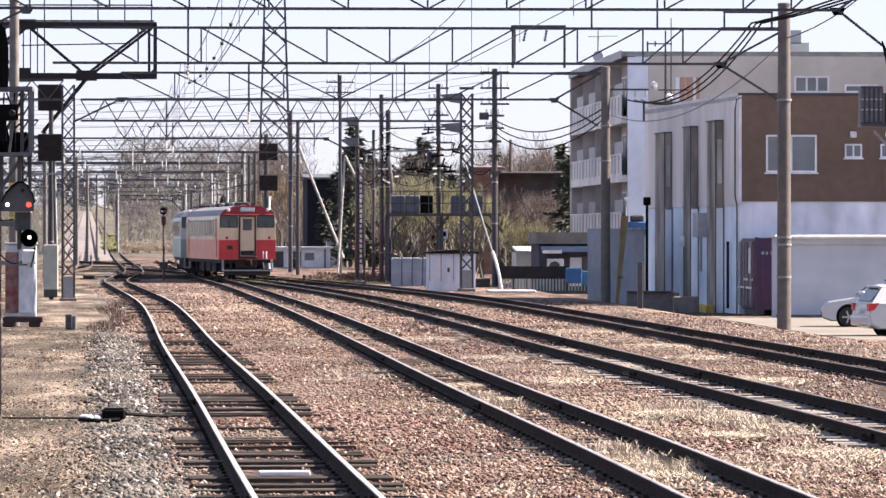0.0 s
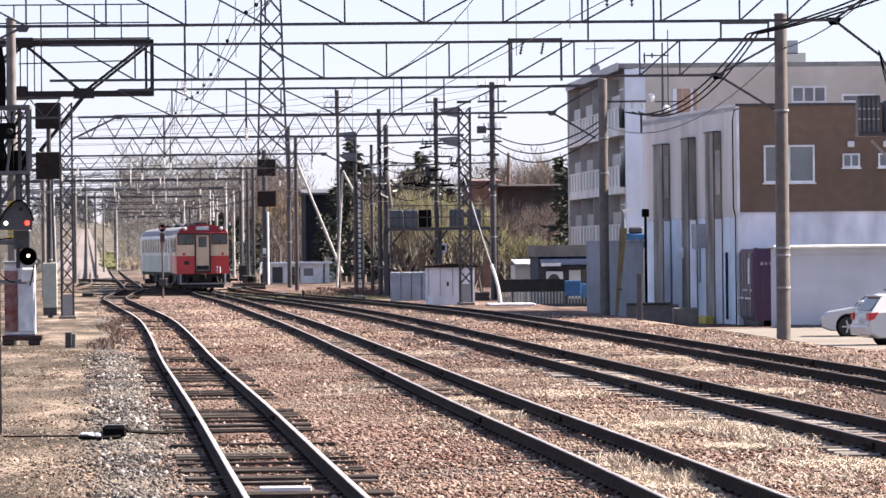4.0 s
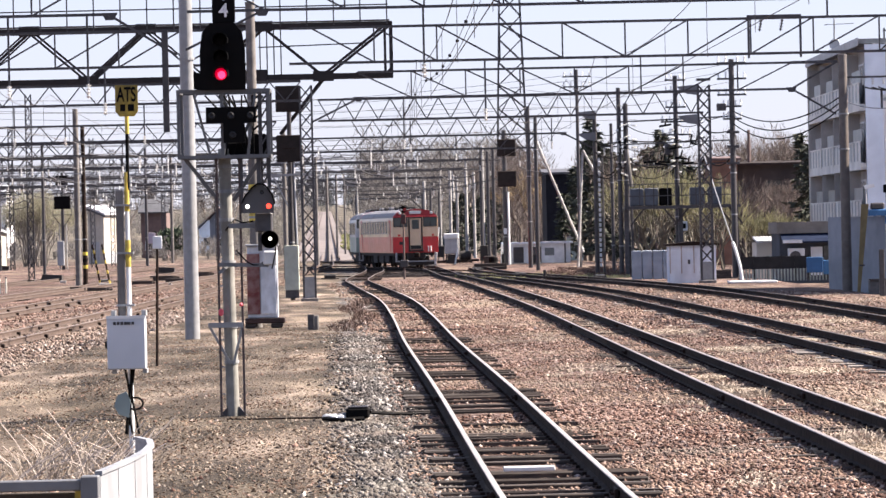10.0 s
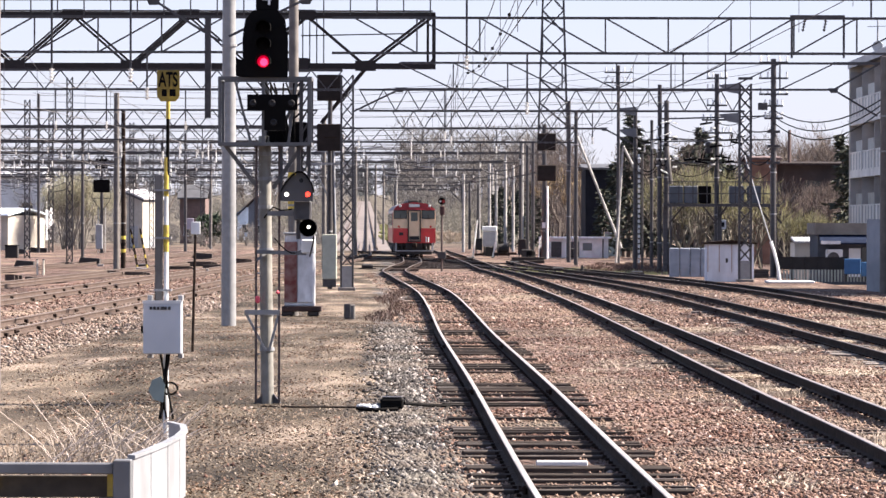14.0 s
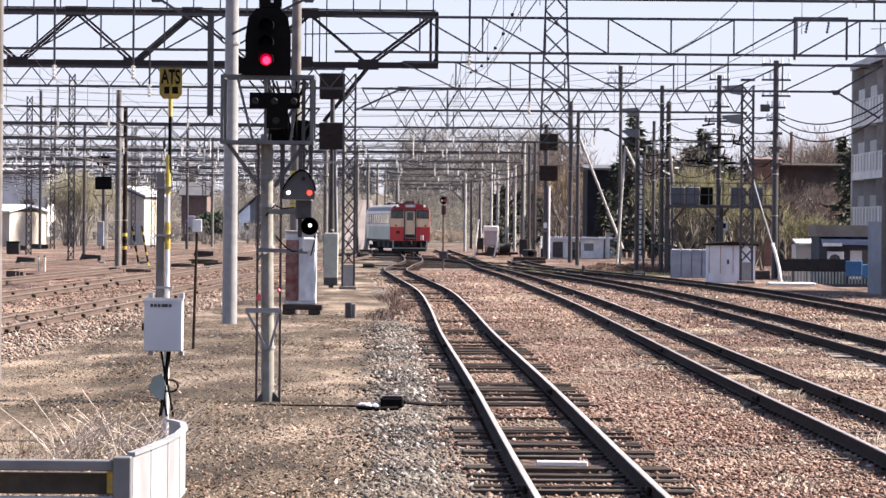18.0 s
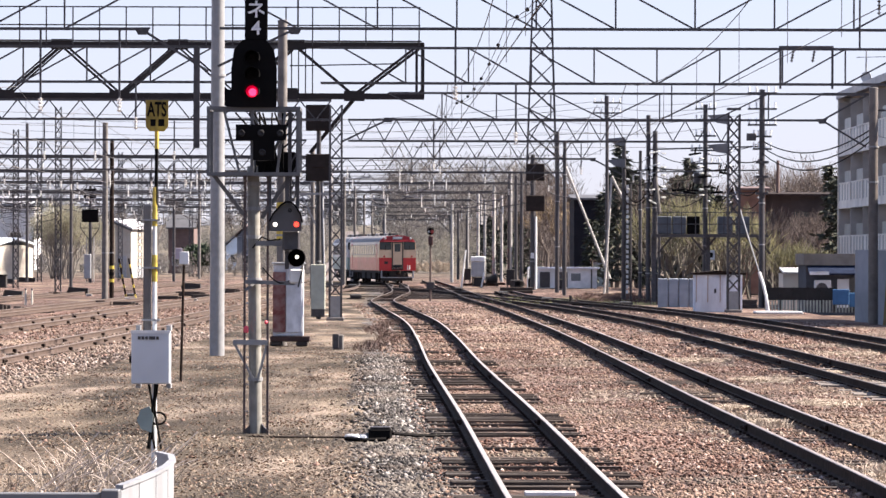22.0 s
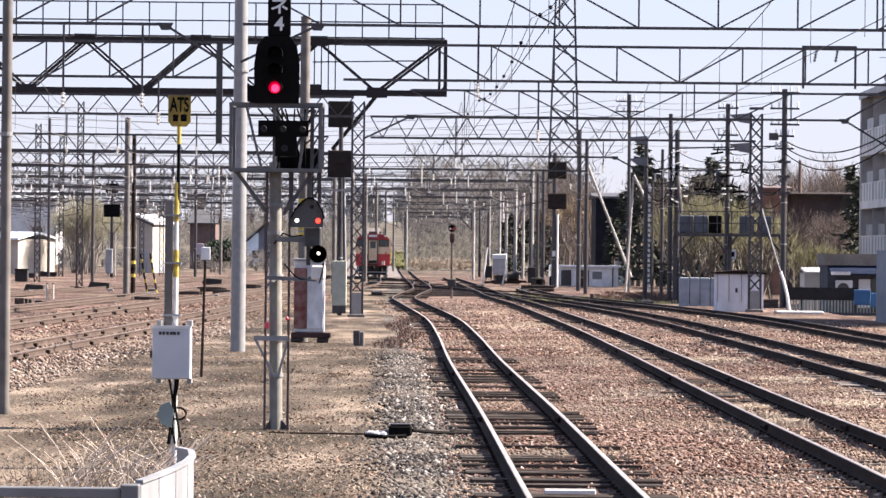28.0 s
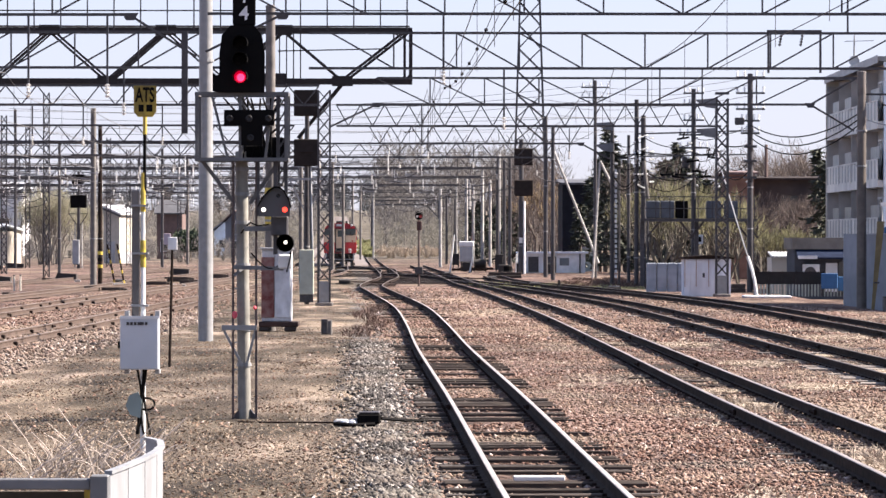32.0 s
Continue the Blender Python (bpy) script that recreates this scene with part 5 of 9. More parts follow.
# small colour-light on a slim post at the throat
ds = thing("shunting_signal", (-0.91, 252, 0), "slim post with a round dark shunting signal", "signal")
part("post", Shape().tube((0, 0, -0.1), (0, 0, 3.7), 0.06, 0.05, 8), mat("brown_signal_post", (0.10, 0.065, 0.06), (0.06, 0.042, 0.04), 0.7), ds, "brown-painted post")
part("head", Shape().turned([(0, 0), (0.18, 0), (0.2, 0.05), (0.18, 0.14), (0, 0.14)], (0, -0.2, 3.72), "y", 18), BLACK, ds)
part("lens", Shape().turned([(0, -0.01), (0.09, -0.01), (0.09, 0.02)], (0.09, -0.21, 3.7), "y", 12), mat("dull_red_glass", (0.35, 0.02, 0.02), None, 0.3), ds)
part("lens", Shape().turned([(0, -0.01), (0.06, -0.01), (0.06, 0.02)], (-0.09, -0.21, 3.7), "y", 12), WHITE, ds)
part("lamp_box", Shape().box(-0.12, 0.14, -0.2, 0.1, 2.95, 3.45, 0.03), mat("dark_red_case", (0.06, 0.018, 0.018), (0.04, 0.014, 0.014), 0.6), ds, "dark red lamp case")
part("hood", Shape().prism([(-0.2, 3.78), (-0.14, 3.9), (0.0, 3.95), (0.14, 3.9), (0.2, 3.78), (0.22, 3.79), (0.15, 3.93), (0.0, 3.98), (-0.15, 3.93), (-0.22, 3.79)], "y", -0.4, -0.2), BLACK, ds)
part("step_box", Shape().box(-0.22, 0.22, -0.2, 0.1, 0.6, 1.0, 0.03), DARK_STEEL, ds)

for key, label, span, kind_, sunk, j0 in (("T1", "narrow-gauge track on dark tarred sleepers in brown ballast", (30, 240), SLEEPERS, -0.012, 43), ("T2", "narrow-gauge track with sleepers half buried in ballast", (34, 160), SLEEPERS, 0.012, 41),
                                        ("T3", "narrow-gauge track with weathered pale sleepers", (55, 190), PALE_SLEEPERS, 0.0, 56), ("T4", "narrow-gauge track beside the yard edge", (75, 190), PALE_SLEEPERS, 0.025, 70),
                                        ("L1", "curving side track with rusty rails", (100, 220), PALE_SLEEPERS, 0.02, 80), ("L2", "curving side track with rusty rails", (130, 250), PALE_SLEEPERS, 0.02, 100), ("L3", "far side track with rusty rails", (0, 0), SLEEPERS, 0.02, 0),
                                        ("L4", "far side track with rusty rails", (0, 0), SLEEPERS, 0.02, 0), ("X1", "crossover track of the yard throat", (0, 0), SLEEPERS, 0.02, 0), ("X2", "crossover track of the yard throat", (0, 0), SLEEPERS, 0.02, 0), ("M1", "main track running on towards a distant rise", (0, 0), SLEEPERS, 0.02, 0)):
    build_track(key, label, span, kind_, sunk, j0, len(label))
tuft("dry_grass", [(4.75, 69, 0.35), (4.55, 72, 0.25), (5.05, 52, 0.4), (5.0, 54.5, 0.4), (5.2, 49.5, 0.35), (8.1, 82, 0.3), (7.0, 67, 0.5), (7.2, 64, 0.6), (7.4, 61.5, 0.5), (7.6, 59, 0.5), (5.6, 50, 0.3)], "pale dry grass tufts between the rails", 3, 190, 0.17, None, 1.7, 0.5)
tuft("dead_grass", MATS, "flattened pale dead grass among the ballast", 31, 2300, 0.06, None, 3.0)
rngg = random.Random(8)
thatch = []
while len(thatch) < 900:
    py = 44 + 100 * rngg.random() ** 1.3
    px = rngg.uniform(near_track(TRACKS["T1"], py) + 0.9, 0.125 * py + 1.5)
    if rngg.random() < matted(px, py):
        thatch.append((px, py, 0.22))
tuft("dead_grass", thatch, "thin dead grass growing through the ballast", 32, 26, 0.06, None, 2.5)
BLEACHED = mat("bleached_stalk", (0.442, 0.383, 0.340), (0.323, 0.272, 0.238), 0.9, 0, 6, 1)


def stalks(seed, count):
    rng = random.Random(seed)
    ob = thing("dead_stalks", (0, 0, 0), "long bleached dead weed stalks leaning by a post", "weeds", kind="")
    for k in range(count):
        x, y = rng.uniform(-4.3, -3.15), rng.uniform(47, 53)
        p = Vector((x, y, surface(x, y)))
        d = Vector((rng.choice((-1, 1, 1)) * rng.uniform(0.3, 0.9), rng.uniform(-0.3, 0.3), rng.uniform(0.35, 0.9))) * rng.uniform(0.35, 0.8)
        part("stalk", Shape().path([p, p + d * 0.5 + Vector((0, 0, 0.05)), p + d * 0.8 + Vector((0, 0, 0.02)), p + d], 0.006, 4), BLEACHED, ob)


LITTER = mat("dead_leaf_litter", (0.23, 0.15, 0.1), (0.13, 0.085, 0.06), 0.95, 0, 2, 0.5, 0, (1, 1, 1), 0.7)
rngd = random.Random(15)
spots_ = []
while len(spots_) < 1700:
    py = 42 + 90 * rngd.random() ** 1.4
    px = rngd.uniform(-0.095 * py, near_track(TRACKS["T1"], py) - 1.5)
    if noise.noise((px * 0.5, py * 0.12, 21.0)) > rngd.uniform(-0.5, 0.6):
        spots_.append((px, py, 0.3))
tuft("leaf_litter", spots_[:1100], "brown dead stems and leaves on the earth", 41, 12, 0.035, LITTER, 2.5, 1.3)
tuft("leaf_litter", spots_[1100:], "bleached grass bits on the earth", 42, 12, 0.04, None, 2.5, 0.9)
BRAMBLE = mat("red_brown_bramble", (0.15, 0.092, 0.072), (0.085, 0.055, 0.045), 0.9, 0, 3, 0.6, island=0.4)
tuft("brambles", [(-1.75 - 0.011 * (y - 120) + 0.3 * math.sin(2.3 * y), y, 0.45) for y in range(122, 178, 3)], "low red-brown brambles beside the track", 51, 50, 0.2, BRAMBLE, 2.0, 1.0)
stalks(2, 70)
tuft("dry_weeds", [(-3.6, 47, 0.5), (-4.1, 49, 0.6), (-3.3, 50, 0.4), (-4.4, 46, 0.5), (-4.0, 52, 0.6), (-4.8, 50, 0.5)], "bleached dry weeds at the platform end", 4, 40, 0.42, None, 1.6, 0.45)
tuft("dry_grass", [(14.2 + 0.5 * math.sin(k), 100 + 4 * k, 0.6) for k in range(18)], "pale dry grass along the yard edge", 9, 70, 0.1)

# ---- buildings beside the yard ----
TAUPE = mat("taupe_cladding", (0.37, 0.335, 0.3), (0.15, 0.132, 0.115), 0.75, 0, 1.4, 0.8, 0, (1, 1, 0.3), grime=0.6)
BEIGE = mat("beige_corrugated_wall", (0.798, 0.761, 0.719), (0.604, 0.572, 0.536), 0.75, 0, 0.6, 0.25, 0, (1, 1, 0.3))
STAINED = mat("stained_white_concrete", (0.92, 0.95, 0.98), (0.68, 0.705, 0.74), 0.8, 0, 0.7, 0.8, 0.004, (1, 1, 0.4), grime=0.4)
GARAGE_WALL = mat("lavender_grey_panel", (0.448, 0.470, 0.532), (0.403, 0.426, 0.487), 0.6, 0, 1.2, 0.5, grime=0.15)
OLIVE = mat("beige_render", (0.550, 0.525, 0.463), (0.500, 0.475, 0.419), 0.85, 0, 1.5, 0.2)
# white render with the blue of skylight on shaded walls tinted in
SNOWY = mat("skylit_white_render", (0.735, 0.815, 0.900), (0.640, 0.715, 0.795), 0.8, 0, 1.2, 0.25)
PURPLE = mat("purple_container_paint", (0.062, 0.024, 0.072), (0.05, 0.02, 0.06), 0.5, 0, 3, 0.6)
BLIND = mat("window_with_grey_blind", (0.17, 0.19, 0.2), (0.14, 0.155, 0.165), 0.15, 0, 0.7, 0.6)
BLUE = mat("blue_plastic", (0.018, 0.10, 0.25), (0.014, 0.08, 0.2), 0.6)
HAZY = mat("pale_curtained_glass", (0.5, 0.485, 0.46), (0.36, 0.35, 0.335), 0.25, 0, 1.5, 0.6)
NAVY = mat("navy_awning", (0.02, 0.03, 0.06), (0.014, 0.02, 0.042), 0.85, spec=0.06)
NET = mat("black_net", (0.012, 0.012, 0.014), None, 0.9)


def window(parent, name, x0, x1, z0, z1, y, panes, frame_material=None, glass=None, t=0.06):
    """A window on a wall that faces the camera, its frame proud of the wall."""
    fm, gm = frame_material or WHITE, glass or BLIND
    w = part(name, Shape().box(x0, x1, y - 0.05, y - 0.002, z0, z0 + t).box(x0, x1, y - 0.05, y - 0.002, z1 - t, z1).box(x0, x0 + t, y - 0.05, y - 0.002, z0 + t, z1 - t).box(x1 - t, x1, y - 0.05, y - 0.002, z0 + t, z1 - t), fm, parent)
    xs = np.linspace(x0 + t, x1 - t, panes + 1)
    for i in range(panes):
        part("pane", Shape().box(float(xs[i]), float(xs[i + 1]), y - 0.02, y - 0.004, z0 + t, z1 - t), gm, w)
        if i:
            part("mullion", Shape().box(float(xs[i]) - t / 2, float(xs[i]) + t / 2, y - 0.055, y - 0.021, z0 + t, z1 - t), fm, w)
    part("sill", Shape().box(x0 - 0.05, x1 + 0.05, y - 0.1, y - 0.002, z0 - 0.05, z0 - 0.004), fm, w)
    return w


# the brown building: its nearest corner is the origin, the side wall runs back
CX, CY, CZ = 19.84, 166.0, -0.38
shop = thing("shop_building", (CX, CY, CZ), "two-storey building, brown siding over stained white concrete", "building")
H, HB = 7.8, 4.03
part("lower_wall", Shape().box(0, 19, 0, 0.3, 0, HB), STAINED, shop, "stained white concrete wall")
part("upper_wall", Shape().box(0.02, 19, -0.06, 0.3, HB + 0.004, H), BROWN, shop, "dark brown siding")
def on_side(s, out):
    """A point s along the side wall and out from it."""
    return (-0.067 * s - out, s - 0.067 * out)
def side_slab(s0, s1, out0, out1, z0, z1):
    return Shape().prism([on_side(s0, out0), on_side(s1, out0), on_side(s1, out1), on_side(s0, out1)], "z", z0, z1)
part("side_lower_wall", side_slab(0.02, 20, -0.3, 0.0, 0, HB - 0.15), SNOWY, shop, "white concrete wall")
part("side_upper_wall", side_slab(0.02, 20, -0.3, 0.03, HB - 0.146, H), BEIGE, shop, "grey-beige corrugated metal wall")
for k in range(24):
    part("siding_batten", Shape().box(0.45 + k * 0.455, 0.47 + k * 0.455, -0.063, -0.06, HB + 0.02, H - 0.1), BROWN, shop)
part("back_wall", Shape().box(-1.3, 19, 19.7, 20, 0, H), STAINED, shop)
part("end_wall", Shape().box(18.7, 19, 0.3, 19.7, 0, H), STAINED, shop)
part("roof", Shape().prism([(-0.05, 0.25), (-1.4, 20.05), (19.05, 20.05), (19.05, 0.25)], "z", H - 0.15, H - 0.02), GREY, shop)
part("parapet_cap", Shape().box(-0.05, 19.05, -0.1, 0.32, H, H + 0.09), DARK_STEEL, shop)
part("parapet_cap", side_slab(0.0, 20, -0.3, 0.06, H, H + 0.09), WHITE, shop)
part("corner_trim", Shape().box(-0.03, 0.07, -0.09, 0.02, HB - 0.05, H), WHITE, shop, "white corner trim")
part("downpipe", Shape().path([(-0.09, -0.05, 0.0), (-0.09, -0.05, 3.9), (-0.16, -0.05, 4.2), (-0.16, -0.05, H - 0.5), (-0.1, -0.06, H - 0.15), (0.05, -0.1, H - 0.08)], 0.024, 8), BLACK, shop, "black cable conduit")
for s, l, top in ((2.9, 1.8, 6.95), (8.1, 1.6, 6.85), (13.8, 2.2, 6.75)):
    d = part("duct", side_slab(s, s + l, 0.05, 0.32, 0, top), TAUPE, shop, "streaked taupe duct")
    part("duct_cap", side_slab(s - 0.03, s + l + 0.03, 0.05, 0.36, top, top + 0.05), DARK_STEEL, d)
    part("duct_joint", side_slab(s - 0.02, s + l + 0.02, 0.05, 0.34, HB - 0.2, HB - 0.13), TAUPE, d)
for s, top in ((2.9, 6.95), (8.1, 6.85), (13.8, 6.75)):
    part("duct_face", side_slab(s - 0.012, s - 0.002, 0.05, 0.3, 0, HB - 0.22), STAINED, shop, "whitened lower face of a duct")
    part("duct_seam", side_slab(s - 0.012, s + 0.04, 0.3, 0.335, 0, top), DARK_STEEL, shop, "dark corner seam of a duct")
# a pale strip on the upper front face of two ducts
for s in (2.9, 13.8):
    part("duct_window", side_slab(s - 0.014, s - 0.002, 0.1, 0.26, 4.7, 6.3), HAZY, shop, "pale strip on a duct face")
for s in (4.9, 16.4):
    part("slit_window", side_slab(s, s + 0.9, 0.03, 0.07, 4.6, 6.2), BLIND, shop)
eb = part("electric_box", side_slab(5.6, 6.6, 0.06, 0.5, 2.75, 3.65), GREY, shop, "grey electric box")
part("conduit", Shape().tube((*on_side(6.0, 0.3), 1.5), (*on_side(6.0, 0.3), 2.75), 0.04), STEEL, eb)
part("vent_hood", Shape().turned([(0.0, 0.22), (0.14, 0.19), (0.22, 0.1), (0.25, 0.0), (0.25, -0.2), (0.0, -0.2)], (*on_side(9.6, 0.26), 2.6), n=14), WHITE, shop, "white rounded vent hood")
part("wall_pipe", Shape().tube((*on_side(1.7, 0.1), 0.2), (*on_side(1.7, 0.1), 2.6), 0.05), NAVY, shop, "navy pipe on the wall")
part("planting_box", side_slab(2.7, 4.9, 0.43, 0.7, 0, 0.3), YELLOW, shop, "yellow-painted kerb")
window(shop, "window", 0.94, 2.76, 4.68 - CZ, 6.02 - CZ, -0.062, 2, t=0.07)
window(shop, "small_window", 23.60 - CX, 24.22 - CX, 5.20 - CZ, 5.70 - CZ, -0.062, 2)
window(shop, "small_window", 24.88 - CX, 25.50 - CX, 5.20 - CZ, 5.70 - CZ, -0.062, 2)
for x in (1509, 1573):
    v = part("vent_cover", Shape().box((x - 320) * 0.02 - CX, (x - 308) * 0.02 - CX, -0.2, -0.06, 5.92 - CZ, 6.14 - CZ, 0.03), WHITE, shop)
part("wall_panel", Shape().box(24.96 - CX, 25.60 - CX, -0.075, -0.062, 4.2, 5.3), BROWN, shop)
# roof-top mast with a camera and loudspeaker
rm = thing("antenna_mast", (18.86, 182, 7.0), "slim roof mast with camera and aerial", "antenna")
part("mast", Shape().tube((0, 0, 0), (0, 0, 3.4), 0.05, 0.03).tube((0.22, 0, 0), (0.22, 0, 3.9), 0.03, 0.02), DARK_STEEL, rm)
part("aerial", Shape().bar((-0.75, 0, 2.9), (0.25, 0, 2.9), 0.05).bar((-0.7, 0, 2.6), (-0.7, 0, 3.0), 0.06).bar((-0.4, 0, 2.8), (-0.4, 0, 3.0), 0.06), DARK_STEEL, rm)
part("bracket", Shape().bar((-0.3, 0, 1.1), (0.9, 0, 1.1), 0.05), DARK_STEEL, rm)
part("camera_dome", Shape().turned([(0, 0.2), (0.12, 0.12), (0.14, 0), (0.08, -0.12), (0, -0.15)], (-0.45, 0, 1.25), n=12), WHITE, rm)
part("lamp", Shape().turned([(0, 0.12), (0.12, 0.06), (0.14, -0.05), (0, -0.1)], (0.12, -0.2, 0.85), n=12), WHITE, rm)
part("frame_leg", Shape().bar((-0.9, 0, 0.6), (0.3, 0, 0.6), 0.07).bar((-0.85, 0, -0.1), (-0.85, 0, 0.6), 0.08).bar((0.0, 0, -0.1), (0.0, 0, 0.6), 0.08), DARK_STEEL, rm)

# garage, container
gr = thing("garage", (20.18, 158, -0.36), "low lavender-grey garage with a plain flush wall", "garage")
part("front_wall", Shape().box(0, 12, 0, 0.15, 0, 2.72), GARAGE_WALL, gr)
part("side_wall", Shape().box(0, 0.15, 0.15, 1.5, 0, 2.7), GARAGE_WALL, gr)
part("back_wall", Shape().box(0.15, 12, 1.35, 1.5, 0, 2.7), GARAGE_WALL, gr)
part("roof", Shape().box(-0.1, 12, -0.2, 1.6, 2.724, 2.8, 0.02), WHITE, gr, "white metal roof edge")
part("gutter", Shape().tube((-0.12, -0.25, 2.76), (12, -0.25, 2.76), 0.06), WHITE, gr)
part("fascia", Shape().box(0, 12, -0.1, -0.002, 2.52, 2.7), GARAGE_WALL, gr)
for k in range(5):
    part("panel_seam", Shape().box(2.3 * k + 1.6, 2.3 * k + 1.612, -0.004, 0.0, 0.05, 2.5), GARAGE_WALL, gr)
part("footing", Shape().box(-0.03, 12, -0.04, 0.2, -0.1, 0.12), CONCRETE, gr)
ct = thing("freight_container", (19.93, 162, -0.34), "dark purple freight container with a white notice", "container")
part("body", Shape().box(0, 2.3, 0, 4.5, 0.2, 2.68, 0.03), PURPLE, ct)
for x in (0.0, 2.2):
    part("corner_post", Shape().box(x - 0.02, x + 0.1, -0.03, 0.09, 0.15, 2.72), PURPLE, ct)
for z in (0.2, 2.6):
    part("end_rail", Shape().box(0.1, 2.2, -0.03, 0.0, z, z + 0.1), PURPLE, ct)
for k in range(7):
    part("corrugation", Shape().box(0.2 + 0.28 * k, 0.32 + 0.28 * k, -0.018, -0.001, 0.32, 2.58, 0.006), PURPLE, ct)
for y0_, y1_ in ((0.15, 2.2), (2.25, 4.35)):
    dr = part("side_door", Shape().box(-0.05, -0.002, y0_, y1_, 0.3, 2.58, 0.01), mat("faded_purple_door", (0.095, 0.042, 0.075), (0.06, 0.027, 0.05), 0.5, 0, 3, 0.6) if y0_ < 1 else bpy.data.materials["faded_purple_door"], ct, "faded purple side door")
    for y_ in (y0_ + 0.35, y1_ - 0.3):
        part("lock_rod", Shape().tube((-0.09, y_, 0.32), (-0.09, y_, 2.55), 0.03), STEEL, dr)
        part("rod_keeper", Shape().box(-0.11, -0.05, y_ - 0.09, y_ + 0.09, 1.2, 1.28), WHITE, dr)
    part("handle", Shape().box(-0.12, -0.08, y0_ + 0.3, y1_ - 0.3, 0.92, 0.99), WHITE, dr)
part("notice", Shape().box(-0.056, -0.051, 0.9, 1.6, 1.45, 2.35), WHITE, ct, "white paper notice")
for k, w in enumerate((0.1, 0.07, 0.12, 0.05, 0.1)):
    part("lettering_bar", Shape().box(0.2 + k * 0.16, 0.2 + k * 0.16 + w, -0.024, -0.019, 2.12, 2.22), GREY, ct)
for x in (0.1, 1.9):
    part("skid", Shape().box(x, x + 0.2, 0, 4.5, 0.0, 0.2), DARK_STEEL, ct)

# low walls and posts in front of the side wall
lw = thing("low_wall", (0, 0, -0.3), "low grey concrete wall beside a building", "wall")
part("block", Shape().box(15.84, 17.70, 166, 166.4, 0, 0.72, 0.03), CONCRETE, lw)
part("block", Shape().box(17.29, 18.18, 164, 164.4, 0, 0.6, 0.03), CONCRETE, lw)
part("coping", Shape().box(15.82, 17.40, 165.9, 166.45, 0.724, 0.77), DARK_STEEL, lw)
solo("bollard", Shape().box(-0.09, 0.09, -0.09, 0.09, 0, 1.75, 0.02), DARK_STEEL, "dark square post standing by a low wall", "post", (15.71, 160, -0.2))
pl = thing("pipe_post", (17.14, 172, -0.3), "slim black post with a square head", "post")
part("pipe", Shape().tube((0, 0, 0), (0, 0, 3.9), 0.055, 0.05), BLACK, pl)
part("head_box", Shape().box(-0.13, 0.13, -0.1, 0.1, 3.85, 4.15, 0.02), BLACK, pl)
gw = thing("yard_wall", (0, 0, -0.3), "plain grey metal wall beside the tracks", "wall")
part("sheet", Shape().prism([(15.66, 180), (17.25, 174), (17.25, 174.2), (15.66, 180.2)], "z", 0, 3.0), mat("grey_blue_sheet", (0.2, 0.222, 0.265), (0.175, 0.195, 0.235), 0.6, 0, 2, 0.4), gw)
for k in range(5):
    part("cap_seam", Shape().box(16.21 + 0.28 * k, 16.21 + 0.28 * k + 0.02, 173.6 - 0.0 * k, 178.3 - 4.2 * k / 5, 2.98, 3.02), GREY, gw)
lb = thing("leaning_board", (15.98, 172.2, -0.3), "ochre-brown board leaning beside a pole", "board")
part("plank", Shape().prism([(0.0, 0.0), (0.1, 0.0), (0.5, 3.45), (0.22, 3.45), (0.16, 2.4)], "y", 0, 0.05), mat("ochre_board", (0.25, 0.19, 0.09), (0.17, 0.13, 0.065), 0.85, 0, 3, 0.8), lb)
part("batten", Shape().bar((0.1, -0.03, 1.2), (0.3, -0.03, 1.2), 0.05), DARK_STEEL, lb)
sl = thing("street_lamp", (18.08, 190, -0.3), "small white street lamp on a thin pole", "street lamp")
part("pole", Shape().tube((0, 0, 0), (0, 0, 4.2), 0.04, 0.03), GREY, sl)
part("head", Shape().prism([(0.0, 4.1), (0.35, 4.2), (0.33, 4.32), (-0.1, 4.28)], "y", -0.1, 0.1), WHITE, sl)
tk = thing("roof_tank", (18.50, 190, 2.4), "blue water tank on a flat roof", "tank")
part("tank", Shape().box(-0.35, 0.4, -0.3, 0.3, 0.0, 0.6, 0.05), BLUE, tk)
part("lid", Shape().box(-0.25, 0.3, -0.25, 0.25, 0.6, 0.85, 0.05), DARK_STEEL, tk)
part("stand", Shape().box(-0.4, 0.45, -0.35, 0.35, -2.7, 0.0), GREY, tk)

# ---- apartment block ----
CREAM_WALL = mat("cream_balcony_paint", (0.74, 0.73, 0.69), (0.68, 0.67, 0.63), 0.7, 0, 2, 0.5)
SCREEN = mat("frosted_balcony_screen", (0.25, 0.275, 0.29), (0.19, 0.21, 0.225), 0.4, 0, 2, 0.5)
AX, AY = 22.74, 238.0
ap = thing("apartment_block", (AX, AY, -0.6), "four-storey beige apartment block with balconies", "building")
FL, TOP = 3.0, 12.15
part("gable_wall", Shape().box(0, 1.05, 0, 0.3, 0, TOP - 0.05), SNOWY, ap, "white rendered gable strip")
part("gable_wall", Shape().box(1.06, 40, 0.02, 0.3, 0, TOP), OLIVE, ap, "beige rendered wall")
part("recessed_wall", Shape().box(0.45, 0.75, 0.3, 32, 0, TOP), mat("beige_recess_render", (0.46, 0.435, 0.41), (0.38, 0.36, 0.34), 0.85, 0, 1.5, 0.3), ap, "beige recessed wall")
part("back_wall", Shape().box(0.2, 40, 32, 32.3, 0, TOP), OLIVE, ap)
part("roof", Shape().box(-0.3, 40, 0.3, 32.4, TOP + 0.004, TOP + 0.25), DULL, ap, "grey flat roof")
part("roof_edge", Shape().box(-0.35, -0.3, 0.2, 32.45, TOP - 0.1, TOP + 0.3), GREY, ap)
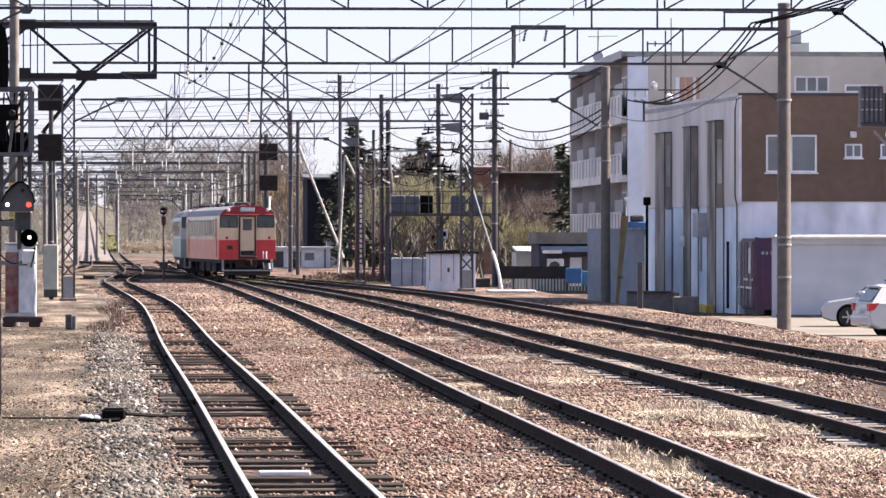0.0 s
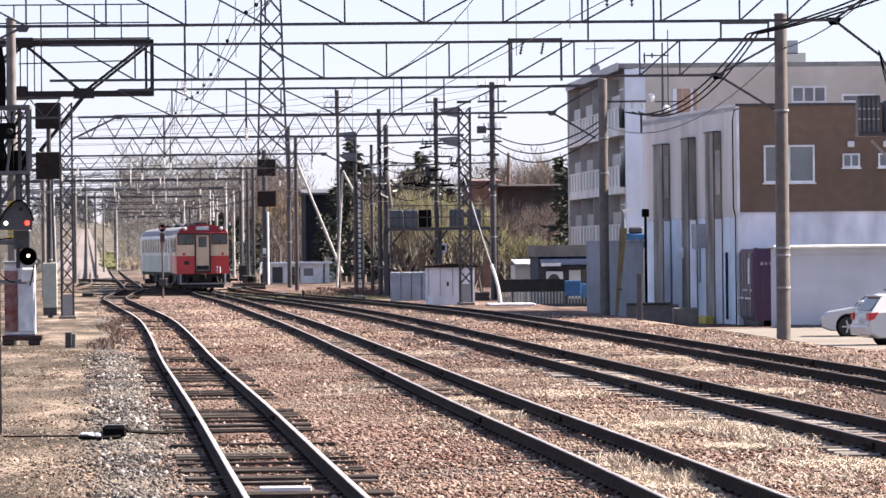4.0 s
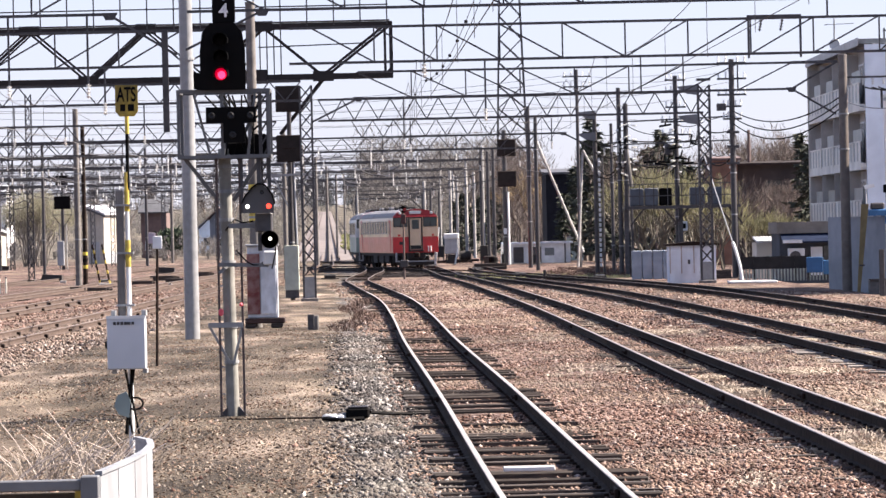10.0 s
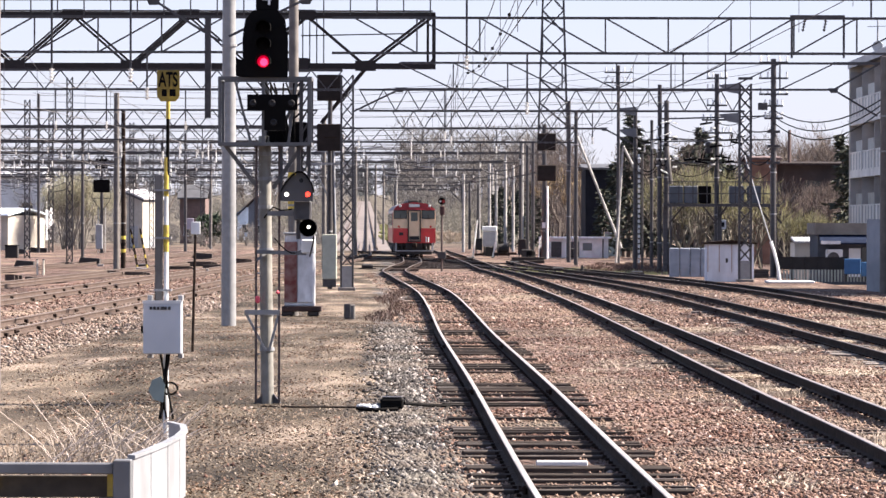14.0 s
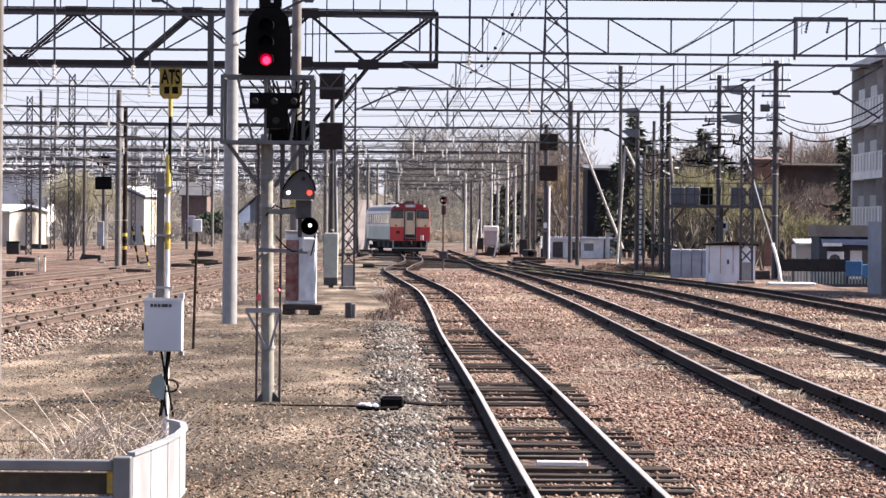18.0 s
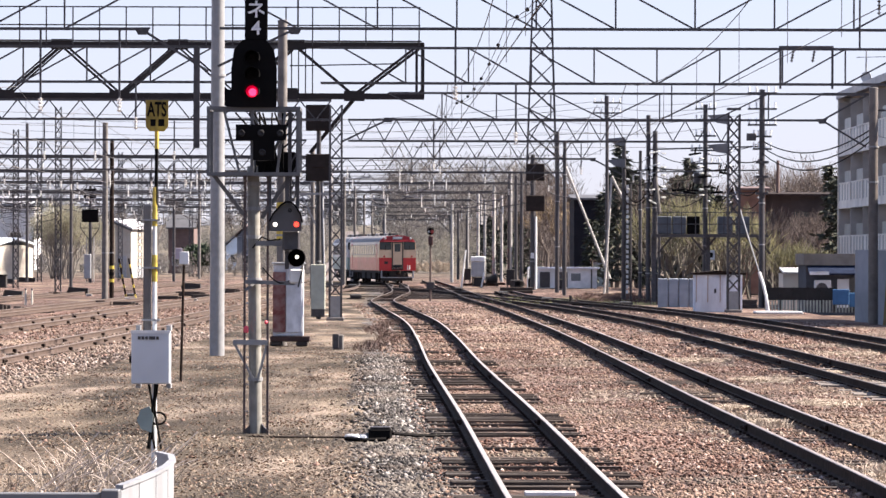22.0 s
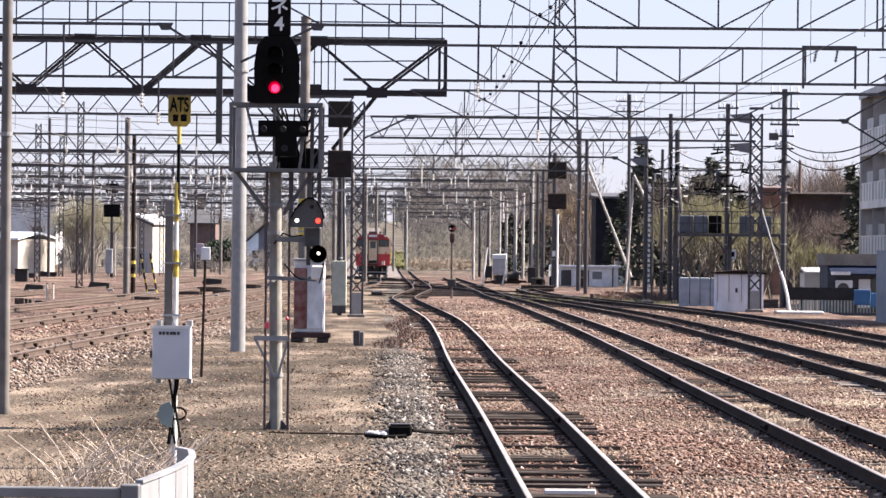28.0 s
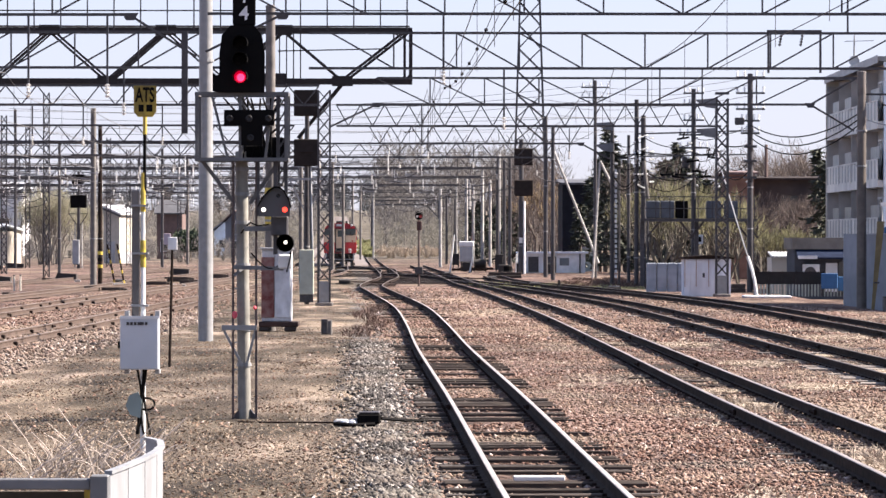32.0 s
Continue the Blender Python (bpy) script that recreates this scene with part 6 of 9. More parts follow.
part("end_fin", Shape().box(-0.3, 0.44, 31.6, 31.99, 0, TOP), OLIVE, ap)
part("roof_house", Shape().box(31.88 - AX, 32.82 - AX, 6, 9, TOP + 0.2, TOP + 0.95), OLIVE, ap)
part("chimney", Shape().box(31.88 - AX, 32.41 - AX, 6, 7, TOP + 0.9, TOP + 1.6), GREY, ap)
for f in range(4):
    z = f * FL
    if f:
        part("balcony_slab", Shape().box(-0.27, 0.44, 0.6, 31.6, z - 0.25, z + 0.1), CREAM_WALL, ap, "pale balcony slab")
    for b in range(4):
        y0 = 0.8 + b * 7.75
        y1 = y0 + 7.4
        if f:
            bal = part("balcony", Shape().box(-0.27, -0.22, y0, y1, z + 0.1, z + 0.2).box(-0.27, -0.22, y0, y1, z + 1.15, z + 1.22), CREAM_WALL, ap)
            for k in range(4):
                ya = y0 + 0.1 + k * 1.84
                part("balcony_panel", Shape().box(-0.26, -0.23, ya, ya + 0.95, z + 0.2, z + 1.15), CREAM_WALL, bal)
                part("balcony_screen", Shape().box(-0.25, -0.235, ya + 0.96, ya + 1.83, z + 0.2, z + 1.1), SCREEN, bal, "grey frosted panel")
            part("divider", Shape().box(-0.25, 0.44, y1 + 0.05, y1 + 0.15, z + 0.1, z + FL - 0.15), bpy.data.materials["beige_recess_render"], bal)
            part("wind_screen", Shape().box(-0.12, -0.08, y0 + 0.4, y0 + 5.2, z + 0.9, z + 1.85), SCREEN, bal, "frosted balcony screen")
        for k in range(2):
            w = part("balcony_door", Shape().box(0.38, 0.44, y0 + 0.6 + k * 3.4, y0 + 3.2 + k * 3.4, z + 0.15, z + 2.3), WHITE, ap)
            part("pane", Shape().box(0.35, 0.378, y0 + 0.75 + k * 3.4, y0 + 3.05 + k * 3.4, z + 0.25, z + 2.2), HAZY, w)
window(ap, "window", 31.26 - AX, 33.06 - AX, 9.70 + 0.6, 10.56 + 0.6, 0.018, 3, t=0.1)
window(ap, "window", 33.84 - AX, 35.56 - AX, 9.70 + 0.6, 10.13 + 0.6, 0.018, 2, t=0.1)
ORANGE = mat("orange_panel", (0.46, 0.3, 0.21), (0.4, 0.26, 0.18), 0.7)
for x0_, x1_, m in ((1185, 1197, OLIVE), (1198, 1205, SNOWY), (1206, 1215, ORANGE), (1217, 1229, ORANGE), (1230, 1234, SNOWY), (1235, 1241, ORANGE)):
    part("facade_panel", Shape().box((x0_ - 320) * 0.028675 - AX, (x1_ - 320) * 0.028675 - AX, -0.02, 0.016, 8.87 + 0.6, 10.47 + 0.6), m, ap, "coloured facade panel")
sd = thing("satellite_dish", (23.36, 262, 11.7), "pale satellite dish on a roof", "dish")
part("dish", Shape().turned([(0.0, 0.08), (0.16, 0.05), (0.29, 0.0), (0.3, 0.02), (0.16, 0.08), (0, 0.1)], (0, 0, 0.75), "y", 20), GREY, sd)
part("mast", Shape().tube((0, 0.15, 0), (0.02, 0.15, 2.2), 0.06, 0.04).bar((-0.55, 0.15, 1.85), (1.1, 0.15, 1.9), 0.035), STEEL, sd)
for dx in (-0.4, 0.1, 0.6, 1.0):
    part("aerial_rod", Shape().bar((dx, -0.15, 1.88), (dx, 0.45, 1.88), 0.02), STEEL, sd)

# ---- house with awning, fence ----
hs = thing("low_house", (0, 0, -0.48), "low flat-roofed house with navy awning and air conditioner", "house")
BROWNISH = mat("brown_grey_parapet", (0.21, 0.19, 0.165), (0.16, 0.145, 0.125), 0.8)
part("wall", Shape().box(16.98, 20.46, 222, 227, 0, 2.5), mat("dim_blue_grey_wall", (0.085, 0.095, 0.115), (0.065, 0.073, 0.09), 0.85, spec=0.2), hs)
part("parapet", Shape().box(16.85, 20.46, 221.8, 227.2, 2.5, 3.05), BROWNISH, hs)
part("awning", Shape().prism([(221.0, 2.05), (221.0, 2.12), (221.99, 2.5), (221.99, 2.42)], "x", 17.04, 20.19), NAVY, hs)
part("sign_strip", Shape().box(17.06, 17.97, 220.85, 220.95, 2.05, 2.2), WHITE, hs)
ac = part("air_conditioner", Shape().box(17.34, 18.1, 221.2, 221.9, 1.02, 1.8, 0.03), WHITE, hs, "white air-conditioner unit")
part("fan", Shape().turned([(0, -0.02), (0.27, -0.02), (0.27, 0.02), (0, 0.02)], (17.66, 221.17, 1.41), "y", 18), DARK_STEEL, ac)
part("white_panel", Shape().box(18.45, 19.0, 221.9, 221.99, 0.5, 1.85), SNOWY, hs, "white wall panel")
part("doorway", Shape().box(19.06, 19.70, 221.9, 221.99, 0.3, 1.9), DARK_GLASS, hs)
cw = thing("garden_wall", (0, 0, -0.42), "small white-topped pale outbuilding", "outbuilding")
part("wall", Shape().box(16.32, 17.36, 228, 231, 0, 2.0), OLIVE, cw)
for k in range(6):
    part("roof_tile", Shape().tube((16.40 + 0.16 * k, 227.85, 2.05), (16.40 + 0.16 * k, 231, 2.25), 0.07), WHITE, cw)
part("roof_sheet", Shape().box(16.29, 17.39, 227.95, 231, 2.0, 2.04), TAUPE, cw)
fc = thing("net_fence", (0, 0, -0.1), "black net fence over pale green pickets", "fence")
part("net", Shape().box(14.47, 17.60, 213, 213.05, 0.55, 1.12), NET, fc)
for k in range(6):
    part("post", Shape().box(14.47 + 0.62 * k, 14.47 + 0.62 * k + 0.06, 212.95, 213.1, 0, 1.15), NET, fc)
PICKET = mat("pale_green_picket", (0.28, 0.33, 0.31), (0.2, 0.24, 0.23), 0.7)
for k in range(30):
    part("picket", Shape().box(14.41 + 0.145 * k, 14.41 + 0.145 * k + 0.07, 212.7, 212.74, 0.0, 0.55), PICKET, fc)
bt = thing("blue_tarpaulin", (17.45, 212.4, -0.1), "bright blue sheet hung on a fence", "tarpaulin")
part("sheet", Shape().box(0, 0.75, 0, 0.06, 0.35, 1.05, 0.02), BLUE, bt)
part("sheet", Shape().box(0.77, 1.25, 0.1, 0.16, 0.25, 0.9, 0.02), mat("light_blue_plastic", (0.035, 0.15, 0.32), None, 0.6), bt)
part("stake", Shape().box(0.0, 0.06, 0.06, 0.12, 0, 0.6), DARK_STEEL, bt)
part("stake", Shape().box(1.1, 1.16, 0.16, 0.22, 0, 0.5), DARK_STEEL, bt)


# ---- parked cars ----
CHROME = mat("alloy_wheel", (0.5, 0.5, 0.51), (0.4, 0.4, 0.41), 0.3, 0.7)
TYRE = mat("tyre_rubber", (0.02, 0.02, 0.021), None, 0.8)
TAIL = mat("red_tail_light", (0.5, 0.02, 0.03), (0.42, 0.02, 0.03), 0.2)


def build_car(name, label, paint, place, turn, length, height, group="parked cars"):
    """A hatchback: x runs from the tail (0) to the nose, y across."""
    ob = thing(name, place, label, "car", group, turn=turn)
    L, W, Hh = length, 0.86, height
    low = [(0.05, 0.35), (0.0, 0.62), (0.06, 0.93), (0.3, 0.98), (L * 0.72, 0.95), (L * 0.95, 0.8), (L, 0.6), (L - 0.05, 0.3), (L - 0.3, 0.2), (0.3, 0.22)]
    cabin = [(0.1, 0.94), (0.42, Hh - 0.1), (0.7, Hh - 0.01), (1.9, Hh), (2.5, Hh - 0.08), (L * 0.74, 0.95)]
    s, n = Shape(), len(low)
    ys = [(-W, 0.1), (-W + 0.07, 0.0), (W - 0.07, 0.0), (W, 0.1)]
    vs = []
    for y, inset in ys:
        for x, z in low:
            vs.append((x + inset * (0.5 if x < L / 2 else -0.5), y, z - inset * 0.4 * (z > 0.7) + inset * 0.3 * (z < 0.4)))
    s.add(vs, [(k * n + i, k * n + (i + 1) % n, (k + 1) * n + (i + 1) % n, (k + 1) * n + i) for k in range(3) for i in range(n)] + [tuple(range(n)), tuple(range(3 * n, 4 * n))])
    body = part("body", s, paint, ob, smooth=False)
    m = len(cabin)
    cab = Shape()
    base_l = [(x, -W + 0.04, z) if z < 1 else (x, -W + 0.04 + 0.2 * (z - 0.94) / (Hh - 0.94), z) for x, z in cabin]
    base_r = [(x, -y, z) for x, y, z in base_l]
    cab.add(base_l + base_r, [(i, i + 1, m + i + 1, m + i) for i in range(m - 1)] + [tuple(range(m)), tuple(range(m, 2 * m)), (0, m, 2 * m - 1, m - 1)])
    part("cabin", cab, paint, ob)
    for sgn in (-1, 1):
        for pts in (((0.62, 1.0), (0.78, Hh - 0.16), (1.45, Hh - 0.12), (1.5, 1.0)), ((1.58, 1.0), (1.53, Hh - 0.12), (2.2, Hh - 0.14), (2.75, 1.0))):
            def edge(z):
                return sgn * (W - 0.04 - 0.2 * (z - 0.94) / (Hh - 0.94))
            part("side_window", Shape().add([(x, edge(z) + sgn * o, z) for o in (0.004, 0.016) for x, z in pts], [(0, 1, 2, 3), (4, 5, 6, 7), (0, 1, 5, 4), (1, 2, 6, 5), (2, 3, 7, 6), (3, 0, 4, 7)]), DARK_GLASS, ob)
        tail = part("tail_light", Shape().prism([(0.0, 0.72), (-0.01, 0.92), (0.3, 0.95), (0.16, 0.75)], "y", sgn * (W - 0.22), sgn * (W + 0.012)), TAIL, ob, "red tail light")
        part("head_light", Shape().prism([(L - 0.4, 0.78), (L - 0.05, 0.66), (L - 0.02, 0.56), (L - 0.45, 0.68)], "y", sgn * (W - 0.3), sgn * (W - 0.03)), WHITE, ob)
        part("mirror", Shape().box(2.65, 2.85, sgn * (W + 0.02) - 0.07, sgn * (W + 0.02) + 0.07, 0.98, 1.12, 0.03), paint, ob)
        for x in (0.98, L - 0.86):
            wh = part("wheel", Shape().turned([(0.2, -0.1), (0.3, -0.1), (0.325, -0.06), (0.325, 0.06), (0.3, 0.1), (0.2, 0.1)], (x, sgn * (W - 0.08), 0.325), "y", 24), TYRE, ob)
            part("rim", Shape().turned([(0.0, -0.02), (0.05, -0.03), (0.06, 0.0), (0.2, 0.02), (0.21, 0.0), (0.21, -0.04), (0.0, -0.04)], (x, sgn * (W + 0.0), 0.325), "y", 20), CHROME, wh)
            for k in range(5):
                a = k * 1.2566
                part("spoke", Shape().bar((x, sgn * (W + 0.03), 0.325), (x + 0.2 * math.cos(a), sgn * (W + 0.03), 0.325 + 0.2 * math.sin(a)), 0.045, 0.03), CHROME, wh)
            part("wheel_arch", Shape().turned([(0.33, -0.03), (0.385, -0.03), (0.385, 0.03), (0.33, 0.03)], (x, sgn * (W - 0.02), 0.34), "y", 24), BLACK, ob)
    part("rear_window", Shape().prism([(0.13, 1.0), (0.405, Hh - 0.14), (0.39, Hh - 0.12), (0.11, 1.0)], "y", -W + 0.22, W - 0.22), DARK_GLASS, ob)
    part("windscreen", Shape().prism([(2.58, Hh - 0.12), (L * 0.735, 0.98), (L * 0.735 + 0.02, 0.99), (2.6, Hh - 0.1)], "y", -W + 0.2, W - 0.2), DARK_GLASS, ob)
    part("bumper", Shape().box(-0.06, 0.12, -W + 0.05, W - 0.05, 0.3, 0.58, 0.05), paint, ob)
    part("number_plate", Shape().box(-0.075, -0.058, -0.17, 0.17, 0.66, 0.82), WHITE, ob)
    part("grille", Shape().box(L - 0.02, L + 0.02, -0.45, 0.45, 0.35, 0.5, 0.02), BLACK, ob)
    part("aerial", Shape().tube((0.9, 0, Hh - 0.02), (0.7, 0, Hh + 0.12), 0.015), BLACK, ob)
    part("spoiler", Shape().box(0.34, 0.62, -W + 0.25, W - 0.25, Hh - 0.1, Hh - 0.04, 0.02), paint, ob)
    return ob


build_car("white_hatchback", "white hatchback parked with its tail to the tracks", mat("white_car_paint", (0.465, 0.471, 0.484), (0.446, 0.453, 0.465), 0.18, 0, 1, 0.5, grime=0.05), (18.87, 129.6, -0.36), 8, 4.4, 1.46)
build_car("silver_hatchback", "silver compact car parked behind another car", mat("silver_car_paint", (0.46, 0.48, 0.52), (0.43, 0.45, 0.49), 0.22, 0.5, 1, 0.5, grime=0.05), (23.55, 142.0, -0.36), 168, 4.0, 1.38)
lot = Shape().box(17.9, 40, 118, 158, -0.352, -0.33)
solo("car_park", lot, mat("worn_pale_asphalt", (0.160, 0.138, 0.115), (0.127, 0.111, 0.094), 0.9, 0, 6, 0.2, 0.01), "worn dusty asphalt of a small car park", "paving", kind="structure")

# ---- train: two diesel railcars ----
ROOF = mat("railcar_roof", (0.21, 0.205, 0.215), (0.14, 0.138, 0.146), 0.6, 0, 3, 0.5)
CAB_GLASS = mat("grey_green_cab_glass", (0.075, 0.088, 0.085), (0.055, 0.066, 0.064), 0.1, 0, 2, 0.4)
DEEP_RED = mat("dull_crimson_brow", (0.33, 0.014, 0.024), (0.25, 0.012, 0.02), 0.5, 0, 2, 0.4)
UNDER = mat("underframe_grime", (0.018, 0.017, 0.018), (0.03, 0.026, 0.025), 0.85, 0, 6, 1)
PALE = mat("pale_grey_car_paint", (0.62, 0.64, 0.64), (0.56, 0.58, 0.58), 0.35, 0, 2, 0.4, grime=0.12)
MINT = mat("pale_green_band", (0.34, 0.44, 0.40), (0.30, 0.40, 0.36), 0.4, 0, 2, 0.4)
CAR = 20.8
EAVE = [(1.4, 0.95), (1.4, 2.95), (1.33, 3.2), (1.12, 3.42), (0.7, 3.58), (0.0, 3.66)]


def half_ring(z0, z1, grow=0.0):
    """The body's outline between two heights, both sides."""
    pts = [(x + grow, z) for x, z in EAVE]
    def at(z):
        for (xa, za), (xb, zb) in zip(pts, pts[1:]):
            if za <= z <= zb:
                return (xa + (xb - xa) * (z - za) / (zb - za), z)
        return pts[-1]
    right = [at(z0)] + [p for p in pts if z0 < p[1] < z1] + [at(z1)]
    left = [(-x, z) for x, z in reversed(right) if x > 0.001]
    return right + left


def window_run(ob, ys, x, z0, z1, w, frame_material):
    for y in ys:
        for sgn in (-1, 1):
            a, b = sorted((sgn * (x + 0.002), sgn * (x + 0.02)))
            wf = part("window_frame", Shape().box(a, b, y, y + w, z0, z1, 0.004), frame_material, ob)
            a, b = sorted((sgn * (x + 0.0205), sgn * (x + 0.026)))
            part("pane", Shape().box(a, b, y + 0.06, y + w - 0.06, z0 + 0.05, z1 - 0.05), DARK_GLASS, wf)


def bogie(ob, y):
    b = part("bogie", Shape().box(-0.85, -0.7, y - 1.3, y + 1.3, 0.35, 0.6, 0.04).box(0.7, 0.85, y - 1.3, y + 1.3, 0.35, 0.6, 0.04).box(-0.8, 0.8, y - 0.25, y + 0.25, 0.4, 0.8, 0.04), UNDER, ob)
    for dy in (-1.0, 1.0):
        for sgn in (-1, 1):
            part("wheel", Shape().turned([(0.05, -0.07), (0.43, -0.07), (0.46, -0.04), (0.43, 0.07), (0.05, 0.07)], (sgn * 0.53, y + dy, 0.43), "x", 20), RUST, b)
            part("spring", Shape().box(sgn * 0.92 - 0.08, sgn * 0.92 + 0.08, y + dy - 0.18, y + dy + 0.18, 0.3, 0.75, 0.03), UNDER, b)
        part("axle", Shape().tube((-0.75, y + dy, 0.43), (0.75, y + dy, 0.43), 0.07), UNDER, b)


def build_railcar(name, label, low, high, brow):
    ob = thing(name, (0, 0, 0), label, "railcar", "railcars of one train")
    part("lower_body", Shape().prism(half_ring(0.95, 1.94), "y", 0.0, CAR), low, ob)
    part("upper_body", Shape().prism(half_ring(1.944, 3.12), "y", 0.0, CAR), high, ob)
    part("roof", Shape().prism(half_ring(3.124, 3.66), "y", 0.42, CAR - 0.42), ROOF, ob)
    for ya, yb in ((-0.02, 0.42), (CAR - 0.42, CAR + 0.02)):
        part("cab_brow", Shape().prism(half_ring(3.124, 3.66, 0.004), "y", ya, yb), brow, ob)
    window_run(ob, [3.0 + 1.62 * k for k in range(10)], 1.4, 2.12, 2.92, 1.15, STEEL)
    for y in (1.2, CAR - 2.2):
        for sgn in (-1, 1):
            a, b = sorted((sgn * 1.402, sgn * 1.425))
            d = part("side_door", Shape().box(a, b, y, y + 1.0, 1.05, 3.0, 0.01), low if low is RED else high, ob)
            a, b = sorted((sgn * 1.4255, sgn * 1.43))
            part("pane", Shape().box(a, b, y + 0.2, y + 0.8, 2.1, 2.85), DARK_GLASS, d)
    for k in range(6):
        v = part("roof_vent", Shape().box(-0.35, 0.35, 2.4 + 2.9 * k, 3.3 + 2.9 * k, 3.6, 3.82, 0.06), ROOF if k % 2 else UNDER, ob)
    part("exhaust", Shape().tube((0.6, 10, 3.5), (0.6, 10, 3.85), 0.08), UNDER, ob)
    part("antenna", Shape().tube((0.9, 1.2, 3.5), (0.9, 1.2, 4.15), 0.02), UNDER, ob)
    for y, m in ((4.9, 2.2), (8.2, 2.6), (12.0, 2.4)):
        part("engine_case", Shape().box(-1.15, 1.15, y, y + m, 0.32, 0.93, 0.05), UNDER, ob)
    part("sole_bar", Shape().box(-1.3, 1.3, 0.15, CAR - 0.15, 0.78, 0.946), UNDER, ob)
    bogie(ob, 3.0)
    bogie(ob, CAR - 3.0)
    for end in (0, 1):
        def yy(d):
            """A step d out of the end wall."""
            return -d if end == 0 else CAR + d
        def slab(x0, x1, d0, d1, z0, z1, c=0.0):
            a, b = sorted((yy(d0), yy(d1)))
            return Shape().box(x0, x1, a, b, z0, z1, c)
        face = part("cab_end", slab(-1.36, 1.36, 0.002, 0.02, 0.97, 1.92), low, ob)
        part("cab_band", slab(-1.37, 1.37, 0.002, 0.02, 1.93, 2.52), high, ob)
        part("window_band", slab(-1.36, 1.36, 0.002, 0.015, 2.524, 3.16), high, ob)
        part("brow_lip", slab(-1.34, 1.34, 0.002, 0.09, 3.13, 3.2, 0.02), brow, ob)
        for x0, x1 in ((-1.35, -0.48), (0.48, 1.35)):
            w = part("cab_window", slab(x0, x1, 0.016, 0.04, 2.54, 3.125, 0.01), UNDER, ob)
            part("pane", slab(x0 + 0.04, x1 - 0.04, 0.041, 0.05, 2.58, 3.09), CAB_GLASS, w)
            part("wiper", slab((x0 + x1) / 2 - 0.015, (x0 + x1) / 2 + 0.015, 0.05, 0.06, 2.5, 2.85), BLACK, w)
        for x0, x1 in ((-0.43, -0.36), (0.36, 0.43)):
            part("gangway_post", slab(x0, x1, 0.02, 0.16, 1.05, 3.1, 0.01), UNDER, ob)
        part("gangway_lintel", slab(-0.43, 0.43, 0.02, 0.14, 3.06, 3.13, 0.01), UNDER, ob)
        d = part("gangway_door", slab(-0.355, 0.355, 0.02, 0.07, 1.15, 3.055, 0.01), high, ob, "cream gangway door")
        part("pane", slab(-0.22, 0.22, 0.071, 0.08, 2.4, 2.98), CAB_GLASS, d)
        part("kick_plate", slab(-0.33, 0.33, 0.071, 0.078, 1.17, 1.4), UNDER, d, "sooty kick plate")
        part("sill_plate", slab(-0.45, 0.45, 0.02, 0.3, 1.02, 1.12, 0.01), UNDER, ob)
        b = part("destination_box", slab(-0.36, 0.36, 0.022, 0.05, 3.32, 3.52, 0.01), GREY, ob)
        part("blind", slab(-0.3, 0.3, 0.051, 0.055, 3.35, 3.49), PALE, b)
        for x in (-0.93, 1.0):
            h = part("headlight", Shape().turned([(0.0, yy(0.1)), (0.07, yy(0.1)), (0.09, yy(0.06)), (0.095, yy(-0.05)), (0.0, yy(-0.05))], (x, 0, 3.4), "y", 16), PALE, ob, "pale round headlight")
            part("tail_light", Shape().turned([(0.0, yy(0.06)), (0.07, yy(0.05)), (0.08, yy(0.0)), (0.0, yy(0.0))], (x * 1.08, 0, 2.03), "y", 12), TAIL, ob)
        for x in (-1.2, 1.2):
            part("step_iron", slab(x - 0.05, x + 0.05, -0.1, 0.05, 0.42, 0.96, 0.01), GREY, ob)
        part("snow_plough", Shape().box(-1.15, 1.15, min(yy(-0.15), yy(-0.05)), max(yy(-0.15), yy(-0.05)), 0.2, 0.5, 0.02), UNDER, ob)
        part("bottom_bar", slab(-1.27, 1.27, -0.04, 0.04, 0.4, 0.47), GREY, ob)
        for x in (-0.85, 0.75):
            part("hose", Shape().tube((x, yy(0.06), 0.85), (x + 0.05, yy(0.15), 0.45), 0.04), UNDER, ob)
        for x in (0.78, 0.93):
            part("jumper_cable", Shape().tube((x, yy(0.08), 1.0), (x, yy(0.08), 1.36), 0.035), WHITE, ob)
        c = part("coupler", slab(-0.12, 0.12, 0.0, 0.55, 0.7, 0.95, 0.03), UNDER, ob)
        part("knuckle", slab(-0.17, 0.17, 0.5, 0.75, 0.66, 0.98, 0.06), RUST, c)
        part("equipment", slab(-0.55, 0.5, -0.2, 0.02, 0.55, 0.95, 0.03), UNDER, ob)
        part("vent_grille", slab(-1.0, -0.72, 0.02, 0.03, 1.45, 1.65), UNDER, face)
    return ob


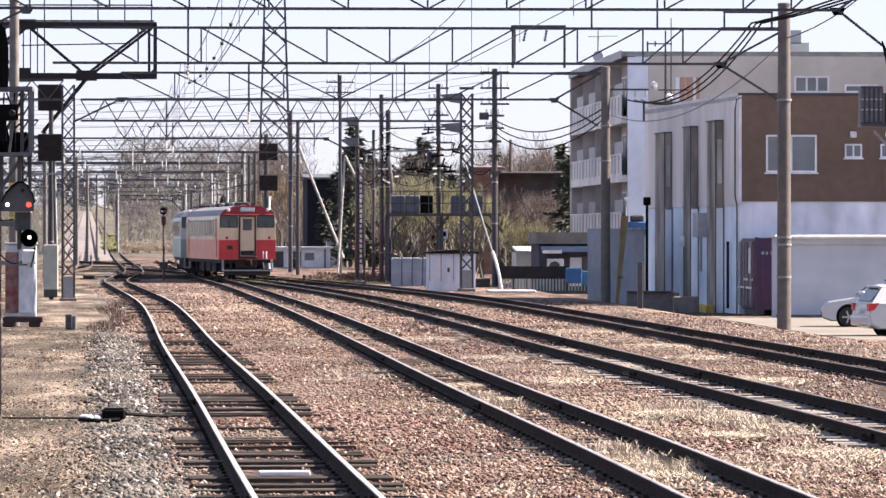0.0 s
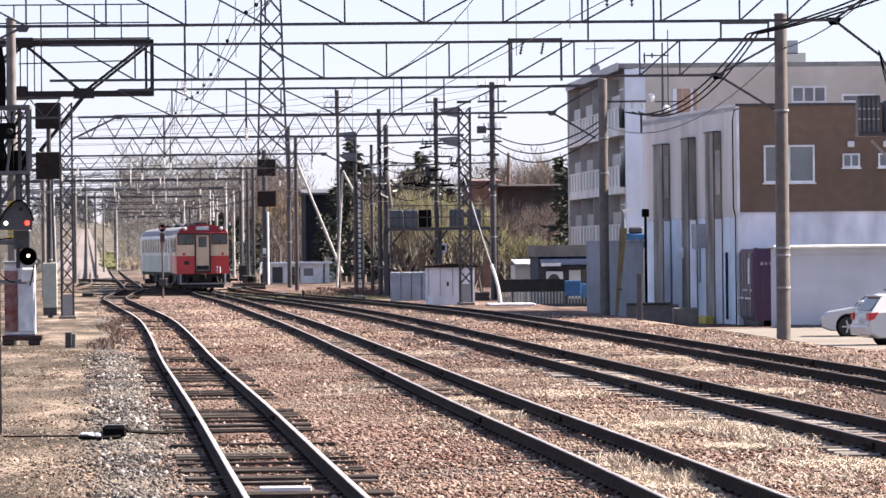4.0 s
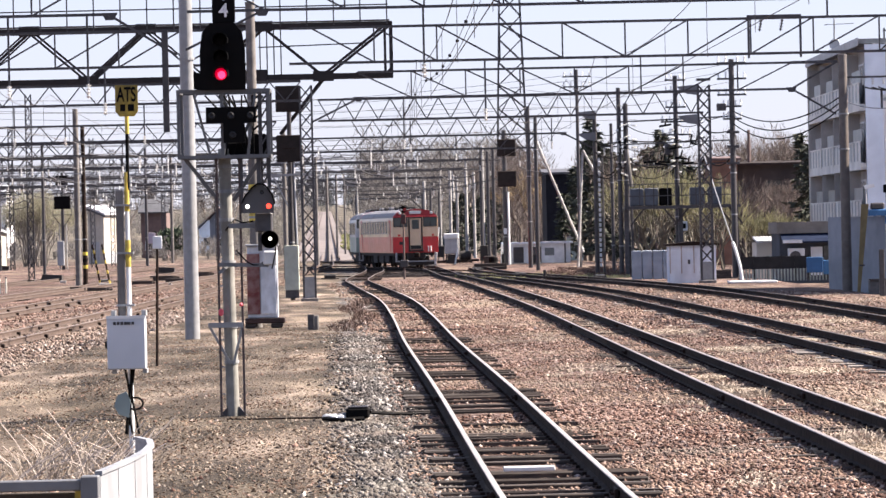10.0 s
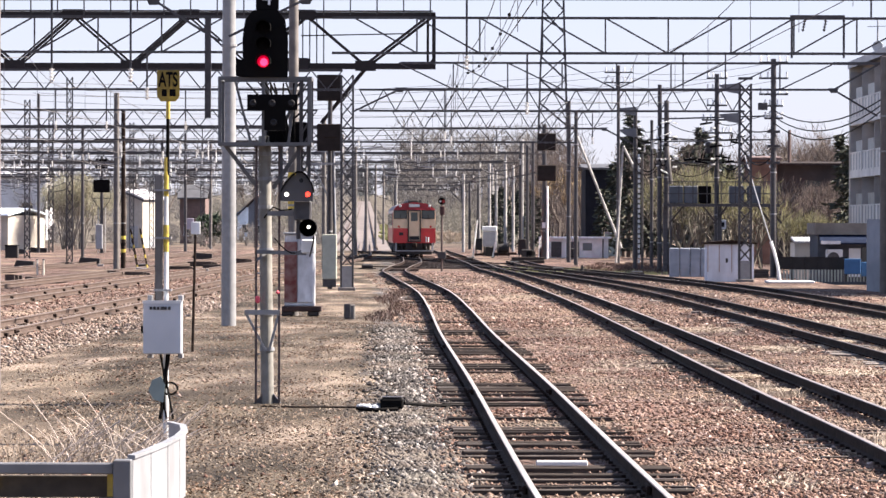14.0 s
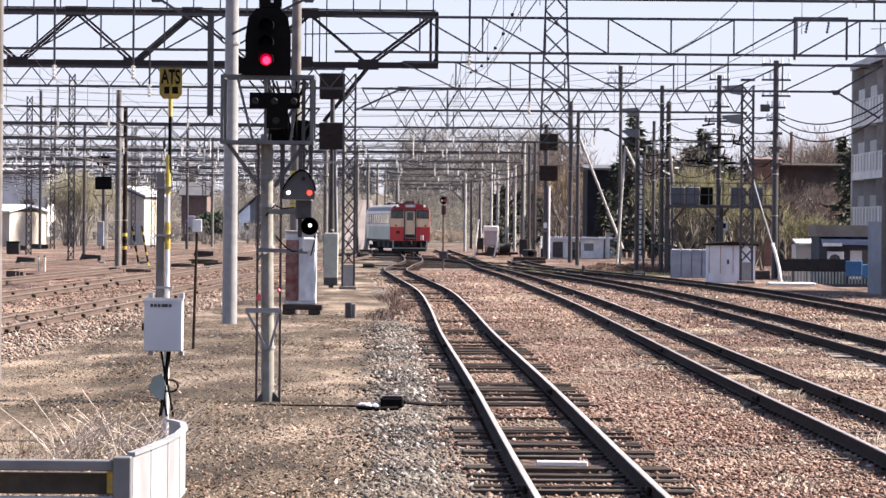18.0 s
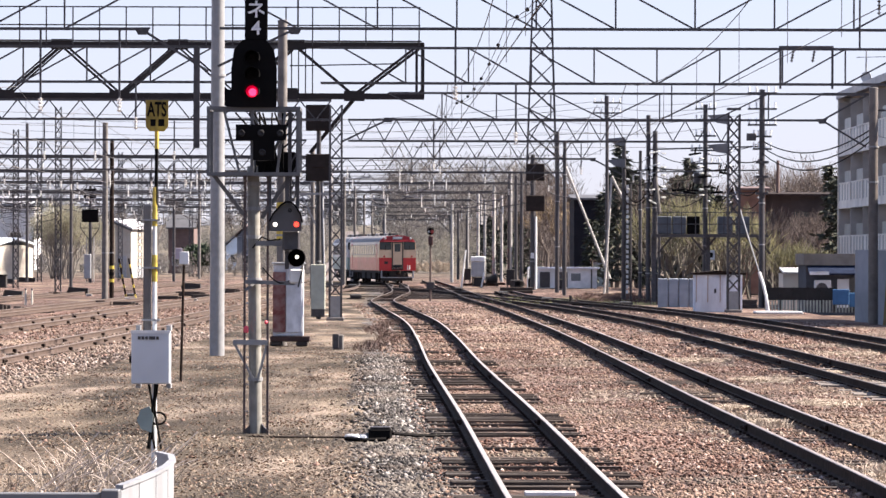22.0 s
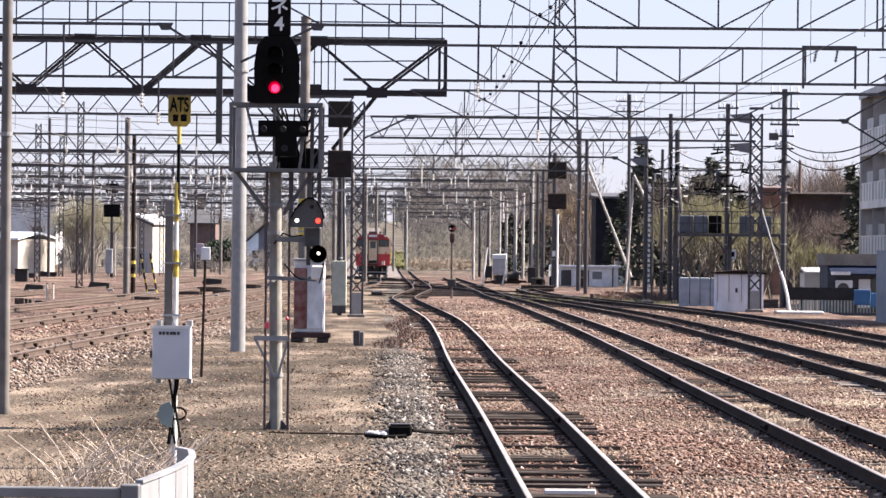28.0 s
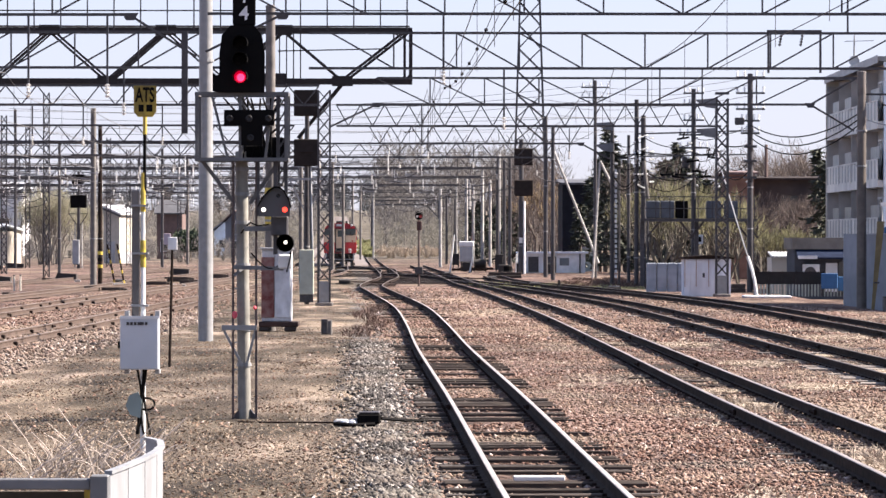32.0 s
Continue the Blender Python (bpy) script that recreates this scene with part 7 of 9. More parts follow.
railcars = [build_railcar("railcar", "cream and vermilion diesel railcar with a gangway door", RED, CREAM, DEEP_RED),
            build_railcar("railcar", "pale grey and green diesel railcar coupled ahead", MINT, PALE, PALE)]
WIDER = Matrix.Diagonal((1.05, 1.0, 1.06, 1.0))
for car in railcars:
    for ob in car.children_recursive:
        ob.data.transform(WIDER)
        for v in ob.data.vertices:
            if v.co.z > 1.02:
                v.co.z = 1.02 + (v.co.z - 1.02) * 0.985
TRAIL = [(236, 4.0), (240, 3.65), (247, 3.0), (257, 2.25), (268.5, 1.23), (271, 1.08), (277, 1.15), (283, 1.02), (289, 0.78), (295, 0.38), (301, -0.25), (307, -1.1), (313, -1.65), (319, -2.45), (325, -3.1), (342, -3.67), (354, -3.8), (366, -3.9),
         (372, -4.1), (378, -4.65), (384, -5.5), (390, -6.4), (404, -8.1), (407, -8.3), (413, -8.47), (431, -8.8), (520, -10.6)]


def on_trail(y):
    """Where the train's road lies across, a given way ahead, with its kinks eased."""
    ys, xs = [r[0] for r in TRAIL], [r[1] for r in TRAIL]
    return float(np.mean(np.interp(np.linspace(y - 3, y + 3, 7), ys, xs)))


def motions():
    for i, car in enumerate(railcars):
        rows = []
        for k in range(0, 65):
            t = k / 2
            near = 242 + 5.9 * t + i * (CAR + 0.75)
            p, q = Vector((on_trail(near + 3), near + 3, 0)), Vector((on_trail(near + 17.8), near + 17.8, 0))
            d = (q - p).normalized()
            e = p - d * 3
            rows.append((t, pose(e.x, e.y, 0.155, 0, 0, math.degrees(math.atan2(-d.x, d.y)))))
        walk(car, rows)
    # the estate car on the far crossing drives to the right
    rows = []
    for k in range(0, 33, 2):
        x = -12.6 + 3.7 * (k - 6)
        rows.append((k, pose(x, 580, land(580) + 0.17, 0, 0, 0)))
    walk(wagon, rows)


# ---- posts, masts and sheds in the middle distance ----
def crossarms(ob, zs, half, y=0.0):
    for z in zs:
        part("crossarm", Shape().bar((-half, y - 0.1, z), (half, y - 0.1, z), 0.09), DARK_STEEL, ob)
        for dx in (-half * 0.9, -half * 0.4, half * 0.4, half * 0.9):
            part("insulator", insulator(Shape(), (dx, y - 0.1, z + 0.04), (dx, y - 0.1, z + 0.32), 0.07, 3), PORCELAIN, ob)


def horn(ob, x, z, flip):
    """A wedge-shaped steel bracket plate."""
    part("bracket_plate", Shape().prism([(x, z + 0.28), (x, z - 0.2), (x - flip * 0.55, z - 0.12), (x - flip * 1.0, z + 0.2)], "y", -0.25, -0.1), DULL, ob)


p = round_pole("line_pole", 7.25, 310, 10.6, 0.15, "tall dark line pole in the yard throat", DARK_STEEL, (3, 6))
st = thing("stay_pole", (0, 310, 0), "pale stay pole propped against a mast", "pole")
part("strut", Shape().tube((7.51, 0, 9.0), (10.76, 0, 0.9), 0.085, 0.085), PALE_POLE, st)
p = round_pole("line_pole", 10.19, 300, 12.62, 0.12, "tall slim power-line pole with crossarms", DARK_STEEL, (4,))
crossarms(p, (12.19, 11.54), 0.9)
st = thing("stay_pole", (0, 299, 0), "leaning pale stay pole", "pole")
part("strut", Shape().tube((10.01, 0, 0), (10.45, 0, 7.40), 0.08, 0.07).tube((10.45, 0, 7.47), (11.17, 0, 6.10), 0.09, 0.08), PALE_POLE, st)
p = round_pole("signal_mast", 6.09, 335, 9.6, 0.19, "dark signal mast with two square signal backs", DARK_STEEL, (2,))
p["category"] = "signal mast"
for y0, y1 in ((248, 278), (304, 332)):
    part("signal_back", Shape().box(-0.5, 0.85, -0.4, -0.15, 2.5 + (408 - y1) * 0.04036, 2.5 + (408 - y0) * 0.04036, 0.05), ENAMEL, p, "square dark brown signal back")
part("white_pipe", Shape().tube((0.22, -0.1, 0), (0.22, -0.1, 5.2), 0.09), WHITE, p)
part("plate", Shape().box(-0.15, 0.1, -0.2, -0.14, 2.2, 2.6), WHITE, p)
p = round_pole("steel_mast", 9.51, 253, 8.69, 0.12, "steel mast with white-edged ladder", DARK_STEEL)
for k in range(22):
    part("ladder_rung", Shape().box(0.13, 0.25, -0.2, -0.14, 0.4 + k * 0.27, 0.58 + k * 0.27), WHITE, p)
horn(p, 0.05, 8.54, 1)
horn(p, 0.05, 7.38, 1)
part("conduit", Shape().tube((0.38, 0, 0), (0.38, 0, 6.4), 0.06), DARK_STEEL, p)
for x, d, top, r in ((1125, 262, 225, 0.1), (1139, 250, 162, 0.13), (1151, 250, 190, 0.15)):
    q = round_pole("steel_mast", (x - 784) * d / 8300.0, d, 2.5 + (408 - top) * d / 8300.0, r, "dark steel line mast among others", DARK_STEEL, (1.5, 5.0))
    part("crossarm", Shape().bar((-0.6, -0.15, 7.0), (0.6, -0.15, 7.0), 0.07), DARK_STEEL, q)
    part("insulator", insulator(Shape(), (-0.4, -0.15, 6.95), (-0.4, -0.15, 6.5), 0.08, 4), PORCELAIN, q)
st = thing("stay_pole", (11.09, 248, 0), "short pale pipe strapped to a mast", "pole")
part("strut", Shape().tube((-0.1, 0, 6.62), (0.12, 0, 4.62), 0.1), CONCRETE, st)
part("base", Shape().tube((0.12, 0, 0), (0.12, 0, 4.5), 0.06), DARK_STEEL, st)
p = round_pole("power_pole", 13.84, 252, 10.55, 0.14, "power pole with insulators on crossarms", DARK_STEEL, (3, 5, 7))
crossarms(p, (10.33, 9.7, 8.88), 0.55)
crossarms(p, (8.1, 7.4), 0.8)
part("transformer", Shape().turned([(0, 0), (0.2, 0), (0.22, 0.04), (0.22, 0.55), (0.18, 0.62), (0, 0.64)], (-0.42, -0.1, 6.3), n=14), DARK_STEEL, p, "dark pole transformer")
part("sign", Shape().box(0.08, 0.5, -0.25, -0.15, 2.23, 2.74, 0.02), WHITE, p)
part("sign_face", Shape().box(0.17, 0.41, -0.256, -0.251, 2.35, 2.62), BLACK, p)
p = round_pole("power_pole", 15.14, 226, 10.45, 0.15, "tall power pole carrying many crossarms", DARK_STEEL, (3, 5))
crossarms(p, (10.29, 9.53, 8.76), 0.7)
crossarms(p, (8.2, 7.6), 0.45)
part("junction_box", Shape().box(-0.75, -0.3, -0.3, 0.05, 8.0, 8.35, 0.03), DARK_STEEL, p)
for z in (6.9, 6.2, 5.4):
    part("cleat", Shape().box(-0.3, 0.3, -0.25, 0.25, z, z + 0.12), DARK_STEEL, p)
m = lattice_mast(12.56, 206, 8.66, 0.5, "dark lattice mast with bracket plates", 0.55)
horn(m, -0.2, 8.41, 1)
horn(m, -0.2, 7.12, 1)
part("cap", Shape().box(-0.3, 0.3, -0.3, 0.3, 8.85, 8.95), DARK_STEEL, m)

# switch platform between the poles
pf = thing("switch_platform", (0, 240, 0), "steel platform on struts with grey switch boxes", "platform")
z = 3.51
part("deck", Shape().box(10.44, 16.37, -0.6, 0.6, z - 0.12, z + 0.04), DARK_STEEL, pf)
for zz in (0.55, 1.15):
    part("handrail", Shape().bar((10.44, -0.6, z + zz), (16.37, -0.6, z + zz), 0.05), DARK_STEEL, pf)
for k in range(9):
    x = 10.50 + 0.72 * k
    part("rail_post", Shape().bar((x, -0.6, z), (x, -0.6, z + 1.17), 0.05), DARK_STEEL, pf)
BOX_PAINT = mat("blue_grey_switch_paint", (0.085, 0.1, 0.125), (0.06, 0.072, 0.09), 0.6, 0, 3, 0.6)
for x0, x1, m in ((1156, 1180, BOX_PAINT), (1182, 1206, BOX_PAINT), (1208, 1230, BLACK), (1262, 1288, BOX_PAINT), (1294, 1318, BOX_PAINT)):
    part("switch_box", Shape().box((x0 - 784) * 0.028916, (x1 - 784) * 0.028916, -0.3, 0.4, z + 0.05, z + 0.95, 0.04), m, pf, "grey switch box")
for x, sgn in ((1180, -1), (1215, 1), (1258, -1), (1312, 1), (1330, 1)):
    part("strut", Shape().bar(((x - 784) * 0.028916, -0.4, z - 0.1), ((x - 784 + sgn * 24) * 0.028916, -0.1, z - 0.95), 0.1), DARK_STEEL, pf)
for x in (1149, 1245, 1343):
    part("column", Shape().bar(((x - 784) * 0.028916, 0, -0.1), ((x - 784) * 0.028916, 0, z), 0.22), DARK_STEEL, pf)

# huts
ht = thing("white_hut", (10.92, 207, -0.1), "small white wooden hut with rusty roof", "hut")
HUT = mat("chalky_white_boards", (0.72, 0.76, 0.84), (0.56, 0.59, 0.66), 0.8, 0, 3, 0.8, 0.004, (1, 1, 0.3))
part("body", Shape().box(0.02, 2.1, 0.03, 1.9, 0.0, 1.72), HUT, ht)
for k in range(7):
    part("board", Shape().box(0.03 + k * 0.297, 0.03 + k * 0.297 + 0.285, 0.0, 0.028, 0.05, 1.7), HUT, ht)
part("roof", Shape().prism([(-0.12, 1.72), (2.25, 1.72), (2.25, 1.78), (1.1, 1.9), (-0.12, 1.8)], "y", -0.12, 2.0), RUST, ht, "rusty sheet roof")
part("hinge", Shape().box(0.85, 0.95, -0.02, 0.0, 0.9, 1.1), DARK_STEEL, ht)
for x in (0.05, 0.55, 1.1):
    part("stain_strip", Shape().box(x, x + 0.04, -0.012, -0.001, 0.5, 1.7), mat("rust_streak", (0.3, 0.22, 0.18), (0.4, 0.34, 0.3), 0.9), ht)
SHEET = mat("blue_grey_cabinet_paint", (0.3, 0.33, 0.38), (0.22, 0.25, 0.29), 0.6, 0, 2, 0.6)
gh = thing("grey_cabinets", (10.16, 226, -0.1), "row of grey equipment cabinets behind a hut", "cabinet")
for k in range(4):
    part("cabinet", Shape().box(k * 0.5, k * 0.5 + 0.47, 0, 0.5, 0, 1.45, 0.03), SHEET, gh)
sh = thing("white_shed", (6.1, 345, 0), "long low white shed with a flat grey roof", "shed")
part("wall", Shape().box(0, 4.9, 0, 3, 0, 1.42), WHITE, sh)
part("roof", Shape().box(-0.15, 5.1, -0.2, 3.2, 1.424, 1.56), HUT, sh)
for x in (0.7, 2.0):
    part("door", Shape().box(x, x + 0.75, -0.03, -0.002, 0.05, 1.2), DARK_STEEL, sh)
part("window", Shape().box(3.0, 3.7, -0.03, -0.002, 0.55, 1.1), BLIND, sh)
part("downpipe", Shape().tube((4.5, -0.06, 0.0), (4.5, -0.06, 1.4), 0.05), DARK_STEEL, sh)
gs = thing("pale_green_shed", (11.26, 365, 0), "pale green low shed beside the white one", "shed")
part("wall", Shape().box(0, 1.5, 0, 3, 0, 1.8), mat("pale_green_board", (0.42, 0.5, 0.48), None, 0.8), gs)
part("roof", Shape().prism([(-0.1, 1.8), (1.7, 1.5), (1.7, 1.58), (-0.1, 1.9)], "y", -0.1, 3.1), GREY, gs)
wb = thing("equipment_case", (1.83, 360, 0), "white-topped grey equipment case on a dark stand", "cabinet")
part("case", Shape().box(0, 1.04, 0, 0.8, 0.75, 1.9, 0.04), GREY, wb)
part("lid", Shape().box(-0.05, 1.09, -0.05, 0.85, 1.904, 2.32, 0.05), WHITE, wb, "white lid")
for x in (0.08, 0.86):
    part("leg", Shape().box(x, x + 0.1, 0.1, 0.7, -0.02, 0.75), UNDER, wb)
part("battery_box", Shape().box(0.2, 0.84, 0.12, 0.7, 0.0, 0.7, 0.04), UNDER, wb)
db = thing("cable_drum", (3.35, 356, 0), "dark cable drum lying by the tracks", "drum")
part("drum", Shape().turned([(0.32, -0.45), (0.62, -0.45), (0.62, -0.38), (0.34, -0.36), (0.34, 0.36), (0.62, 0.38), (0.62, 0.45), (0.32, 0.45)], (0, 0, 0.62), "x", 18), UNDER, db)
part("hub", Shape().tube((-0.47, 0, 0.62), (0.47, 0, 0.62), 0.1, n=10), RUST, db)
lk = thing("warning_stake", (1.04, 350, 0), "tall leaning white warning stake", "stake", "white stakes")
part("stake", Shape().tube((0, 0, -0.1), (0.34, 0, 2.8), 0.06, 0.05, 8), WHITE, lk)
part("foot", Shape().box(-0.12, 0.12, -0.12, 0.12, -0.08, 0.05), CONCRETE, lk)
gp = thing("guy_guard", (13.73, 205, 0), "leaning white guy-wire guard tube", "guy guard")
part("tube", Shape().path([(0.3, 0, 0), (0.2, 0, 0.7), (0.05, 0, 1.3), (-0.1, 0, 1.75)], 0.075, 8), WHITE, gp)
part("wire", Shape().path([(-0.1, 0, 1.75), (-0.42, 3, 3.4), (-0.75, 8, 5.6), (-0.9, 12, 7.6)], 0.03, 5), STEEL, gp)
solo("pale_slab", Shape().box(-0.9, 1.1, -1.2, 1.2, 0, 0.09, 0.02), WHITE, "pale concrete slab on the ground", "slab", (14.21, 203, -0.03))
for k, (x, d) in enumerate(((905, 320), (985, 335))):
    rbx = thing("relay_pedestal", ((x - 784) * d / 8300.0, d, 0), "dark relay pedestal beside the points", "pedestal", "pedestals")
    part("case", Shape().box(-0.4, 0.4, -0.3, 0.3, 0.1, 0.75, 0.05), UNDER, rbx)
    part("foot", Shape().box(-0.3, 0.3, -0.2, 0.2, -0.05, 0.1), CONCRETE, rbx)
for x, d in ((1002, 235), (700, 330)):
    mkr = thing("kilometre_stake", ((x - 784) * d / 8300.0, d, 0), "short dark stake in the ballast", "stake", "stakes")
    part("stake", Shape().box(-0.07, 0.07, -0.07, 0.07, -0.1, 0.45, 0.02), UNDER, mkr)
for x, d in ((1290, 222), (1180, 245), (905, 300)):
    tp = thing("timber_pile", ((x - 784) * d / 8300.0, d, -0.02), "stack of old dark sleepers", "timber", "timber piles")
    for j in range(5):
        part("timber", Shape().box(-1.1, 1.1, -0.5 + 0.21 * j, -0.31 + 0.21 * j, 0, 0.2, 0.02), SLEEPER, tp)
        if j < 4:
            part("timber", Shape().box(-1.0, 1.1, -0.4 + 0.21 * j, -0.21 + 0.21 * j, 0.204, 0.4, 0.02), SLEEPER, tp)

# tall lattice power tower and pale far poles
lattice_mast(12.4, 620, 48.8, 4.7, "tall slender lattice power-line tower", 3.0, 0.36, "lattice_tower", 0, DARK_STEEL, 0.13)
rngp = random.Random(12)
for x, d, top in ((792, 420, 320), (803, 470, 330), (818, 520, 338), (838, 400, 300), (850, 450, 312), (866, 390, 298), (880, 430, 305), (893, 380, 280), (905, 360, 270), (915, 350, 262), (845, 560, 342), (870, 600, 345)):
    q = round_pole("far_pole", (x - 784) * d / 8300.0, d, 2.5 + (408 - top) * d / 8300.0, 0.14, "pale line pole at the far end of the yard", PALE_POLE if rngp.random() < 0.6 else DARK_STEEL, (), "far poles", False)
    part("crossarm", Shape().bar((-1.6, -0.15, 6.0), (0.2, -0.15, 6.3), 0.07), DARK_STEEL, q)
    part("insulator", insulator(Shape(), (-1.4, -0.15, 6.0), (-1.4, -0.15, 5.5), 0.1, 4), PORCELAIN, q)

# ---- left side of the yard ----
for x, d, top, r, m in ((178, 253, 178, 0.17, CONCRETE), (190, 256, 208, 0.13, RUST), (40, 399, 180, 0.13, DARK_STEEL), (118, 340, 240, 0.12, DARK_STEEL), (300, 420, 250, 0.14, DARK_STEEL), (345, 460, 260, 0.15, CONCRETE)):
    q = round_pole("yard_pole", (x - 784) * d / 8300.0, d, 2.5 + (408 - top) * d / 8300.0, r, "line pole among the side tracks", m, (2.5,), "yard poles")
    part("crossarm", Shape().bar((-1.2, -0.2, 7.0), (1.2, -0.2, 7.0), 0.08), DARK_STEEL, q)
    if x == 190:
        for k in range(3):
            part("hazard_band", Shape().turned([(r * 1.02, 0.9 + 0.36 * k), (r * 1.08, 0.9 + 0.36 * k), (r * 1.08, 1.08 + 0.36 * k), (r * 1.02, 1.08 + 0.36 * k)], n=12), YELLOW if k != 1 else BLACK, q)
for x, d, top in ((62, 399, 205), (205, 410, 230), (240, 430, 250), (20, 330, 190), (330, 500, 285), (95, 300, 150), (425, 480, 270)):
    lattice_mast((x - 784) * d / 8300.0, d, 2.5 + (408 - top) * d / 8300.0, 0.36, "slim lattice mast among the side tracks", 0.6, plate=0)
p = round_pole("signal_mast", -30.38, 399, 8.2, 0.15, "dark signal mast with two black signal backs", DARK_STEEL, (1,))
p["category"] = "signal mast"
part("signal_back", Shape().box(-0.7, 0.7, -0.4, -0.15, 5.1, 6.2, 0.05), BLACK, p)
part("signal_back", Shape().box(-0.55, 0.5, -0.4, -0.15, 7.15, 7.45, 0.04).box(-0.55, 0.5, -0.4, -0.15, 7.52, 7.95, 0.04), BLACK, p)
part("cage_rail", Shape().bar((-0.8, -0.5, 4.6), (0.8, -0.5, 4.6), 0.06).bar((-0.8, -0.5, 4.6), (-0.75, -0.4, 5.6), 0.05).bar((0.8, -0.5, 4.6), (0.75, -0.4, 5.6), 0.05).bar((-0.8, -0.5, 4.6), (-0.1, 0, 3.6), 0.06).bar((0.8, -0.5, 4.6), (0.1, 0, 3.6), 0.06), DARK_STEEL, p)
for sx in (-0.3, 0.3):
    part("white_pipe", Shape().tube((sx, -0.1, 0), (sx, -0.1, 3.9), 0.05, n=8), PALE_POLE, p)
part("case", Shape().box(-0.5, 0.1, -0.5, -0.2, 0.3, 2.4, 0.05), GREY, p)
for x, d, w in ((130, 285, 1.3), (40, 400, 1.5), (5, 380, 1.1), (15, 262, 1.1), (330, 330, 1.4)):
    bx = thing("track_case", ((x - 784) * d / 8300.0, d, 0), "low dark case between the side tracks", "case", "track cases")
    part("body", Shape().prism([(-w / 2, 0.05), (w / 2, 0.05), (w / 2, 0.35), (-w / 2 + 0.15, 0.42)], "y", -0.5, 0.5), UNDER, bx)
    part("foot", Shape().box(-w / 2 + 0.1, w / 2 - 0.1, -0.4, 0.4, -0.05, 0.05), CONCRETE, bx)
for x, d, w, h in ((92, 277, 0.8, 0.2), (-4, 205, 0.7, 0.26), (30, 205, 0.62, 0.16), (176, 228, 0.72, 0.2), (215, 228, 1.2, 0.14), (295, 256, 1.4, 0.16), (330, 275, 1.7, 0.26), (352, 262, 1.3, 0.2), (395, 300, 1.6, 0.25)):
    tb = thing("loose_timbers", ((x - 784) * d / 8300.0, d, 0), "dark old timbers lying between side tracks", "timber", "loose timbers")
    for k in range(3):
        part("timber", Shape().box(-w / 2 + 0.1 * k, w / 2 - 0.14 * (2 - k), 0.26 * k - 0.3, 0.26 * k - 0.06, -0.02, h - 0.03 * k, 0.015), SLEEPER, tb)
for x, d, w in ((222, 250, 0.9), (150, 272, 0.35), (330, 245, 0.7), (20, 260, 0.9)):
    solo("pale_plank", Shape().box(-w / 2, w / 2, -0.1, 0.1, -0.02, 0.12, 0.02), PALE_POLE, "weathered pale plank lying on ballast", "plank", ((x - 784) * d / 8300.0, d, 0), 0.0, "planks")
for x in (38, 49):
    ps = thing("marker_stub", ((x - 784) * 228 / 8300.0, 228, 0), "short yellowish marker post beside a side track", "post", "marker stubs")
    part("post", Shape().tube((0, 0, -0.1), (0, 0, 0.68), 0.05, 0.045, 8), OLIVE, ps)
    part("cap", Shape().turned([(0, 0.684), (0.055, 0.684), (0.05, 0.74), (0, 0.76)], n=8), DARK_STEEL, ps)
bb = thing("black_bin", ((-7 - 784) * 335 / 8300.0, 335, 0), "square black bin beside the side tracks", "bin")
part("body", Shape().box(-0.46, 0.46, -0.4, 0.4, 0, 0.82, 0.04), UNDER, bb)
part("lid", Shape().box(-0.49, 0.49, -0.43, 0.43, 0.824, 0.93, 0.03), BLACK, bb)
for x in (205, 222):
    lad = thing("step_stile", ((x - 784) * 0.0309, 257, 0), "striped leaning ladder rail by a pole", "ladder", "ladders")
    part("rail", Shape().tube((0.3, 0, 0), (-0.1, 0, 2.2), 0.05), RUST, lad)
    for k in range(4):
        part("band", Shape().tube((0.3 - 0.4 * (k / 4 + 0.02), 0, 2.2 * (k / 4 + 0.02)), (0.3 - 0.4 * (k / 4 + 0.1), 0, 2.2 * (k / 4 + 0.1)), 0.056), YELLOW, lad)


def house(x0, x1, y, depth, h, roof_h, wall, roof, label, windows=2, gable="y", turn=0.0):
    ob = thing("house", (x0, y, land(y)), label, "house", "houses behind the yard", turn=turn)
    w = x1 - x0
    part("wall", Shape().box(0, w, 0, depth, -0.3, h), wall, ob)
    if gable == "y":
        part("roof", Shape().prism([(-0.4, h - 0.05), (w / 2, h + roof_h), (w + 0.4, h - 0.05), (w + 0.4, h + 0.12), (w / 2, h + roof_h + 0.2), (-0.4, h + 0.12)], "y", -0.4, depth + 0.4), roof, ob)
        part("gable", Shape().prism([(0, h + 0.004), (w, h + 0.004), (w / 2, h + roof_h)], "y", 0.02, 0.2), wall, ob)
    else:
        part("roof", Shape().prism([(-0.5, h - 0.05), (depth / 2, h + roof_h), (depth + 0.5, h - 0.05), (depth + 0.5, h + 0.12), (depth / 2, h + roof_h + 0.2), (-0.5, h + 0.12)], "x", -0.3, w + 0.3), roof, ob)
    for f in range(max(1, int(h // 2.9))):
        for k in range(windows):
            xa = w * (k + 0.3) / windows
            win = part("window", Shape().box(xa, xa + min(1.6, w * 0.4 / windows + 0.5), -0.06, -0.004, 0.9 + 2.9 * f, 2.1 + 2.9 * f), WHITE, ob)
            part("pane", Shape().box(xa + 0.1, xa + min(1.6, w * 0.4 / windows + 0.5) - 0.1, -0.08, -0.061, 1.0 + 2.9 * f, 2.0 + 2.9 * f), DARK_GLASS, win)
    return ob


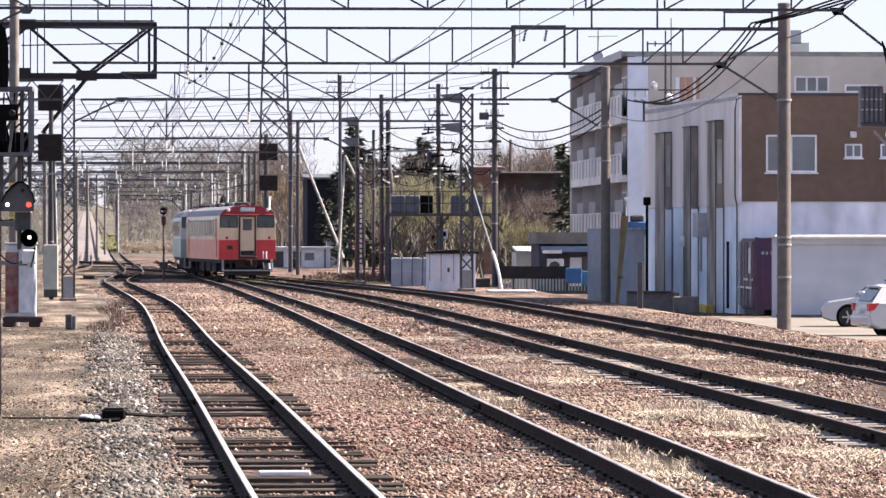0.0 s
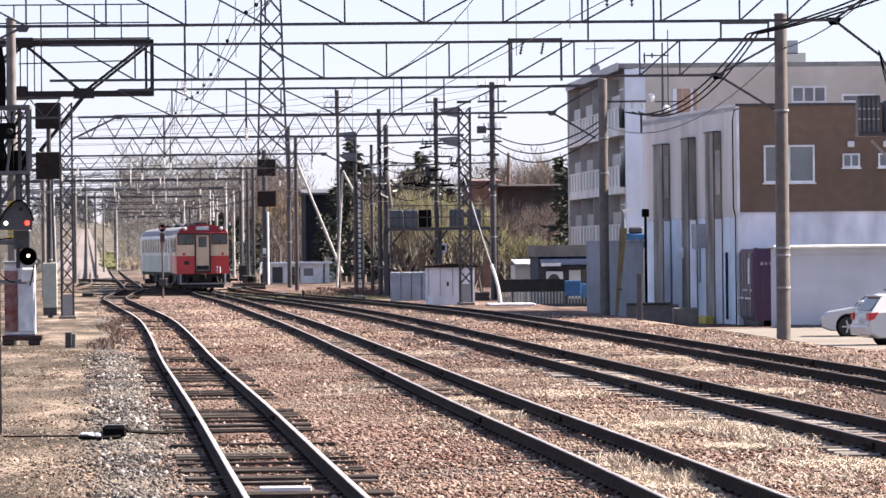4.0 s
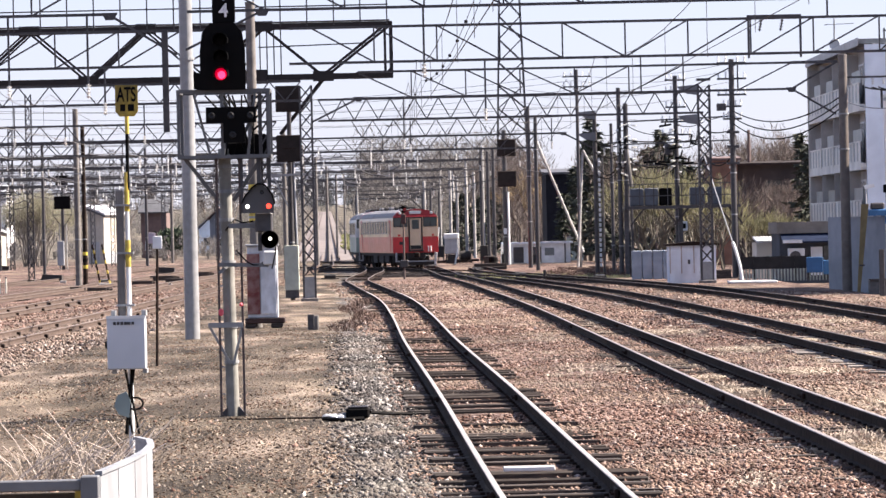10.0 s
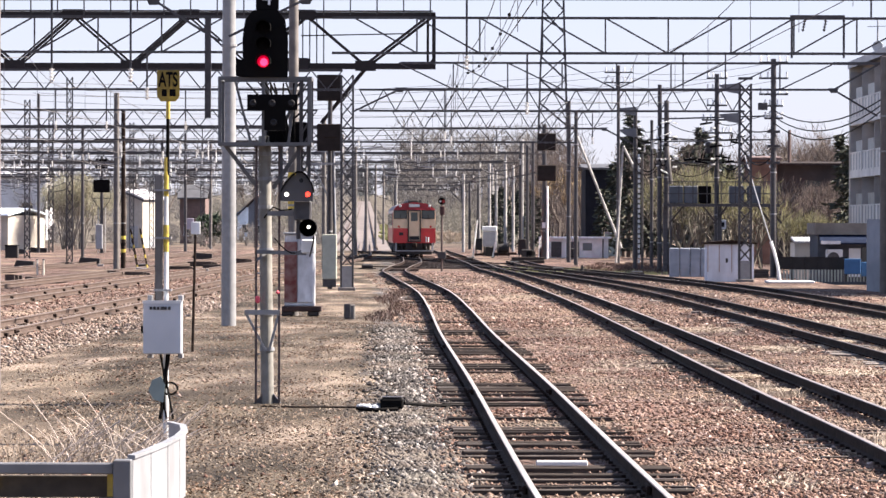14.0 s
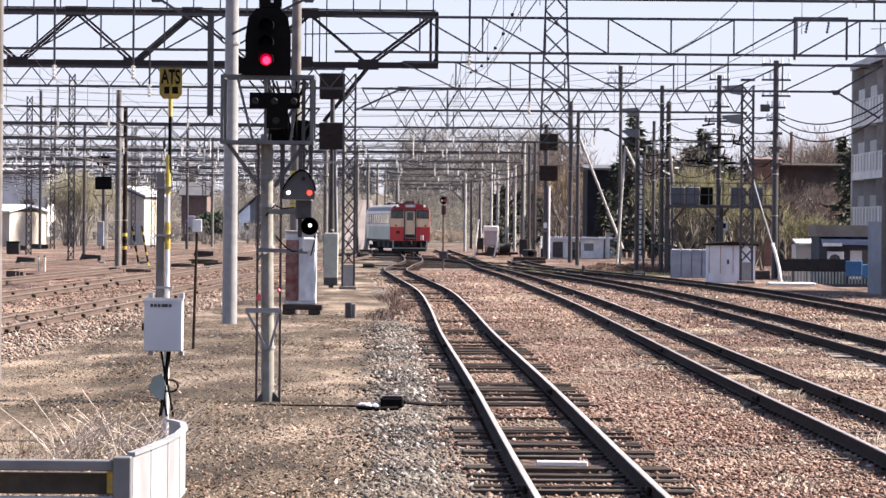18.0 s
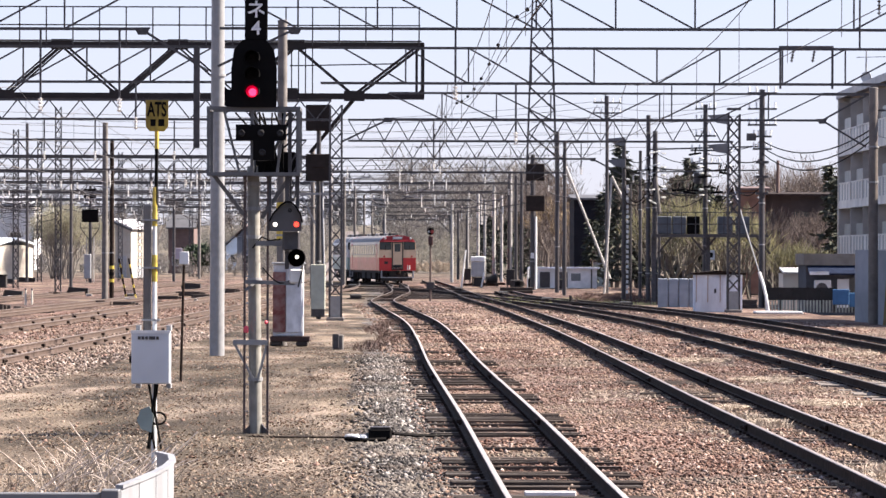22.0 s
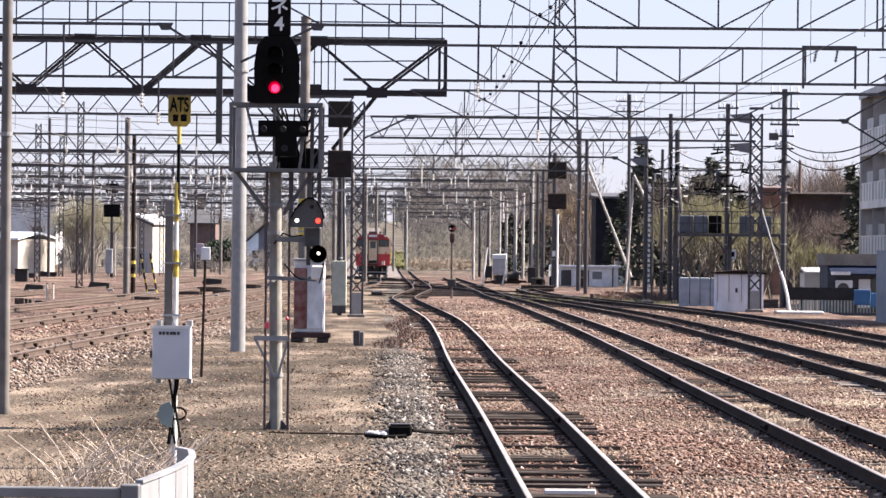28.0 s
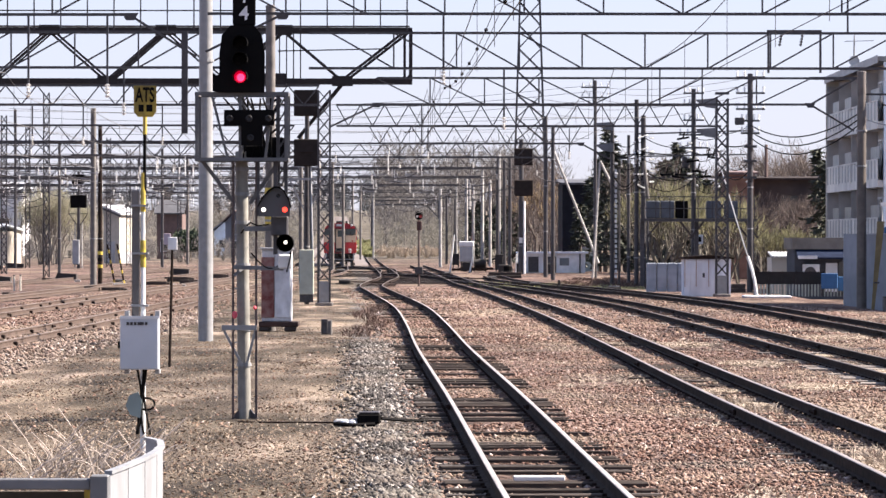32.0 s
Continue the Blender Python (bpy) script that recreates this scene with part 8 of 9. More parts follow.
SLATE = mat("dark_roof_sheet", (0.05, 0.05, 0.055), (0.08, 0.08, 0.085), 0.6, 0, 2, 0.5)
CREAMY = mat("sunlit_cream_wall", (0.450, 0.414, 0.360), (0.396, 0.365, 0.315), 0.8, 0, 2, 0.3)
BRICKY = mat("red_brown_wall", (0.13, 0.085, 0.078), (0.1, 0.066, 0.06), 0.8, 0, 2, 0.3)
SLATY = mat("slate_blue_wall", (0.16, 0.17, 0.2), (0.13, 0.14, 0.165), 0.8, 0, 2, 0.3)
ws = thing("workshop", (-33.7, 476, 0), "tall cream workshop with a sloping white metal roof", "workshop", turn=-24)
part("wall", Shape().prism([(0, -0.3), (1.8, -0.3), (1.8, 5.0), (0, 5.7)], "y", 0, 4.2), CREAMY, ws)
part("roof", Shape().prism([(-0.3, 5.8), (2.1, 4.9), (2.1, 5.06), (-0.3, 5.98)], "y", -0.3, 4.5), mat("white_metal_roof", (0.55, 0.55, 0.57), (0.48, 0.48, 0.5), 0.4), ws, "white sheet roof")
part("fascia", Shape().prism([(-0.3, 5.55), (2.1, 4.65), (2.1, 4.88), (-0.3, 5.78)], "y", -0.34, -0.3), SLATE, ws, "dark fascia board")
part("door", Shape().box(0.4, 1.3, -0.05, -0.004, 0.0, 2.2), GREY, ws)
part("wainscot", Shape().box(1.804, 1.83, 0.1, 4.1, 0.0, 1.1), GREY, ws)
house(-78, -54.6, 620, 12, 8.6, 1.0, mat("mid_grey_wall", (0.6, 0.6, 0.62), (0.52, 0.52, 0.54), 0.8), GREY, "grey three-storey block behind trees", 5, "x")
house(-33.33, -30.29, 560, 8, 5.4, 1.5, BRICKY, SLATE, "red-brown house with dark roof", 2, "x")
house(-30.23, -26.53, 640, 8, 3.2, 1.8, SNOWY, SLATY, "small white house with blue-grey roof", 2)
house(-50, -41.2, 440, 7, 3.2, 0.5, CREAMY, SNOWY, "low white storehouse beside the tracks", 1, "x", -24)
house(-27.82, -25.44, 620, 8, 4.5, 1.4, SLATY, BRICKY, "slate-walled house behind a hedge", 1)
house(10.39, 16.6, 385, 14, 7.0, 0.3, mat("navy_black_wall", (0.012, 0.013, 0.018), (0.018, 0.019, 0.026), 0.8, 0, 2, 0.3, spec=0.08), SLATE, "dark navy flat-topped building", 1, "x")
house(20.67, 22.52, 332, 8, 7.1, 0.1, mat("rusty_orange_wall", (0.2, 0.11, 0.078), (0.15, 0.08, 0.057), 0.8, 0, 2, 0.3), BRICKY, "rust-brown house behind bare trees", 0, "x")
lb = house(22.6, 31.5, 336, 10, 6.75, 0.12, mat("sooty_brown_wall", (0.022, 0.02, 0.021), (0.042, 0.036, 0.036), 0.85, 0, 1, 0.5), mat("dark_brown_roof", (0.03, 0.025, 0.024), (0.045, 0.037, 0.035), 0.9, spec=0.08), "long low building under a dark roof", 0, "x")
part("flue", Shape().tube((1.2, 2.0, 6.8), (1.2, 2.0, 9.3), 0.13, 0.11, 8), BRICKY, lb, "rusty flue pipe")
for k in range(3):
    part("slit_window", Shape().box(2.2 + 2.2 * k, 3.3 + 2.2 * k, -0.03, -0.004, 5.2, 5.6), DARK_GLASS, lb)
house(11.44, 12.55, 372, 5, 3.0, 0.8, mat("dusty_pink_wall", (0.42, 0.27, 0.26), None, 0.8), SLATE, "small dusty pink building", 1, "x")


# ---- trees ----
BARK = mat("tree_bark", (0.14, 0.115, 0.098), (0.09, 0.075, 0.065), 0.9, 0, 5, 0.8)
TWIG = mat("bare_twigs", (0.125, 0.102, 0.094), (0.08, 0.065, 0.06), 0.95, 0, 2, 0.2, island=0.3)
PALE_BARK = mat("pale_willow_bark", (0.165, 0.15, 0.12), (0.085, 0.078, 0.063), 0.9, 0, 4, 0.5)
GREY_BARK = mat("pale_grey_bark", (0.24, 0.22, 0.195), (0.16, 0.145, 0.13), 0.9, 0, 4, 0.5)
SCRUB = mat("olive_grey_scrub", (0.200, 0.190, 0.164), (0.152, 0.144, 0.125), 0.95, 0, 2, 0.05, island=0.2)
MEADOW = mat("fresh_meadow_grass", (0.306, 0.306, 0.153), (0.246, 0.246, 0.128), 0.95, 0, 1, 0.1, island=0.3)
FAR_TWIG = mat("far_grey_twigs", (0.191, 0.178, 0.172), (0.142, 0.132, 0.125), 0.95, 0, 2, 0.2, island=0.25)
WILLOW = mat("willow_shoots", (0.215, 0.205, 0.11), (0.10, 0.098, 0.06), 0.9, 0, 2, 0.3, island=0.55)
NEEDLE = mat("conifer_needles", (0.040, 0.047, 0.032), (0.027, 0.032, 0.023), 0.9, 0, 2, 0.3, island=0.4)
SPRING = mat("spring_leaves", (0.34, 0.325, 0.235), (0.255, 0.242, 0.175), 0.9, 0, 2, 0.3, island=0.35)
OCHRE = mat("ochre_twigs", (0.24, 0.18, 0.10), (0.18, 0.13, 0.08), 0.95, 0, 2, 0.3, island=0.3)
HEDGE = mat("hedge_leaves", (0.03, 0.05, 0.025), (0.022, 0.036, 0.018), 0.9, 0, 2, 0.3, island=0.35)


def let_through(m, share):
    """Thin twigs and leaves let part of the light through to their far side."""
    n, l = m.node_tree.nodes, m.node_tree.links
    b = n["Principled BSDF"]
    thin, both = n.new("ShaderNodeBsdfTranslucent"), n.new("ShaderNodeMixShader")
    l.new(b.inputs["Base Color"].links[0].from_socket, thin.inputs[0])
    both.inputs[0].default_value = share
    l.new(b.outputs[0], both.inputs[1])
    l.new(thin.outputs[0], both.inputs[2])
    l.new(both.outputs[0], n["Material Output"].inputs[0])


for leafy in (SCRUB, FAR_TWIG, TWIG, MEADOW, SPRING, WILLOW):
    let_through(leafy, 0.45)


def limbs(s, rng, p, d, length, r, depth, tips):
    q = p + d * length
    s.tube(p, q, r, r * 0.62, 5 if depth > 1 else 3)
    if depth == 0:
        tips.append((q, d))
        return
    for k in range(rng.choice((2, 3, 3))):
        e = (d + Vector((rng.uniform(-0.7, 0.7), rng.uniform(-0.7, 0.7), rng.uniform(-0.05, 0.7)))).normalized()
        limbs(s, rng, q - d * length * rng.uniform(0, 0.35), e, length * rng.uniform(0.62, 0.85), r * 0.6, depth - 1, tips)


def blade(vs, fs, p, d, w, side):
    o = len(vs)
    vs += [p - side * w, p + side * w, p + d * 0.6 + side * w * 0.7, p + d, p + d * 0.6 - side * w * 0.7]
    fs += [(o, o + 1, o + 2, o + 3, o + 4)]


def tree(kind, x, y, h, seed, spread=0.4):
    rng = random.Random(seed)
    words = {"bare": "leafless spring tree with fine brown twigs", "willow": "shrubby tree with pale yellow-green shoots", "conifer": "dark evergreen conifer with ragged tiers",
             "spring": "tree just coming into pale green leaf", "ochre": "leafless tree with ochre twigs", "hedge": "dark evergreen garden bush"}
    ob = thing("tree", (x, y, land(y) - 0.3 * (x > 16 and y < 330)), words[kind], "tree", "trees round the yard")
    wood, vs, fs = Shape(), [], []
    if kind == "conifer":
        wood.tube((0, 0, 0), (0, 0, h), h * 0.022, 0.02, 6)
        n = int(h * 9)
        for k in range(n):
            z = h * (0.08 + 0.92 * (k / n) ** 0.9)
            r = spread * h * 0.5 * (1 - (z / h) ** 1.3) * rng.uniform(0.55, 1.15) + 0.15
            a = rng.uniform(0, 6.283)
            d = Vector((math.cos(a), math.sin(a), rng.uniform(-0.35, 0.05)))
            wood.tube((0, 0, z), Vector((0, 0, z)) + d * r, 0.03, 0.01, 3)
            for j in range(11):
                t = rng.uniform(0.15, 1.0)
                e = (d * 0.6 + Vector((rng.uniform(-0.8, 0.8), rng.uniform(-0.8, 0.8), rng.uniform(-0.6, 0.3)))).normalized()
                blade(vs, fs, Vector((0, 0, z)) + d * r * t, e * rng.uniform(0.3, 0.75), 0.12, Vector((rng.uniform(-1, 1), rng.uniform(-1, 1), rng.uniform(-1, 1))).normalized())
        leaf = NEEDLE
    else:
        tips = []
        stems = {"willow": 7, "hedge": 4, "spring": 11 if h > 6 else 3}.get(kind, 1)
        for k in range(stems):
            d = Vector((rng.uniform(-spread, spread), rng.uniform(-spread, spread), 1)).normalized() if stems > 1 else Vector((rng.uniform(-0.06, 0.06), 0, 1))
            limbs(wood, rng, Vector((rng.uniform(-0.4, 0.4) * (stems > 1), 0, 0)), d, h * (0.3 if stems == 1 else 0.27), h * (0.022 if stems == 1 else 0.007 if kind == "spring" else 0.012), 4 if stems == 1 else 3, tips)
        per = {"bare": 7, "ochre": 9, "willow": 6, "spring": 26 if h > 6 else 14, "hedge": 40}[kind]
        leaf = {"bare": TWIG, "ochre": OCHRE, "willow": WILLOW, "spring": SPRING, "hedge": HEDGE}[kind]
        for q, d in tips:
            for j in range(per):
                up = 0.9 if kind == "willow" else 0.3
                e = (d + Vector((rng.uniform(-0.9, 0.9), rng.uniform(-0.9, 0.9), rng.uniform(-0.4, 0.8) + up * 0.6))).normalized()
                ln, w = {"bare": (h * 0.11, 0.018), "ochre": (h * 0.1, 0.025), "willow": (h * 0.09, 0.022), "spring": (0.3, 0.03), "hedge": (0.35, 0.12)}[kind]
                base = q - d * rng.uniform(0, h * 0.1) + Vector((rng.uniform(-1, 1), rng.uniform(-1, 1), rng.uniform(-1, 1))) * (0.25 if kind not in ("spring", "hedge") else 0.6)
                blade(vs, fs, base, e * ln * rng.uniform(0.5, 1.2), w, Vector((rng.uniform(-1, 1), rng.uniform(-1, 1), rng.uniform(-1, 1))).normalized())
    part("trunk", wood, PALE_BARK if kind == "willow" else GREY_BARK if kind == "spring" else BARK, ob)
    me = bpy.data.meshes.new("crown")
    me.from_pydata([tuple(v) for v in vs], [], fs)
    me.materials.append(leaf)
    part("crown", me, None, ob)
    return ob


TREES = [  # kind, bearing column, distance, height
    ("conifer", 1086, 352, 10.8), ("conifer", 1096, 346, 9.6), ("conifer", 1076, 356, 8.6), ("conifer", 1120, 350, 8.4), ("conifer", 1110, 358, 9.0), ("conifer", 1212, 372, 10.2), ("conifer", 1228, 366, 8.8), ("conifer", 1464, 300, 8.6), ("conifer", 1478, 292, 7.6), ("conifer", 1188, 380, 9.0),
    ("willow", 1165, 284, 7.3), ("willow", 1190, 278, 8.1), ("willow", 1218, 288, 8.6), ("willow", 1255, 282, 7.8), ("willow", 1282, 290, 8.3), ("willow", 1308, 278, 7.3), ("willow", 1378, 296, 4.8), ("willow", 1394, 290, 5.2), ("willow", 1418, 288, 4.6), ("willow", 1446, 294, 4.3), ("bare", 1346, 300, 6.4), ("bare", 1360, 304, 6.0),
    ("bare", 1318, 300, 6.8), ("bare", 1362, 362, 9.0), ("bare", 1395, 352, 11.0), ("bare", 1425, 358, 11.2), ("bare", 1445, 352, 10.8), ("bare", 1375, 380, 12.0), ("bare", 1352, 372, 11.5), ("bare", 1460, 366, 11.4), ("bare", 1408, 322, 6.6), ("bare", 1436, 326, 6.2), ("bare", 1384, 318, 6.8), ("bare", 1396, 314, 6.2), ("bare", 1424, 316, 6.6), ("bare", 1450, 318, 6.4), ("willow", 1462, 300, 4.6), ("bare", 1270, 350, 9.0), ("bare", 1150, 340, 9.4), ("bare", 1205, 330, 9.0), ("bare", 1410, 400, 13),
    ("ochre", 985, 440, 9.5), ("ochre", 1000, 430, 8.4), ("ochre", 960, 450, 10), ("conifer", 1060, 368, 7.4), ("conifer", 1130, 350, 7.8), ("conifer", 1040, 360, 5.2), ("conifer", 1148, 362, 8.2),
    ("conifer", 846, 470, 5.4), ("conifer", 858, 480, 6.4), ("conifer", 872, 474, 5.0), ("conifer", 892, 466, 6.0), ("conifer", 912, 470, 6.8), ("conifer", 930, 462, 5.8),
    ("spring", 84, 452, 9.4), ("spring", 102, 440, 10.2), ("spring", 116, 452, 9.0), ("bare", 35, 450, 6.5), ("spring", 150, 640, 10), ("bare", 215, 720, 12), ("bare", 180, 760, 13), ("bare", 270, 740, 12.5), ("bare", 300, 800, 14),
    ("conifer", 1172, 335, 7.2), ("conifer", 1243, 340, 7.6), ("conifer", 1262, 336, 6.8), ("conifer", 1292, 345, 7.4), ("conifer", 1198, 345, 8.2),
    ("hedge", 336, 500, 4.2), ("hedge", 352, 505, 4.6), ("hedge", 368, 500, 3.8), ("bare", 410, 760, 12), ("bare", 455, 820, 13), ("bare", 10, 820, 15), ("bare", 90, 800, 14),
    ("bare", 930, 520, 10.5), ("bare", 905, 560, 12), ("bare", 880, 600, 13), ("ochre", 950, 500, 9.5), 
]
for k, (kind, col, d, h) in enumerate(TREES):
    tree(kind, (col - 784) * d / 8300.0, d, h, 100 + k, 0.34 if kind == "conifer" else 0.3 if kind == "spring" else 0.5)


def far_wood(name, label, spots, seed, material, w0, sprays=100):
    """A far wood: many thin stems and twig sprays in one object."""
    rng = random.Random(seed)
    s, vs, fs = Shape(), [], []
    for x, y, h in spots:
        p = Vector((x, y, land(y)))
        if h > 6:
            s.tube(p, p + Vector((rng.uniform(-0.6, 0.6), 0, h * 0.8)), 0.11, 0.03, 3)
        for k in range(sprays):
            z = h * rng.uniform(0.15, 1.0)
            r = h * 0.26 * math.sqrt(max(0.02, 1 - ((z / h - 0.55) / 0.5) ** 2)) * rng.uniform(0.2, 1)
            a = rng.uniform(0, 6.283)
            q = p + Vector((r * math.cos(a), r * math.sin(a), z))
            blade(vs, fs, q, Vector((rng.uniform(-1, 1), rng.uniform(-1, 1), rng.uniform(0.2, 1.4))) * max(0.35, h * 0.065), w0 * rng.uniform(0.35, 0.9), Vector((rng.uniform(-1, 1), 0.2, rng.uniform(-0.4, 0.4))).normalized())
    s.add(vs, fs)
    me = bpy.data.meshes.new(name)
    me.from_pydata([tuple(v) for v in s.v], [], s.f)
    me.materials.append(material)
    tagged(new(name, me), label, "wood", kind="stuff")


# far woods: distance haze and shade are mixed into this blue-grey
DARK_WOOD = mat("hazed_blue_grey_wood", (0.085, 0.09, 0.092), (0.06, 0.064, 0.066), 0.95, 0, 2, 0.05, island=0.3)
rngw = random.Random(77)
far_wood("far_wood", "grey-brown leafless wood beyond the yard", [((u - 784) * d / 8300.0, d, h) for u, d, h in [(rngw.uniform(690, 960), rngw.uniform(760, 1000), rngw.uniform(12, 19)) for _ in range(150)]], 1, FAR_TWIG, 0.1, 180)
far_wood("far_wood", "grey leafless wood on a rise left of the line", [((u - 784) * d / 8300.0, d, h) for u, d, h in [(rngw.uniform(-260, 590), rngw.uniform(900, 1300), rngw.uniform(5, 9)) for _ in range(190)]], 2, FAR_TWIG, 0.11, 190)
far_wood("far_wood", "leafless wood behind the buildings", [((u - 784) * d / 8300.0, d, h) for u, d, h in [(rngw.choice((rngw.uniform(940, 998), rngw.uniform(1070, 1400), rngw.uniform(1400, 1700))), rngw.uniform(430, 700), rngw.uniform(8, 12.5)) for _ in range(150)]], 3, TWIG, 0.05, 240)
far_wood("hill_wood", "woods on the far rise", [((u - 784) * d / 8300.0, d, h) for u, d, h in [(rngw.choice((rngw.uniform(-900, 585), rngw.uniform(668, 2500))), rngw.uniform(1400, 2600), rngw.uniform(8, 14)) for _ in range(290)]], 4, DARK_WOOD, 0.3)

far_wood("scrub", "olive-grey scrub on the slope beside the line", [((u - 784) * d / 8300.0, d, h) for u, d, h in [(rngw.choice((rngw.uniform(676, 1000), rngw.uniform(676, 1000), rngw.uniform(300, 560))), rngw.uniform(620, 1400), rngw.uniform(2.5, 5.5)) for _ in range(430)]], 6, SCRUB, 0.085, 150)
far_wood("scrub", "grey scrub behind the side tracks", [((u - 784) * d / 8300.0, d, h) for u, d, h in [(rngw.uniform(-60, 560), rngw.uniform(485, 600), rngw.uniform(0.8, 2.6)) for _ in range(150)]], 9, FAR_TWIG, 0.05, 90)
far_wood("verge_grass", "fresh green verge beside the distant line", [((u - 784) * d / 8300.0, d, h) for u, d, h in [(rngw.uniform(645, 672), rngw.uniform(590, 900), rngw.uniform(0.25, 0.6)) for _ in range(70)]], 7, MEADOW, 0.2)
far_wood("dry_scrub", "straw-pale scrub at the end of the yard", [((u - 784) * d / 8300.0, d, h) for u, d, h in [(rngw.uniform(672, 790), rngw.uniform(560, 640), rngw.uniform(0.5, 1.3)) for _ in range(50)]], 8, BLADE, 0.03, 250)
bed = Shape()
rows_ = [y for y in (430, 520, 640, 760, 880, 1000, 1120, 1240, 1360, 1480, 1720, 1960, 2200, 2440, 2600)]
bed.add([(near_track(TRACKS["L1"], y) + 2.6 - 6.6 * i, y, land(y) + 0.0 + (0.02 if y < 530 else 0.4)) for y in rows_ for i in (0, 1)], [(2 * j, 2 * j + 1, 2 * j + 3, 2 * j + 2) for j in range(len(rows_) - 1)])
solo("trackbed", bed, mat("brown_trackbed", (0.165, 0.14, 0.134), (0.12, 0.102, 0.098), 0.95, 0, 0.4, 0.02, 0, (1, 0.1, 1)), "brown ballast bed climbing a distant rise", "trackbed", kind="structure")
far_rails = Shape()
for off in (1.2, 0.1, -1.9, -3.0):
    far_rails.sweep([(near_track(TRACKS["L1"], y) + off, y, land(y) + (0.1 if y < 530 else 0.45)) for y in rows_], [(-0.06, 0), (0.06, 0), (0.06, 0.15), (-0.06, 0.15)])
solo("far_rails", far_rails, LIGHT_RUST, "dark rails climbing the distant rise", "rails", kind="structure")
far_wood("crest_wood", "low dark woods along the crest of the rise", [((rngw.choice((rngw.uniform(540, 628), rngw.uniform(654, 720))) - 784) * d / 8300.0, d, rngw.uniform(14, 24)) for d in [rngw.uniform(2650, 3300) for _ in range(170)]], 5, DARK_WOOD, 0.3)

wagon = build_car("dark_wagon", "dark estate car crossing the line on a far road", mat("black_car_paint", (0.02, 0.022, 0.026), (0.016, 0.018, 0.02), 0.25), (0, 580, 0.1), 0, 4.3, 1.6, "")
solo("crossing_road", Shape().prism([(-90, 577), (60, 577), (60, 584), (-90, 584)], "z", 0.0, 0.16), mat("far_asphalt", (0.10, 0.09, 0.085), None, 0.9), "pale strip of a level-crossing road", "road", kind="structure")
# ---- wires ----
WIRE = mat("line_wire", (0.06, 0.055, 0.055), None, 0.7)


def sagged(p, q, sag, n=9):
    p, q = Vector(p), Vector(q)
    return [tuple(p.lerp(q, t) - Vector((0, 0, 4 * sag * t * (1 - t)))) for t in np.linspace(0, 1, n)]


GANTRY_Y = [38, 70, 113, 129, 175, 212, 246, 288, 335, 385, 440, 505]
for key, zc, zm in (("T1", 5.2, 6.6), ("T2", 5.2, 6.6), ("L1", 5.2, 6.5), ("L2", 5.2, 6.5), ("L3", 5.2, 6.5)):
    rows = TRACKS[key]
    ob = thing("overhead_wire", (0, 0, 0), "thin overhead contact wire with its messenger wire", "wire", "overhead wires")
    ys = [y for y in GANTRY_Y if rows[0][0] <= y <= rows[-1][0]]
    mes = []
    for a, b in zip(ys, ys[1:]):
        pts = sagged((near_track(rows, a), a, zm), (near_track(rows, b), b, zm), 0.5)
        mes += pts if not mes else pts[1:]
        for p in pts[1:-1:2]:
            part("dropper", Shape().tube(p, (p[0], p[1], zc), 0.006, n=3), WIRE, ob)
    part("contact_wire", Shape().path([(near_track(rows, y), y, zc + 0.12) for y in ys], 0.008, 4), WIRE, ob)
    part("messenger_wire", Shape().path(mes, 0.008, 4), WIRE, ob)
fw = thing("feeder_line", (0, 0, 0), "pair of feeder wires with bead insulators over the track", "wire")
for k, dx in enumerate((0.0, 0.16)):
    run = []
    for ya, yb in ((60, 113), (113, 175), (175, 246)):
        pts = sagged((near_track(TRACKS["T1"], ya) + 1.45 + dx, ya, 8.13), (near_track(TRACKS["T1"], yb) + 1.45 + dx, yb, 8.13), 0.57, 9)
        run += pts if not run else pts[1:]
        for p in pts[1:-1] if k == 0 else ():
            part("bead", Shape().turned([(0, -0.05), (0.045, -0.03), (0.045, 0.03), (0, 0.05)], p, n=6), BLACK, fw)
    part("wire", Shape().path(run, 0.009, 4), WIRE, fw)
cbw = thing("cable_bundle", (0, 0, 0), "thick sagging cables strung between poles", "cable")
for k in range(3):
    part("cable", Shape().path(sagged((16.5 + 0.25 * k, 172.8, 7.45), (15.75 + 0.14 * k, 129, 8.32), 0.8 + 0.06 * k, 15) + sagged((15.75 + 0.14 * k, 129, 8.32), (17.6 + 0.5 * k, 96, 9.3), 0.3, 9)[1:], 0.026, 5), BLACK, cbw)
for k in range(3):
    part("cable", Shape().path(sagged((15.7, 173, 7.2 - 0.2 * k), (15.14, 226, 8.0 - 0.3 * k), 0.75 + 0.12 * k, 13), 0.028, 5), BLACK, cbw)
part("cable", Shape().path(sagged((17.2, 109, 9.3), (16.7, 129, 7.9), 0.35, 9) + sagged((16.7, 129, 7.9), (15.9, 173, 6.9), 1.0, 13)[1:], 0.018, 5), DULL, cbw, "grey sagging cable")
pw = thing("power_line", (0, 0, 0), "thin power lines running between the poles", "wire")
